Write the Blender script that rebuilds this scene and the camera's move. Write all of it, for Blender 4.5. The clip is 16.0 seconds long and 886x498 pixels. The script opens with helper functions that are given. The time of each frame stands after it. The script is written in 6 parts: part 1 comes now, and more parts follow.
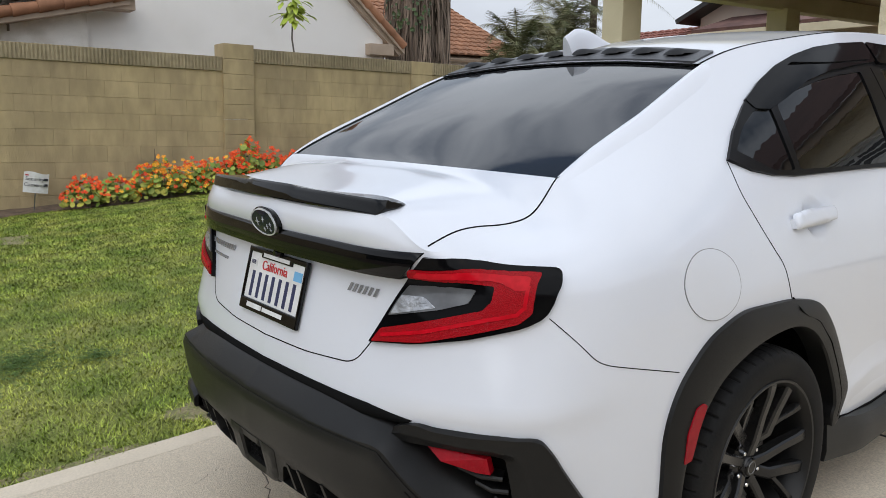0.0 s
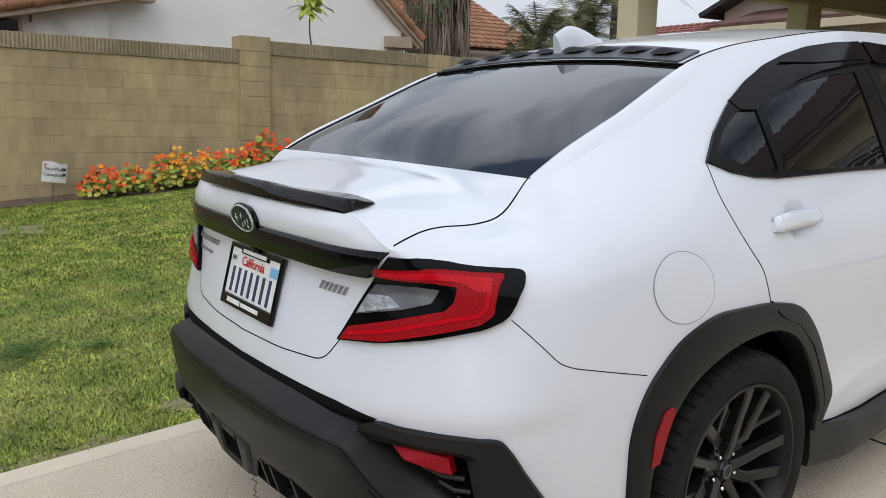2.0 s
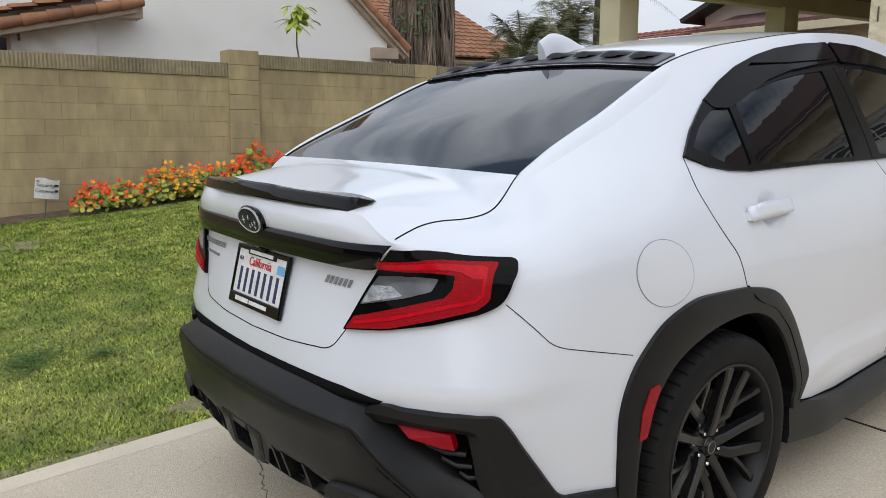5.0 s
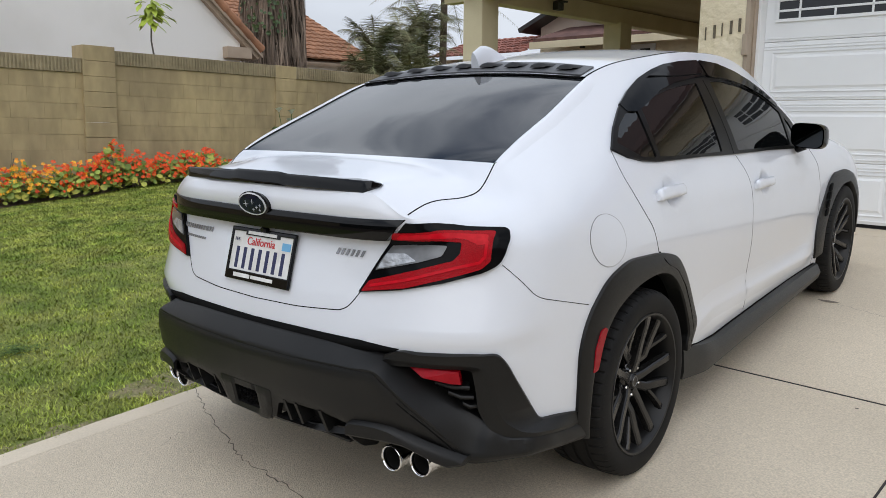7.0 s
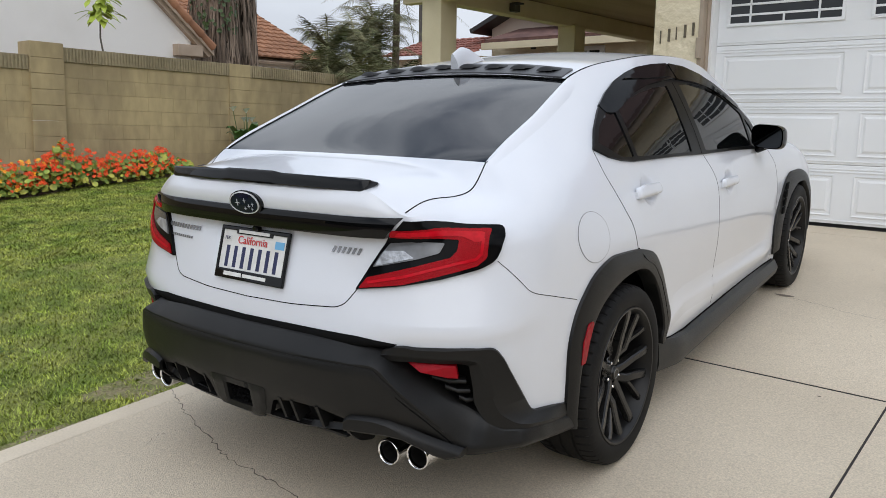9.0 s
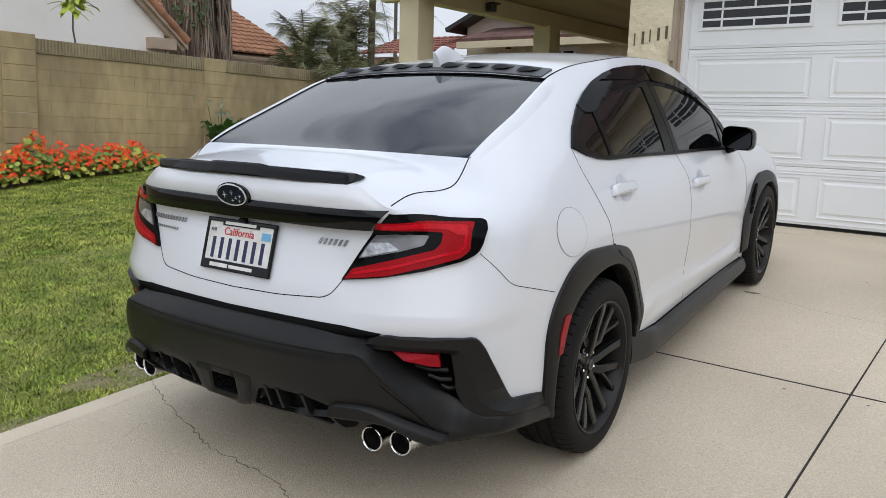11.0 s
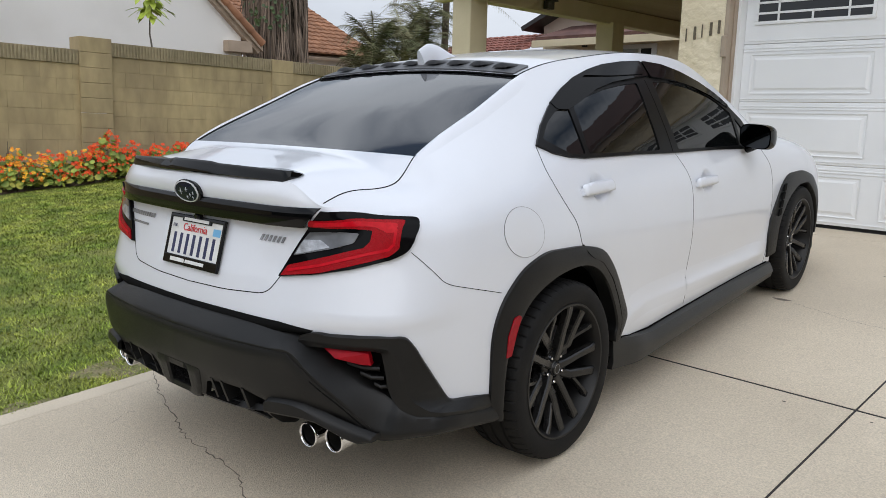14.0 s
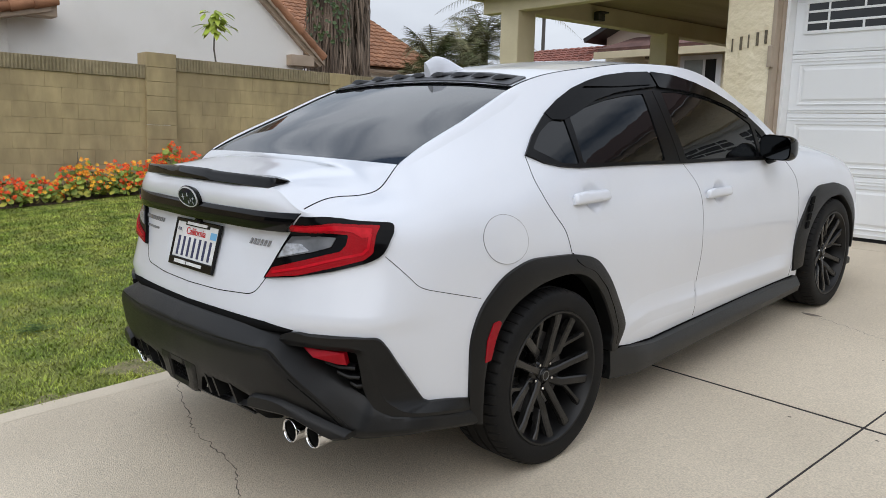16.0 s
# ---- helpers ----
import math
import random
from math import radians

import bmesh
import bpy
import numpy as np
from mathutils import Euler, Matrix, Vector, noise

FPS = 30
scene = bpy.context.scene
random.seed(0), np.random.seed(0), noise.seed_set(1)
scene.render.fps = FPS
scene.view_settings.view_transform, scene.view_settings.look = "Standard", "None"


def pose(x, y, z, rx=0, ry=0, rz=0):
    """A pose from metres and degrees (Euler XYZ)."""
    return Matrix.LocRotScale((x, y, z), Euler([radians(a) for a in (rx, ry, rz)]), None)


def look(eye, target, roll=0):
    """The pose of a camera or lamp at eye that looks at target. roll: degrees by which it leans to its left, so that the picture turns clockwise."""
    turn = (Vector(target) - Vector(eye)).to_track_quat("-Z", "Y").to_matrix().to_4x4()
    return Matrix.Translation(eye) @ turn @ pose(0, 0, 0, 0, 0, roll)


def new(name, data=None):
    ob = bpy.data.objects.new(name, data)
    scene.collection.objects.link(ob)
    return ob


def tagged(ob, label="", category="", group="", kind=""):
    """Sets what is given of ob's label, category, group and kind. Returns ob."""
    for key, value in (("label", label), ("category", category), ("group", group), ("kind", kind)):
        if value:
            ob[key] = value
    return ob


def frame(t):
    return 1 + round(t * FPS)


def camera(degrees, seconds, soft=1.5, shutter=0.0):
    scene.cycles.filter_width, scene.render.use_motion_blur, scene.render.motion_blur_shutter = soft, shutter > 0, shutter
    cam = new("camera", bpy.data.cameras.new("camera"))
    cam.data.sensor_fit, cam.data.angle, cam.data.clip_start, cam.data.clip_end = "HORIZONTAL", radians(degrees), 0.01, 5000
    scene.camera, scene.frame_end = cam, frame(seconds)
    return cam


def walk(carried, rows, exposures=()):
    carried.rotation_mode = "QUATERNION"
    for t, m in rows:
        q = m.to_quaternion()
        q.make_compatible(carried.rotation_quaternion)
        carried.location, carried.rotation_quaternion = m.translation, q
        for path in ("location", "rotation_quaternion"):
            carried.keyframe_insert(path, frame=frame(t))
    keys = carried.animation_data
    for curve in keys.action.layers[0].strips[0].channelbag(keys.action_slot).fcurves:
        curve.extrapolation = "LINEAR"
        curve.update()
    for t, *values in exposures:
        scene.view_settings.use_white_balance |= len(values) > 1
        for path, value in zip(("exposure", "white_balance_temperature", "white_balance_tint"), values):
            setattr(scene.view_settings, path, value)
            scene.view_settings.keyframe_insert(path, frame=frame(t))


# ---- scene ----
# The whole street slopes: the driveway climbs towards the garage. Car coordinates: x to its right, y ahead, z up, origin under the rear axle.
SLOPE = radians(4.2)
CAR = Matrix.Rotation(SLOPE, 4, "X")
SITE = Matrix.Rotation(radians(-4.0), 4, "Z")

cam = camera(59.6, 16.0, soft=0.75)
PATH = [
    (0, (1.818, -1.756, 1.366), (0.29, -0.542, 0.929), -2.9),
    (0.5, (1.829, -1.757, 1.362), (0.306, -0.538, 0.924), -2.6),
    (1, (1.78, -1.729, 1.367), (0.262, -0.507, 0.92), -2.2),
    (1.5, (1.765, -1.696, 1.379), (0.233, -0.491, 0.928), -2.2),
    (2, (1.890, -1.663, 1.376), (0.330, -0.496, 0.923), -2.5),
    (2.5, (2.017, -1.613, 1.365), (0.421, -0.496, 0.914), -3.0),
    (3, (2.024, -1.597, 1.365), (0.394, -0.528, 0.919), -3.55),
    (5.3, (1.961, -1.84, 1.373), (0.451, -0.6, 0.944), -3.5),
    (5.5, (1.945, -1.905, 1.38), (0.466, -0.63, 0.951), -3.3),
    (6, (1.984, -2.068, 1.392), (0.583, -0.709, 0.958), -2.9),
    (6.5, (2.054, -2.23, 1.386), (0.73, -0.797, 0.947), -2.6),
    (7, (1.984, -2.34, 1.399), (0.727, -0.849, 0.953), -2.3),
    (7.5, (1.927, -2.434, 1.409), (0.724, -0.901, 0.958), -2.1),
    (8, (1.921, -2.454, 1.407), (0.751, -0.896, 0.953), -2.0),
    (8.5, (1.913, -2.462, 1.411), (0.758, -0.894, 0.958), -1.9),
    (9, (1.91, -2.462, 1.408), (0.758, -0.891, 0.957), -1.8),
    (11.5, (1.935, -2.548, 1.408), (0.849, -0.933, 0.949), -0.7),
    (12, (1.982, -2.547, 1.409), (0.894, -0.934, 0.946), -0.8),
    (12.5, (1.97, -2.496, 1.413), (0.855, -0.902, 0.95), -1.0),
    (13, (2.088, -2.431, 1.408), (0.924, -0.872, 0.945), -1.3),
    (13.5, (2.248, -2.356, 1.399), (1.032, -0.836, 0.939), -1.4),
    (14, (2.27, -2.251, 1.391), (0.997, -0.776, 0.938), -1.4),
    (14.5, (2.304, -2.177, 1.39), (0.981, -0.746, 0.944), -1.4),
    (15, (2.443, -2.127, 1.378), (1.078, -0.732, 0.939), -1.4),
    (15.5, (2.512, -2.113, 1.378), (1.12, -0.742, 0.951), -1.5),
    (16, (2.525, -2.115, 1.38), (1.119, -0.755, 0.962), -1.7),
]
walk(cam, [(t, CAR @ look(eye, target, roll)) for t, eye, target, roll in PATH])

# ---------------------------------------------------------------- light: bright overcast with thin breaks
world = bpy.data.worlds.new("overcast_sky")
scene.world = world
world.use_nodes = True
wn, wl = world.node_tree.nodes, world.node_tree.links
bg = wn["Background"]
sky = wn.new("ShaderNodeTexSky")
sky.sky_type, sky.sun_disc = "NISHITA", False
sky.sun_elevation, sky.sun_rotation = radians(41), radians(140)
sky.air_density, sky.dust_density = 1.2, 2.0
wco = wn.new("ShaderNodeTexCoord")
wmap = wn.new("ShaderNodeMapping")
wmap.inputs["Scale"].default_value = (1.0, 1.0, 2.6)
wnoise = wn.new("ShaderNodeTexNoise")
wnoise.inputs["Scale"].default_value, wnoise.inputs["Detail"].default_value = 2.4, 6.0
wramp = wn.new("ShaderNodeValToRGB")
wramp.color_ramp.elements[0].position, wramp.color_ramp.elements[1].position = 0.34, 0.52
wmix = wn.new("ShaderNodeMix")
wmix.data_type = "RGBA"
wcloud = wn.new("ShaderNodeTexNoise")
wcloud.inputs["Scale"].default_value, wcloud.inputs["Detail"].default_value = 3.1, 7.0
wcr = wn.new("ShaderNodeValToRGB")
wcr.color_ramp.elements[0].position, wcr.color_ramp.elements[0].color = 0.3, (8.2, 8.8, 9.9, 1)
wcr.color_ramp.elements[1].position, wcr.color_ramp.elements[1].color = 0.72, (11.2, 12.0, 13.2, 1)
wl.new(wco.outputs["Generated"], wmap.inputs["Vector"])
wl.new(wmap.outputs["Vector"], wnoise.inputs["Vector"])
wl.new(wmap.outputs["Vector"], wcloud.inputs["Vector"])
wl.new(wnoise.outputs["Fac"], wramp.inputs["Fac"])
wl.new(wcloud.outputs["Fac"], wcr.inputs["Fac"])
wsep = wn.new("ShaderNodeSeparateXYZ")
wlow = wn.new("ShaderNodeMapRange")
wlow.inputs["From Min"].default_value, wlow.inputs["From Max"].default_value = 0.22, 0.5
wlow.inputs["To Min"].default_value, wlow.inputs["To Max"].default_value = 1.0, 0.0
wmax = wn.new("ShaderNodeMath")
wmax.operation = "MAXIMUM"
wl.new(wco.outputs["Generated"], wsep.inputs["Vector"])
wl.new(wsep.outputs["Z"], wlow.inputs["Value"])
wl.new(wlow.outputs["Result"], wmax.inputs[0])
wl.new(wramp.outputs["Color"], wmax.inputs[1])
wl.new(wmax.outputs["Value"], wmix.inputs["Factor"])
wl.new(sky.outputs["Color"], wmix.inputs["A"])
wl.new(wcr.outputs["Color"], wmix.inputs["B"])
wfall = wn.new("ShaderNodeMapRange")
wfall.inputs["From Min"].default_value, wfall.inputs["From Max"].default_value = 0.0, 0.75
wfall.inputs["To Min"].default_value, wfall.inputs["To Max"].default_value = 0.60, 1.12
wdim = wn.new("ShaderNodeVectorMath")
wdim.operation = "SCALE"
wl.new(wsep.outputs["Z"], wfall.inputs["Value"])
wl.new(wmix.outputs["Result"], wdim.inputs[0])
wl.new(wfall.outputs["Result"], wdim.inputs["Scale"])
wl.new(wdim.outputs["Vector"], bg.inputs["Color"])
bg.inputs["Strength"].default_value = 0.100
sun = new("sun", bpy.data.lights.new("sun", "SUN"))
sun.data.energy, sun.data.angle, sun.data.color = 0.80, radians(75), (0.97, 0.983, 1.0)
sun.matrix_world = look((6.3, -8.9, 9.5), (0, 0, 0))
scene.view_settings.exposure = 0.07

# ---------------------------------------------------------------- materials
def material(name, color, rough=0.6, metal=0.0, color2=None, scale=6.0, detail=6.0, fac=(0.35, 0.65), bump=0.0, bump_scale=60.0,
             fine=0.0, fine_scale=180.0, coat=0.0, spec=0.5, random=0.0, island=0.0, rough2=None, stretch=(1, 1, 1), world_space=False):
    """A node material: two tones mixed by noise, a fine grain, bump, and a change from object to object or island to island."""
    m = bpy.data.materials.new(name)
    m.use_nodes = True
    n, l = m.node_tree.nodes, m.node_tree.links
    b = n["Principled BSDF"]
    b.inputs["Base Color"].default_value = (*color, 1)
    b.inputs["Roughness"].default_value, b.inputs["Metallic"].default_value = rough, metal
    b.inputs["Coat Weight"].default_value, b.inputs["Coat Roughness"].default_value = coat, 0.03
    b.inputs["Specular IOR Level"].default_value = spec
    co, mp = n.new("ShaderNodeTexCoord"), n.new("ShaderNodeMapping")
    mp.inputs["Scale"].default_value = stretch
    l.new(n.new("ShaderNodeNewGeometry").outputs["Position"] if world_space else co.outputs["Object"], mp.inputs["Vector"])
    out = None

    def tex(s, d=4.0):
        t = n.new("ShaderNodeTexNoise")
        t.inputs["Scale"].default_value, t.inputs["Detail"].default_value = s, d
        l.new(mp.outputs["Vector"], t.inputs["Vector"])
        return t

    if color2:
        t, r, x = tex(scale, detail), n.new("ShaderNodeMapRange"), n.new("ShaderNodeMix")
        x.data_type = "RGBA"
        r.inputs["From Min"].default_value, r.inputs["From Max"].default_value = fac
        x.inputs["A"].default_value, x.inputs["B"].default_value = (*color, 1), (*color2, 1)
        l.new(t.outputs["Fac"], r.inputs["Value"])
        l.new(r.outputs["Result"], x.inputs["Factor"])
        out = x.outputs["Result"]
        if rough2 is not None:
            q = n.new("ShaderNodeMapRange")
            q.inputs["To Min"].default_value, q.inputs["To Max"].default_value = rough, rough2
            l.new(r.outputs["Result"], q.inputs["Value"])
            l.new(q.outputs["Result"], b.inputs["Roughness"])
    for amount, source in ((fine, "noise"), (random, "object"), (island, "island")):
        if not amount:
            continue
        h, r = n.new("ShaderNodeHueSaturation"), n.new("ShaderNodeMapRange")
        r.inputs["To Min"].default_value, r.inputs["To Max"].default_value = 1 - amount, 1 + amount
        if source == "noise":
            l.new(tex(fine_scale, 3.0).outputs["Fac"], r.inputs["Value"])
            r.inputs["From Min"].default_value, r.inputs["From Max"].default_value = 0.3, 0.7
        elif source == "object":
            l.new(n.new("ShaderNodeObjectInfo").outputs["Random"], r.inputs["Value"])
        else:
            l.new(n.new("ShaderNodeNewGeometry").outputs["Random Per Island"], r.inputs["Value"])
        l.new(r.outputs["Result"], h.inputs["Value"])
        if out:
            l.new(out, h.inputs["Color"])
        else:
            h.inputs["Color"].default_value = (*color, 1)
        out = h.outputs["Color"]
    if out:
        l.new(out, b.inputs["Base Color"])
    if bump:
        u = n.new("ShaderNodeBump")
        u.inputs["Strength"].default_value, u.inputs["Distance"].default_value = bump, 0.01
        l.new(tex(bump_scale, 5.0).outputs["Fac"], u.inputs["Height"])
        l.new(u.outputs["Normal"], b.inputs["Normal"])
    return m


PAINT = material("pearl_white_paint", (0.745, 0.768, 0.820), 0.28, coat=0.85, color2=(0.725, 0.748, 0.800), scale=2.0, fine=0.02, fine_scale=900)
PAINT.node_tree.nodes["Principled BSDF"].inputs["Coat Roughness"].default_value = 0.055
PLASTIC = material("textured_black_plastic", (0.0070, 0.0070, 0.0070), 0.40, spec=0.29, color2=(0.0095, 0.0092, 0.0090), scale=5.0, bump=0.10, bump_scale=900, fine=0.1)
GLOSS = material("piano_black", (0.003, 0.003, 0.0034), 0.03, spec=0.30)
SEAM = material("shut_line_black", (0.006, 0.006, 0.006), 0.9, spec=0.08)
GLASS = material("tinted_glass", (0.004, 0.0045, 0.005), 0.015, spec=0.34)
REAR_GLASS = material("rear_window_glass", (0.016, 0.017, 0.019), 0.02, spec=0.56, coat=0.08)
FRAME_BLACK = material("satin_black_frame", (0.003, 0.003, 0.0035), 0.30, spec=0.12, color2=(0.006, 0.006, 0.006), scale=8)
SEAM_GREY = material("fine_gap_grey", (0.22, 0.22, 0.225), 0.8)
RUBBER = material("tyre_rubber", (0.009, 0.009, 0.0095), 0.66, spec=0.16, color2=(0.013, 0.0125, 0.012), scale=9.0, fine=0.15)
ALLOY = material("dark_gunmetal_alloy", (0.017, 0.0165, 0.0165), 0.24, metal=0.35, color2=(0.023, 0.022, 0.021), scale=12.0, spec=0.55)
# near-black without sheen: deep shade put into the colour of wells, voids and fills
DARK = material("deep_shade_black", (0.004, 0.004, 0.004), 0.95, spec=0.02)
STEEL = material("brake_steel", (0.22, 0.22, 0.22), 0.4, metal=1.0, fine=0.2)
CHROME = material("chrome", (0.82, 0.82, 0.83), 0.08, metal=1.0)
SILVER = material("silver_trim", (0.74, 0.75, 0.77), 0.26, metal=0.35)
SMOKE = material("smoked_acrylic", (0.004, 0.004, 0.0045), 0.06, spec=0.09)
CURTAIN = material("curtained_pane", (0.34, 0.37, 0.36), 0.3, color2=(0.28, 0.31, 0.30), scale=4)
CHROME_DARK = material("sooty_steel", (0.05, 0.048, 0.045), 0.5, metal=0.8)
RED_LENS = material("red_lens", (0.58, 0.005, 0.016), 0.2, color2=(0.47, 0.004, 0.011), scale=60, spec=0.12, coat=0.05)
RED_DARK = material("dark_red_lens", (0.40, 0.003, 0.009), 0.2, color2=(0.25, 0.0025, 0.006), scale=420, fac=(.38, .62), bump=0.25, bump_scale=420, spec=0.12, coat=0.05)
CLEAR_LENS = material("clear_lens", (0.17, 0.175, 0.18), 0.15, color2=(0.09, 0.09, 0.095), scale=10, coat=0.3, metal=0.3)
CRYSTAL = material("crystal_reflector", (0.62, 0.64, 0.67), 0.18, metal=0.5, color2=(0.36, 0.37, 0.39), scale=26, bump=0.4, bump_scale=55)
REFLECTOR = material("red_reflector", (0.36, 0.004, 0.013), 0.25, bump=0.3, bump_scale=420, color2=(0.27, 0.003, 0.010), scale=40, spec=0.2)
STUCCO_CREAM = material("cream_stucco", (0.83, 0.74, 0.555), 0.9, color2=(0.74, 0.645, 0.46), scale=3.0, bump=1.0, bump_scale=14, fine=0.07)
STUCCO_CREAM.node_tree.nodes["Bump"].inputs["Distance"].default_value = 0.028
STUCCO_WHITE = material("white_stucco", (0.85, 0.825, 0.78), 0.92, color2=(0.79, 0.765, 0.715), scale=1.2, fac=(0.45, 0.75), bump=0.4, bump_scale=90, fine=0.04)
STUCCO_STAINED = material("stained_white_stucco", (0.84, 0.815, 0.765), 0.95, color2=(0.60, 0.56, 0.49), scale=2.2, fac=(0.42, 0.7), bump=0.4, bump_scale=60, fine=0.08)
CREAM_PAINT = material("cream_paint", (0.67, 0.59, 0.41), 0.7, color2=(0.60, 0.52, 0.35), scale=2.5, fine=0.05, bump=0.1, bump_scale=80)
BRONZE = material("weathered_bronze", (0.085, 0.070, 0.045), 0.6, color2=(0.14, 0.115, 0.075), scale=40)
SOFFIT = material("brown_soffit_boards", (0.40, 0.30, 0.185), 0.8, color2=(0.30, 0.225, 0.135), scale=3.0, stretch=(1, 0.12, 1), fine=0.10, bump=0.15, bump_scale=60)
TRIM_TAUPE = material("taupe_trim", (0.42, 0.34, 0.26), 0.6, color2=(0.36, 0.29, 0.22), scale=5.0)
DOOR_WHITE = material("garage_door_white", (0.86, 0.875, 0.885), 0.45, color2=(0.81, 0.825, 0.835), scale=1.4, fine=0.02, bump=0.05, bump_scale=250)
PANE = material("dark_pane", (0.02, 0.022, 0.024), 0.08)
BLOCK = material("tan_concrete_block", (0.475, 0.37, 0.205), 0.95, color2=(0.315, 0.245, 0.145), scale=0.9, stretch=(1, 1, 0.4), fac=(0.34, 0.70), world_space=True, random=0.06, bump=0.5, bump_scale=120, fine=0.13, fine_scale=7.0)
BLOCK_TOP = material("brown_ribbed_block", (0.385, 0.315, 0.20), 0.95, color2=(0.25, 0.205, 0.125), scale=1.6, random=0.03, bump=0.5, bump_scale=120, fine=0.12, fine_scale=12.0, world_space=True)
MORTAR = material("block_mortar", (0.42, 0.335, 0.20), 1.0, color2=(0.35, 0.28, 0.165), scale=4.0, bump=0.5, bump_scale=150)
CONCRETE = material("driveway_concrete", (0.690, 0.597, 0.464), 0.85, color2=(0.535, 0.456, 0.347), scale=0.8, fac=(0.30, 0.74), bump=0.5, bump_scale=240, fine=0.17, fine_scale=130, random=0.03, rough2=.75)
EDGE_CONCRETE = material("trowelled_edge", (0.665, 0.578, 0.450), 0.8, color2=(0.56, 0.482, 0.372), scale=1.6, bump=0.12, bump_scale=300, fine=0.06, fine_scale=115)
BARE = material("bare_lawn_soil", (0.27, 0.225, 0.13), 1.0, color2=(0.17, 0.18, 0.06), scale=22, bump=1.0, bump_scale=60, fine=0.35, fine_scale=90)
SKIRT = material("satin_black_skirt", (0.013, 0.0135, 0.014), 0.42, spec=0.5, bump=0.05, bump_scale=700)
CRACK = material("crack_shadow", (0.13, 0.11, 0.09), 1.0)
JOINT = material("joint_filler", (0.035, 0.03, 0.028), 1.0)
SOIL = material("bed_soil", (0.15, 0.105, 0.07), 1.0, color2=(0.09, 0.062, 0.042), scale=9, bump=1.0, bump_scale=50, fine=0.3)
LAWN = material("lawn_base", (0.135, 0.180, 0.030), 1.0, color2=(0.26, 0.262, 0.078), scale=1.6, fac=(0.4, 0.68), bump=1.0, bump_scale=70, fine=0.45, fine_scale=75)
GRASS = material("grass_blade", (0.182, 0.252, 0.031), 0.55, fine=0.40, fine_scale=6.0, color2=(0.37, 0.395, 0.078), scale=3.2, fac=(0.36, 0.66), island=0.55, spec=.35)
CLOVER = material("clover_leaf", (0.085, 0.145, 0.028), 0.6, island=0.35, spec=.3)
LEAF = material("nasturtium_leaf", (0.20, 0.29, 0.045), 0.6, color2=(0.46, 0.43, 0.07), scale=4, fac=(0.48, 0.62), island=0.35)
PETAL_RED = material("orange_red_petal", (0.86, 0.11, 0.006), 0.6, color2=(0.80, 0.045, 0.005), scale=8, island=0.25)
PETAL_YELLOW = material("yellow_orange_petal", (0.90, 0.50, 0.02), 0.5, color2=(0.88, 0.26, 0.012), scale=6, island=0.25)
PETAL_WHITE = material("white_spathe", (0.75, 0.75, 0.70), 0.5, island=0.1)
LILY_LEAF = material("lily_leaf", (0.06, 0.13, 0.03), 0.4, island=0.3)
STEM = material("green_stem", (0.10, 0.15, 0.05), 0.6)
PALM_GREEN = material("palm_frond", (0.105, 0.125, 0.052), 0.75, color2=(0.21, 0.19, 0.105), scale=2.0, island=0.45, spec=0.25)
PALM_DEAD = material("dead_frond_skirt", (0.275, 0.21, 0.16), 0.95, color2=(0.105, 0.078, 0.058), scale=2.2, fac=(.40, .62), island=0.5, stretch=(1, 1, 0.2))
PALM_BARK = material("palm_bark", (0.11, 0.085, 0.06), 1.0, color2=(0.065, 0.05, 0.036), scale=6, bump=1.0, bump_scale=30)
IVY = material("ivy_leaf", (0.05, 0.085, 0.022), 0.5, island=0.35)
TILE = material("terracotta_tile", (0.345, 0.165, 0.088), 0.9, color2=(0.24, 0.115, 0.062), scale=3.0, random=0.14, island=0.16, fine=0.08, bump=0.2)
SHINGLE = material("red_brown_shingle", (0.175, 0.095, 0.080), 0.9, color2=(0.105, 0.058, 0.052), scale=3.0, island=0.40, fine=0.1)
TILE_RED = material("dull_red_tile", (0.30, 0.115, 0.085), 0.9, color2=(0.21, 0.085, 0.065), scale=3.0, island=0.2, fine=0.08)
FASCIA = material("tan_fascia", (0.46, 0.36, 0.27), 0.7, color2=(0.39, 0.30, 0.22), scale=3)
BARK = material("sapling_bark", (0.13, 0.11, 0.085), 0.9)
NEW_LEAF = material("young_leaf", (0.46, 0.55, 0.085), 0.5, color2=(0.36, 0.46, 0.05), scale=5, island=0.25)
LAMP_BLACK = material("lamp_black_metal", (0.02, 0.019, 0.018), 0.5)
SIGN_WHITE = material("sign_white", (0.78, 0.78, 0.77), 0.6, color2=(0.66, 0.65, 0.62), scale=20)
INK = material("black_ink", (0.02, 0.02, 0.025), 0.6)
INK_BLUE = material("navy_ink", (0.022, 0.026, 0.085), 0.5)
INK_RED = material("red_ink", (0.55, 0.02, 0.025), 0.5)
PLATE_BLUE = material("sticker_blue", (0.16, 0.42, 0.68), 0.5)
EMBLEM_BLUE = material("emblem_navy", (0.004, 0.007, 0.022), 0.10, spec=0.3)
BADGE = material("chrome_badge", (0.36, 0.37, 0.39), 0.22, metal=0.6)
STRIP_GREY = material("grey_black_vane", (0.078, 0.080, 0.085), 0.45, spec=0.35, bump=0.1, bump_scale=700)
VANE = material("black_vane", (0.018, 0.018, 0.019), 0.45, spec=0.3)
MIRROR_GLASS = material("mirror_glass", (0.06, 0.065, 0.07), 0.03, metal=1.0)
WOOD = material("weathered_pole", (0.09, 0.08, 0.07), 0.9)

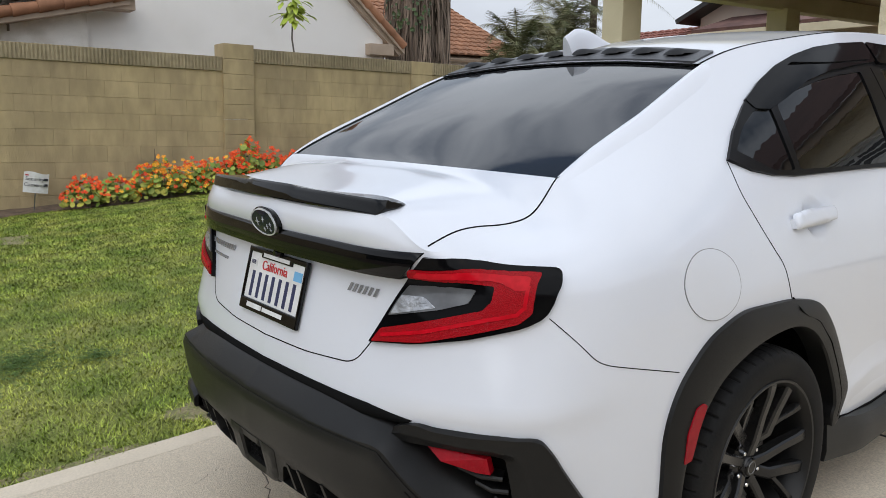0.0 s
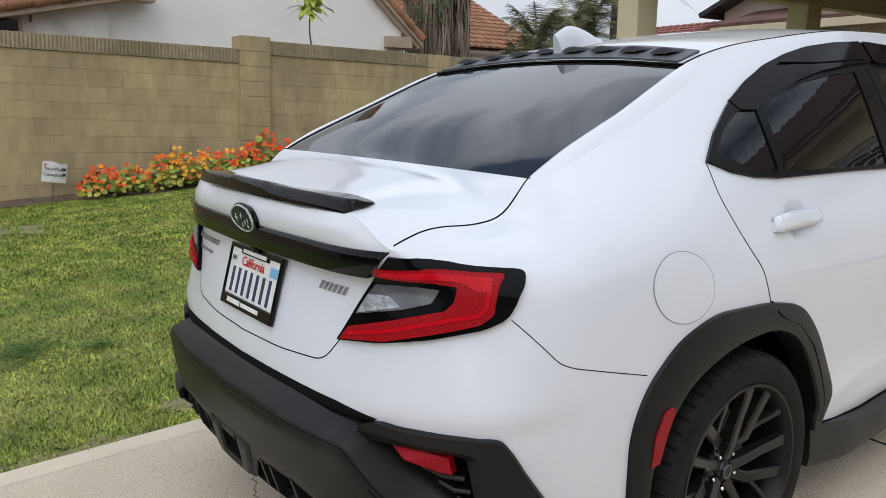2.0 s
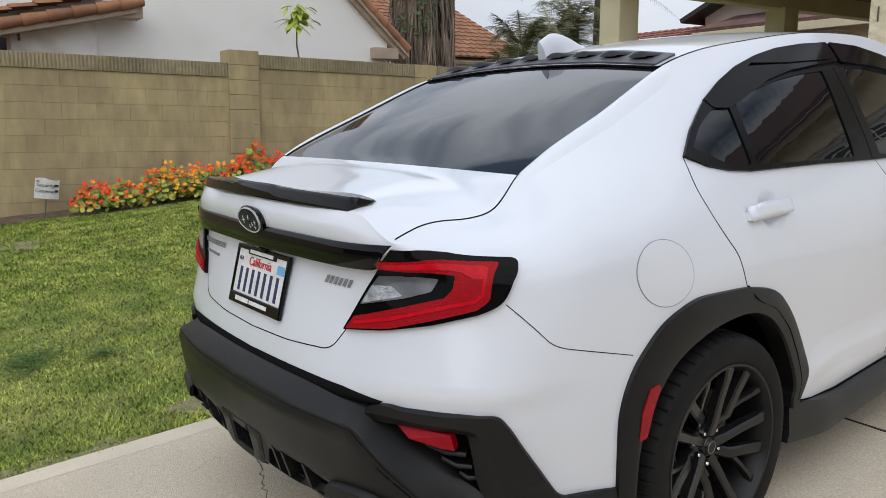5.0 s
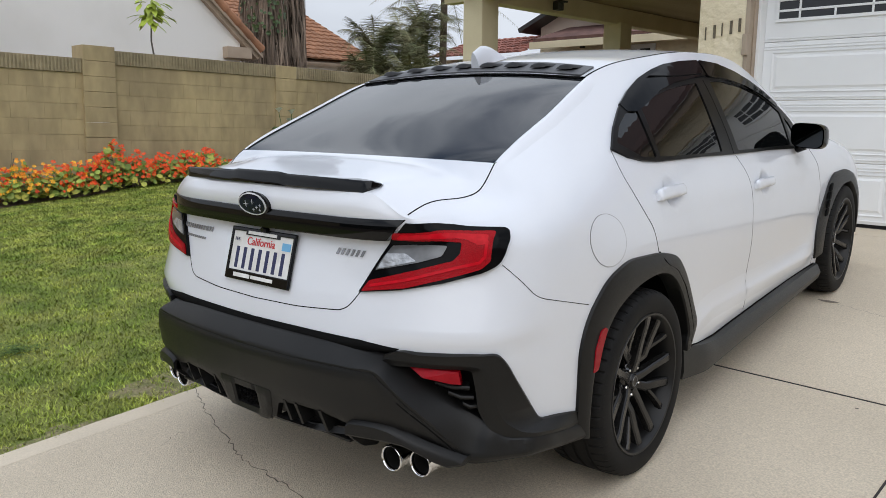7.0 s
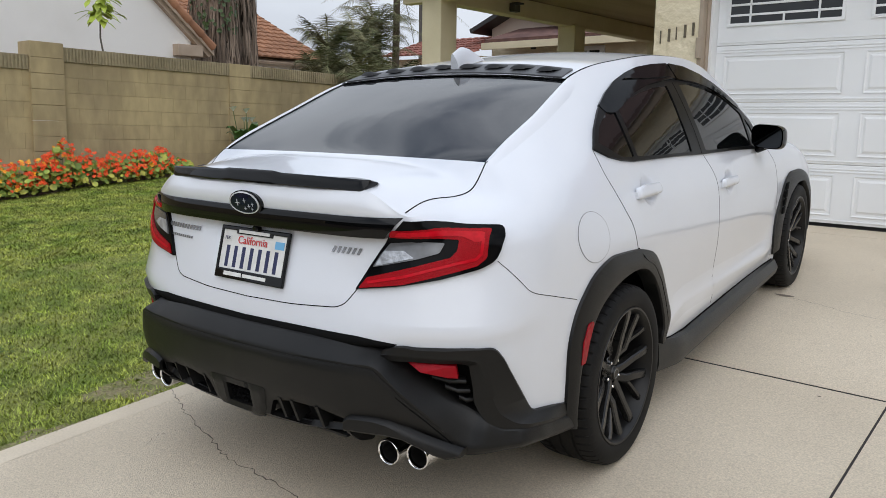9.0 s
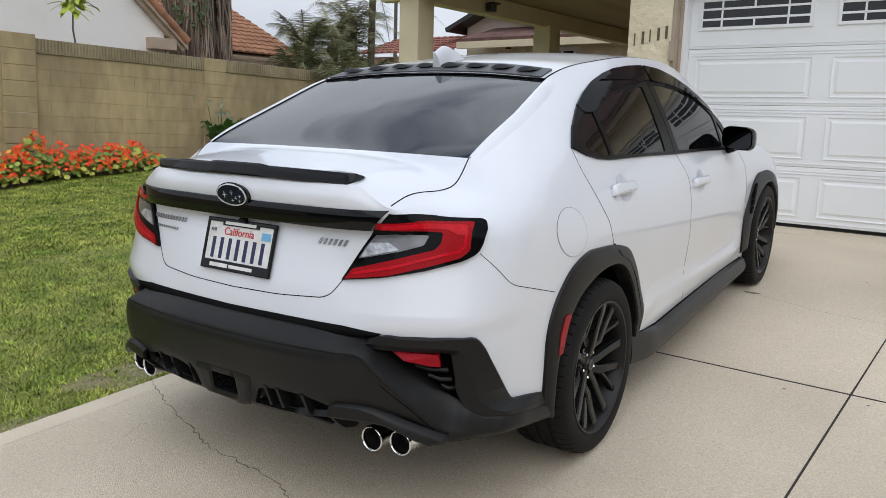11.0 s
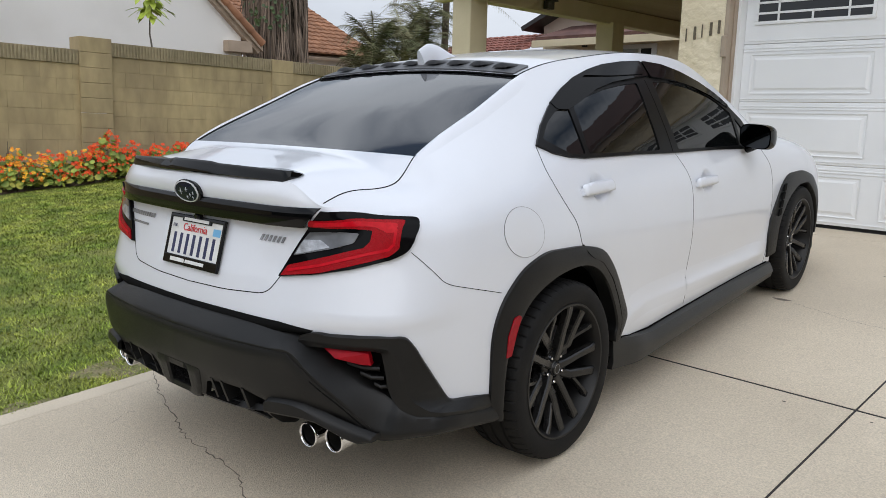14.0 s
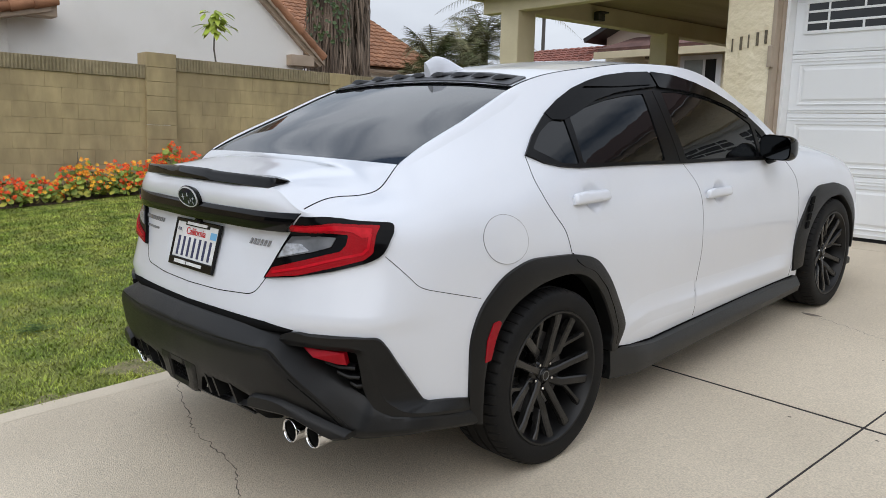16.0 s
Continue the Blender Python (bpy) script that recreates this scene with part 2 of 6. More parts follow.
DARK_BACKDROP = material("far_dark_backdrop", (0.030, 0.040, 0.018), 0.95, spec=0.1, color2=(0.015, 0.022, 0.010), scale=0.8)
RIM_BLACK = material("black_rim", (0.007, 0.007, 0.0075), 0.34, spec=0.28, color2=(0.011, 0.0105, 0.010), scale=14)
BEIGE = material("beige_stucco", (0.60, 0.50, 0.42), 0.95, color2=(0.54, 0.45, 0.37), scale=1.5)
# ---------------------------------------------------------------- small builders
from mathutils.bvhtree import BVHTree
from mathutils.geometry import delaunay_2d_cdt


def mesh_of(name, verts, faces, mats, smooth=None, matids=None):
    me = bpy.data.meshes.new(name)
    me.from_pydata([tuple(v) for v in verts], [], [tuple(f) for f in faces])
    for m in mats if isinstance(mats, (list, tuple)) else [mats]:
        me.materials.append(m)
    if matids is not None:
        me.polygons.foreach_set("material_index", matids)
    if smooth is not None:
        me.polygons.foreach_set("use_smooth", [True] * len(me.polygons))
        if smooth < 180:
            me.set_sharp_from_angle(angle=radians(smooth))
    me.update()
    return me


def put(name, me, parent=None, label="", m=None):
    ob = new(name, me)
    ob.parent = parent
    if m is not None:
        ob.matrix_basis = m
    return tagged(ob, label)


def part(name, bm, mat, parent, label="", smooth=None, m=None):
    me = bpy.data.meshes.new(name)
    bmesh.ops.recalc_face_normals(bm, faces=bm.faces)
    bm.to_mesh(me)
    bm.free()
    me.materials.append(mat)
    if smooth is not None:
        me.polygons.foreach_set("use_smooth", [True] * len(me.polygons))
        if smooth < 180:
            me.set_sharp_from_angle(angle=radians(smooth))
    return put(name, me, parent, label, m)


def thing(name, label, category, m=None, group="", kind=""):
    ob = new(name)
    ob.empty_display_size = 0.1
    if m is not None:
        ob.matrix_world = m
    return tagged(ob, label, category, group, kind)


def box(bm, x0, x1, y0, y1, z0, z1, bevel=0.0, m=None):
    """A box with bevelled edges, added to bm."""
    r = bmesh.ops.create_cube(bm, size=1.0, matrix=Matrix.Translation(((x0 + x1) / 2, (y0 + y1) / 2, (z0 + z1) / 2)) @ Matrix.Diagonal((x1 - x0, y1 - y0, z1 - z0, 1)))
    vs = r["verts"]
    if bevel:
        es = list({e for v in vs for e in v.link_edges})
        r = bmesh.ops.bevel(bm, geom=es, offset=bevel, segments=2, affect="EDGES", profile=0.6)
        vs = list({v for f in r["faces"] for v in f.verts} | {v for v in vs if v.is_valid})
    if m is not None:
        bmesh.ops.transform(bm, matrix=m, verts=vs)
    return vs


def boxed(*args, **kw):
    bm = bmesh.new()
    box(bm, *args, **kw)
    return bm


def lathe(profile, n, axis="Y", closed=False):
    """Revolves (radius, along) pairs."""
    verts, faces = [], []
    for k in range(n):
        a = 2 * math.pi * k / n
        for r, h in profile:
            verts.append((r * math.cos(a), h, r * math.sin(a)) if axis == "Y" else (h, r * math.cos(a), r * math.sin(a)) if axis == "X" else (r * math.cos(a), r * math.sin(a), h))
    q = len(profile)
    for k in range(n):
        for j in range(q if closed else q - 1):
            a, b = k * q + j, k * q + (j + 1) % q
            c, d = ((k + 1) % n) * q + (j + 1) % q, ((k + 1) % n) * q + j
            faces.append((a, b, c, d))
    return verts, faces


def tube(points, radius, sides=8, taper=None, caps=True):
    """A round tube along points."""
    verts, faces, pts = [], [], [Vector(p) for p in points]
    for i, p in enumerate(pts):
        d = (pts[min(i + 1, len(pts) - 1)] - pts[max(i - 1, 0)]).normalized()
        u = d.orthogonal().normalized() if i == 0 else (u - u.dot(d) * d).normalized()
        w, r = d.cross(u), radius if taper is None else radius + (taper - radius) * i / (len(pts) - 1)
        for k in range(sides):
            a = 2 * math.pi * k / sides
            verts.append(p + r * (math.cos(a) * u + math.sin(a) * w))
    for i in range(len(pts) - 1):
        for k in range(sides):
            faces.append((i * sides + k, i * sides + (k + 1) % sides, (i + 1) * sides + (k + 1) % sides, (i + 1) * sides + k))
    if caps:
        faces += [tuple(reversed(range(sides))), tuple(range((len(pts) - 1) * sides, len(pts) * sides))]
    return verts, faces


def spline(knots, values, at):
    """A smooth curve through values at uneven knots (values may be arrays)."""
    knots, values, at = np.asarray(knots, float), np.asarray(values, float), np.asarray(at, float)
    d = np.diff(knots)
    s = np.diff(values, axis=0) / d.reshape(-1, *[1] * (values.ndim - 1))
    w0, w1 = (d[1:] / (d[1:] + d[:-1])), (d[:-1] / (d[1:] + d[:-1]))
    sh = (-1, *[1] * (values.ndim - 1))
    tan = np.concatenate([s[:1], w0.reshape(sh) * s[:-1] + w1.reshape(sh) * s[1:], s[-1:]])
    i = np.clip(np.searchsorted(knots, at, side="right") - 1, 0, len(d) - 1)
    u = ((at - knots[i]) / d[i]).reshape(sh)
    h = d[i].reshape(sh)
    return ((2 * u**3 - 3 * u**2 + 1) * values[i] + (u**3 - 2 * u**2 + u) * h * tan[i] + (-2 * u**3 + 3 * u**2) * values[i + 1] + (u**3 - u**2) * h * tan[i + 1])


def rounded(points, radius, seg=4, closed=True):
    """A polygon or line with rounded corners. radius: one, or one for each corner."""
    out, n = [], len(points)
    radii = radius if isinstance(radius, (list, tuple)) else [radius] * n
    for i in range(n):
        p = Vector(points[i])
        if (not closed and i in (0, n - 1)) or not radii[i]:
            out.append(tuple(p))
            continue
        a, b = Vector(points[i - 1]) - p, Vector(points[(i + 1) % n]) - p
        r = min(radii[i], a.length * 0.48, b.length * 0.48)
        p0, p1 = p + a.normalized() * r, p + b.normalized() * r
        for k in range(seg + 1):
            t = k / seg
            out.append(tuple((1 - t) ** 2 * p0 + 2 * t * (1 - t) * p + t * t * p1))
    return out


def resample(points, step, closed=False):
    out, pts = [], [Vector(p) for p in points] + ([Vector(points[0])] if closed else [])
    for a, b in zip(pts, pts[1:]):
        k = max(1, int(math.ceil((b - a).length / step)))
        out += [tuple(a + (b - a) * j / k) for j in range(k)]
    return out if closed else out + [tuple(pts[-1])]


def inside(p, poly):
    c = False
    for (x0, y0), (x1, y1) in zip(poly, poly[1:] + poly[:1]):
        if (y0 > p[1]) != (y1 > p[1]) and p[0] < (x1 - x0) * (p[1] - y0) / (y1 - y0) + x0:
            c = not c
    return c


def fill(outline, step, holes=()):
    """Triangles inside an outline, with inner points on a grid."""
    loops = [resample(outline, step, True)] + [resample(h, step, True) for h in holes]
    pts, faces, k = [], [], 0
    for lp in loops:
        pts += lp
        faces.append(list(range(k, k + len(lp))))
        k += len(lp)
    edge = len(pts)
    xs, ys = [p[0] for p in loops[0]], [p[1] for p in loops[0]]
    near = step * 0.55
    for i in range(int((max(xs) - min(xs)) / step) + 1):
        for j in range(int((max(ys) - min(ys)) / step) + 1):
            p = (min(xs) + (i + 0.5) * step, min(ys) + (j + 0.5) * step)
            if inside(p, loops[0]) and not any(inside(p, h) for h in loops[1:]) and all((p[0] - q[0]) ** 2 + (p[1] - q[1]) ** 2 > near * near for q in pts[:edge]):
                pts.append(p)
    edges = [(f[i], f[(i + 1) % len(f)]) for f in faces for i in range(len(f))]
    v, e, f, *_ = delaunay_2d_cdt([Vector(p) for p in pts], edges, [], 0, 1e-6)
    v = [tuple(p) for p in v]
    tris = []
    for t in f:
        c = tuple(sum(v[i][k] for i in t) / 3 for k in (0, 1))
        if inside(c, loops[0]) and not any(inside(c, h) for h in loops[1:]):
            tris.append(tuple(t))
    return v, tris


R2 = math.sqrt(0.5)
VIEWS = {  # where a flat point starts, its two axes, and the way it is cast
    "side": (Vector((3, 0, 0)), Vector((0, 1, 0)), Vector((0, 0, 1)), Vector((-1, 0, 0))),
    "rear": (Vector((0, -4, 0)), Vector((1, 0, 0)), Vector((0, 0, 1)), Vector((0, 1, 0))),
    "top": (Vector((0, 0, 4)), Vector((1, 0, 0)), Vector((0, 1, 0)), Vector((0, 0, -1))),
    "corner": (Vector((3, -3, 0)), Vector((R2, R2, 0)), Vector((0, 0, 1)), Vector((-R2, R2, 0))),
}


def cast(tree, view, p):
    """The place and normal where a flat point (y z from the side, x z from the rear, x y from above) meets a surface."""
    base, u, v, way = VIEWS[view]
    o = base + u * p[0] + v * p[1]
    hit, nrm, _, _ = tree.ray_cast(o, way)
    if hit is None:
        hit, nrm, _, _ = tree.find_nearest(o + way * (3.1 if view != "corner" else 3.2))
    if nrm.dot(way) > 0:
        nrm = -nrm
    return hit, nrm


def skin(tree, view, outline, step=0.02, lift=0.002, thick=0.01, holes=(), mirror=False, ease=0.0):
    """A shaped panel that lies on a surface, lifted from it (by one height, or by a rule), with edges that go down into it.
    ease lowers the outermost ring of points, for a softened edge."""
    v, t = fill(outline, step, holes)
    used = {}
    for a, b, c in t:
        for e in ((a, b), (b, c), (c, a)):
            used[tuple(sorted(e))] = used.get(tuple(sorted(e)), 0) + 1
    border = {k for e, n in used.items() if n == 1 for k in e}
    verts, inner = [], []
    for k, p in enumerate(v):
        h, nrm = cast(tree, view, p)
        up = lift(p) if callable(lift) else lift
        verts.append(h + nrm * (up - (ease if k in border else 0)))
        inner.append(h + nrm * (up - thick))
    count = {}
    way = VIEWS[view][3]
    faces = []
    for a, b, c in t:
        if (verts[b] - verts[a]).cross(verts[c] - verts[a]).dot(way) > 0:
            a, b = b, a
        faces.append((a, b, c))
        for e in ((a, b), (b, c), (c, a)):
            count[e] = 1
    rim = [e for e in count if (e[1], e[0]) not in count]
    low = {}
    for a, b in rim:
        for k in (a, b):
            if k not in low:
                low[k] = len(verts)
                verts.append(inner[k])
        faces.append((b, a, low[a], low[b]))
    if mirror:
        verts = [Vector((-q.x, q.y, q.z)) for q in verts]
        faces = [tuple(reversed(f)) for f in faces]
    return verts, faces


def line_on(tree, view, points, width=0.0045, lift=0.0012, step=0.015, radius=0.0, mirror=False):
    """A narrow raised-edge strip that follows a surface: shut lines and beads."""
    pts = resample(rounded(points, radius, 5, False) if radius else points, step)
    mid = [cast(tree, view, p) for p in pts]
    verts, faces = [], []
    for i, (h, nrm) in enumerate(mid):
        d = (mid[min(i + 1, len(mid) - 1)][0] - mid[max(i - 1, 0)][0]).normalized()
        w = nrm.cross(d).normalized() * width / 2
        up = lift(pts[i]) if callable(lift) else lift
        verts += [h - w - nrm * 0.003, h - w * 0.8 + nrm * up, h + w * 0.8 + nrm * up, h + w - nrm * 0.003]
    for i in range(len(mid) - 1):
        for k in range(3):
            faces.append((4 * i + k, 4 * i + k + 1, 4 * i + 5 + k, 4 * i + 4 + k))
    if mirror:
        verts = [Vector((-q.x, q.y, q.z)) for q in verts]
        faces = [tuple(reversed(f)) for f in faces]
    return verts, faces


def grid_faces(n, m, flip=False):
    f = [(i * m + j, (i + 1) * m + j, (i + 1) * m + j + 1, i * m + j + 1) for i in range(n - 1) for j in range(m - 1)]
    return [tuple(reversed(q)) for q in f] if flip else f


# ---------------------------------------------------------------- the car: surfaces
# Sections of the right half, from the rear's middle round the corner and along the side to the nose; each runs from the
# lower edge up to the edge of the deck, rear glass, roof, windscreen or bonnet.
SECTIONS = [
    [(0, -.93, .30), (0, -.945, .45), (0, -.94, .60), (0, -.918, .74), (0, -.875, .86), (0, -.848, .94), (0, -.868, .985), (0, -.880, 1.035), (0, -.868, 1.078)],
    [(.25, -.925, .30), (.25, -.94, .45), (.25, -.935, .60), (.25, -.908, .74), (.25, -.868, .86), (.25, -.842, .94), (.25, -.86, .985), (.25, -.87, 1.032), (.25, -.857, 1.074)],
    [(.44, -.905, .30), (.46, -.915, .45), (.47, -.91, .60), (.47, -.878, .74), (.46, -.845, .86), (.46, -.828, .94), (.46, -.842, .98), (.46, -.85, 1.025), (.465, -.828, 1.062)],
    [(.56, -.87, .30), (.60, -.875, .45), (.62, -.86, .60), (.61, -.842, .74), (.60, -.815, .86), (.595, -.79, .93), (.59, -.795, .965), (.585, -.80, .99), (.57, -.807, 1.012)],
    [(.74, -.75, .30), (.775, -.75, .45), (.80, -.738, .60), (.795, -.72, .74), (.775, -.70, .86), (.757, -.692, .94), (.72, -.69, .982), (.67, -.69, 1.01), (.612, -.692, 1.033)],
    [(.83, -.60, .30), (.845, -.585, .45), (.853, -.58, .60), (.851, -.575, .76), (.838, -.565, .87), (.82, -.555, .94), (.775, -.555, .995), (.71, -.56, 1.03), (.633, -.564, 1.050)],
    [(.865, -.40, .30), (.872, -.40, .45), (.876, -.40, .60), (.872, -.40, .76), (.862, -.40, .87), (.842, -.40, .95), (.79, -.415, 1.025), (.71, -.44, 1.085), (.624, -.464, 1.127)],
    [(.872, -.14, .30), (.878, -.14, .45), (.883, -.14, .60), (.884, -.14, .76), (.874, -.14, .86), (.848, -.14, .955), (.775, -.135, 1.065), (.69, -.125, 1.165), (.604, -.12, 1.256)],
    [(.874, .25, .30), (.878, .25, .45), (.876, .25, .60), (.873, .25, .75), (.862, .25, .85), (.836, .25, .945), (.768, .25, 1.08), (.675, .255, 1.23), (.560, .262, 1.383)],
    [(.852, .65, .26), (.866, .65, .355), (.857, .65, .445), (.865, .65, .66), (.857, .65, .81), (.841, .65, .91), (.785, .65, 1.06), (.702, .65, 1.242), (.572, .65, 1.426)],
    [(.845, 1.09, .25), (.863, 1.09, .345), (.854, 1.09, .435), (.864, 1.09, .65), (.857, 1.09, .80), (.843, 1.09, .89), (.79, 1.09, 1.035), (.708, 1.09, 1.232), (.582, 1.09, 1.440)],
    [(.843, 1.55, .25), (.861, 1.55, .34), (.853, 1.55, .43), (.864, 1.55, .645), (.858, 1.55, .785), (.845, 1.55, .87), (.80, 1.55, 1.005), (.722, 1.55, 1.19), (.60, 1.55, 1.388)],
    [(.845, 2.0, .25), (.862, 2.0, .34), (.856, 2.0, .44), (.866, 2.0, .655), (.860, 2.0, .77), (.85, 2.0, .85), (.81, 2.0, .96), (.755, 2.0, 1.07), (.675, 2.0, 1.185)],
    [(.866, 2.4, .25), (.872, 2.4, .40), (.872, 2.4, .55), (.872, 2.4, .68), (.868, 2.4, .77), (.856, 2.4, .84), (.825, 2.4, .91), (.78, 2.4, .955), (.72, 2.4, .985)],
    [(.866, 2.8, .25), (.876, 2.8, .40), (.884, 2.8, .55), (.884, 2.8, .67), (.876, 2.8, .75), (.856, 2.8, .815), (.82, 2.8, .87), (.77, 2.8, .905), (.70, 2.8, .93)],
    [(.83, 3.2, .22), (.845, 3.2, .38), (.85, 3.2, .52), (.845, 3.2, .62), (.83, 3.2, .69), (.805, 3.2, .745), (.77, 3.2, .79), (.72, 3.2, .82), (.65, 3.2, .85)],
    [(.62, 3.50, .20), (.65, 3.52, .35), (.66, 3.53, .48), (.66, 3.52, .57), (.64, 3.50, .64), (.61, 3.47, .69), (.57, 3.43, .73), (.52, 3.38, .76), (.46, 3.32, .81)],
    [(0, 3.58, .20), (0, 3.62, .35), (0, 3.64, .48), (0, 3.63, .57), (0, 3.61, .64), (0, 3.58, .70), (0, 3.54, .74), (0, 3.49, .77), (0, 3.42, .81)],
]
# The middle line over the boot lid, rear glass, roof, windscreen and bonnet, at the same sections.
SPINE = [(-.866, 1.083), (-.80, 1.100), (-.72, 1.110), (-.66, 1.116), (-.61, 1.121), (-.565, 1.127), (-.490, 1.136), (-.13, 1.276), (.285, 1.408), (.65, 1.455),
         (1.09, 1.474), (1.55, 1.430), (1.98, 1.255), (2.36, 1.055), (2.8, 1.01), (3.1, .93), (3.3, .86), (3.40, .82)]
net = np.array(SECTIONS)
cols = np.concatenate([[0], np.cumsum(np.linalg.norm(np.diff(net, axis=0), axis=2).mean(1))])
rows_at = np.concatenate([[0], np.cumsum(np.linalg.norm(np.diff(net[:14], axis=1), axis=2).mean(0))])
PER = 9
cs = np.concatenate([np.linspace(a, b, PER, endpoint=False) for a, b in zip(cols, cols[1:])] + [cols[-1:]])
rs = np.concatenate([np.linspace(a, b, 6, endpoint=False) for a, b in zip(rows_at, rows_at[1:])] + [rows_at[-1:]])
half = spline(cols, net, cs)
half = np.swapaxes(spline(rows_at, np.swapaxes(half, 0, 1), rs), 0, 1)
NC = half.shape[0]
for _ in range(36):  # fair the doors and the greenhouse
    a, b = 7 * PER, 14 * PER
    half[a + 1:b, :, 0] += .5 * ((half[a:b - 1, :, 0] + half[a + 2:b + 1, :, 0]) / 2 - half[a + 1:b, :, 0])
# a soft ridge under the tail lamps that turns down at the corner
def eased(a, x0, x1):
    t = np.clip((a - x0) / (x1 - x0), 0, 1)
    return t * t * (3 - 2 * t)


z = half[..., 2]
rise = np.where(z > .692, np.clip((.86 - z) / (.86 - .692), 0, 1) ** 1.7, .12 * eased(z, .46, .62) + .88 * eased(z, .650, .692))
ridge = rise * eased(half[..., 1], -.50, -.72) * eased(half[..., 0], .34, .66)
ridge[15 * PER:] = 0
out = half[..., :2] - (.45, -.35)
half[..., :2] += .015 * ridge[..., None] * out / np.linalg.norm(out, axis=2)[..., None]
spine = spline(cols, np.array(SPINE), cs)
ARCHES = ((0.0, 0.325), (2.675, 0.325))


def top_half():
    """The boot lid, rear glass, roof, windscreen and bonnet from their edge to the middle line; the lid is flatter, with rolled shoulders."""
    out = np.zeros((NC, 17, 3))
    w = np.clip((6 * PER - np.arange(NC)) / (1.5 * PER), 0, 1)
    power = 2 + 2.6 * w * w * (3 - 2 * w)
    for j in range(17):
        t = (j / 16) ** 1.25
        e, c = half[:, -1], np.column_stack([np.zeros(NC), spine])
        out[:, j, 0] = e[:, 0] * (1 - t)
        out[:, j, 1] = e[:, 1] + (c[:, 1] - e[:, 1]) * (1 - (1 - t) ** 2)
        out[:, j, 2] = e[:, 2] + (c[:, 2] - e[:, 2]) * (1 - (1 - t) ** power)
    return out


tops = top_half()
for grid in (half, tops):  # fuller shoulders under the spoiler's ends
    near_lip = np.exp(-((grid[..., 0] - .43) / .105) ** 2 - ((grid[..., 1] + .82) / .11) ** 2) * np.clip((grid[..., 2] - .985) / .075, 0, 1)
    grid[..., 2] += .014 * near_lip


def both(patch, flip=False):
    """Right and left halves of a surface that meets the middle line, as verts and faces."""
    n, m = patch.shape[:2]
    v = patch.reshape(-1, 3)
    left = v * (-1, 1, 1)
    f = grid_faces(n, m, flip)
    return np.concatenate([v, left]), f + [tuple(n * m + k for k in reversed(q)) for q in f]


def near_wheel(p, r):
    return any((p[1] - y) ** 2 + (p[2] - z) ** 2 < r * r for y, z in ARCHES) and abs(p[0]) > 0.5


side_v, side_f = both(half)
top_v, top_f = both(tops)
BODY = BVHTree.FromPolygons([tuple(v) for v in np.concatenate([side_v, top_v])], side_f + [tuple(len(side_v) + k for k in q) for q in top_f])

# Rear bumper: stations from the middle along the shelf, down the diagonal strut and along the lower bar to the wheel arch.
# Each runs: behind the body, inner edge, outer ridge, two down the face, lower edge, underside.
BUMPER = [
    [(0, -.925, .655), (0, -.945, .650), (0, -.990, .606), (0, -.994, .58), (0, -.990, .48), (0, -.972, .350), (0, -.82, .335)],
    [(.30, -.915, .654), (.30, -.933, .648), (.30, -.980, .607), (.30, -.985, .58), (.30, -.981, .48), (.30, -.962, .361), (.30, -.80, .345)],
    [(.46, -.88, .650), (.46, -.902, .643), (.46, -.960, .607), (.463, -.963, .58), (.46, -.960, .48), (.46, -.942, .385), (.45, -.78, .37)],
    [(.54, -.84, .640), (.54, -.878, .626), (.552, -.944, .603), (.557, -.944, .575), (.552, -.938, .48), (.545, -.918, .405), (.52, -.75, .39)],
    [(.575, -.82, .59), (.578, -.858, .587), (.592, -.926, .556), (.594, -.924, .53), (.592, -.918, .46), (.585, -.898, .40), (.56, -.74, .385)],
    [(.66, -.76, .51), (.662, -.800, .502), (.668, -.862, .455), (.670, -.860, .44), (.668, -.857, .41), (.66, -.848, .375), (.63, -.70, .36)],
    [(.745, -.69, .44), (.757, -.748, .440), (.750, -.793, .351), (.750, -.793, .346), (.749, -.791, .336), (.746, -.786, .322), (.70, -.66, .315)],
    [(.79, -.69, .43), (.789, -.747, .423), (.791, -.771, .353), (.791, -.771, .348), (.789, -.767, .338), (.784, -.758, .324), (.74, -.64, .315)],
    [(.815, -.67, .41), (.825, -.718, .397), (.838, -.722, .355), (.838, -.722, .350), (.836, -.718, .341), (.829, -.710, .328), (.78, -.61, .315)],
    [(.845, -.64, .40), (.861, -.678, .391), (.872, -.684, .357), (.872, -.684, .352), (.870, -.682, .344), (.862, -.678, .332), (.80, -.58, .315)],
    [(.858, -.60, .39), (.879, -.608, .377), (.888, -.612, .346), (.888, -.612, .341), (.886, -.611, .334), (.878, -.608, .325), (.82, -.56, .31)],
    [(.860, -.52, .37), (.880, -.517, .352), (.888, -.518, .322), (.888, -.518, .317), (.886, -.517, .311), (.878, -.517, .303), (.83, -.50, .29)],
    [(.855, -.372, .335), (.880, -.372, .318), (.888, -.372, .289), (.888, -.372, .284), (.886, -.372, .279), (.878, -.372, .271), (.83, -.372, .265)],
]
bnet = np.array(BUMPER)
bcols = np.concatenate([[0], np.cumsum(np.linalg.norm(np.diff(bnet, axis=0), axis=2).mean(1))])
bhalf = spline(bcols, bnet, np.concatenate([np.linspace(a, b, 8, endpoint=False) for a, b in zip(bcols, bcols[1:])] + [bcols[-1:]]))
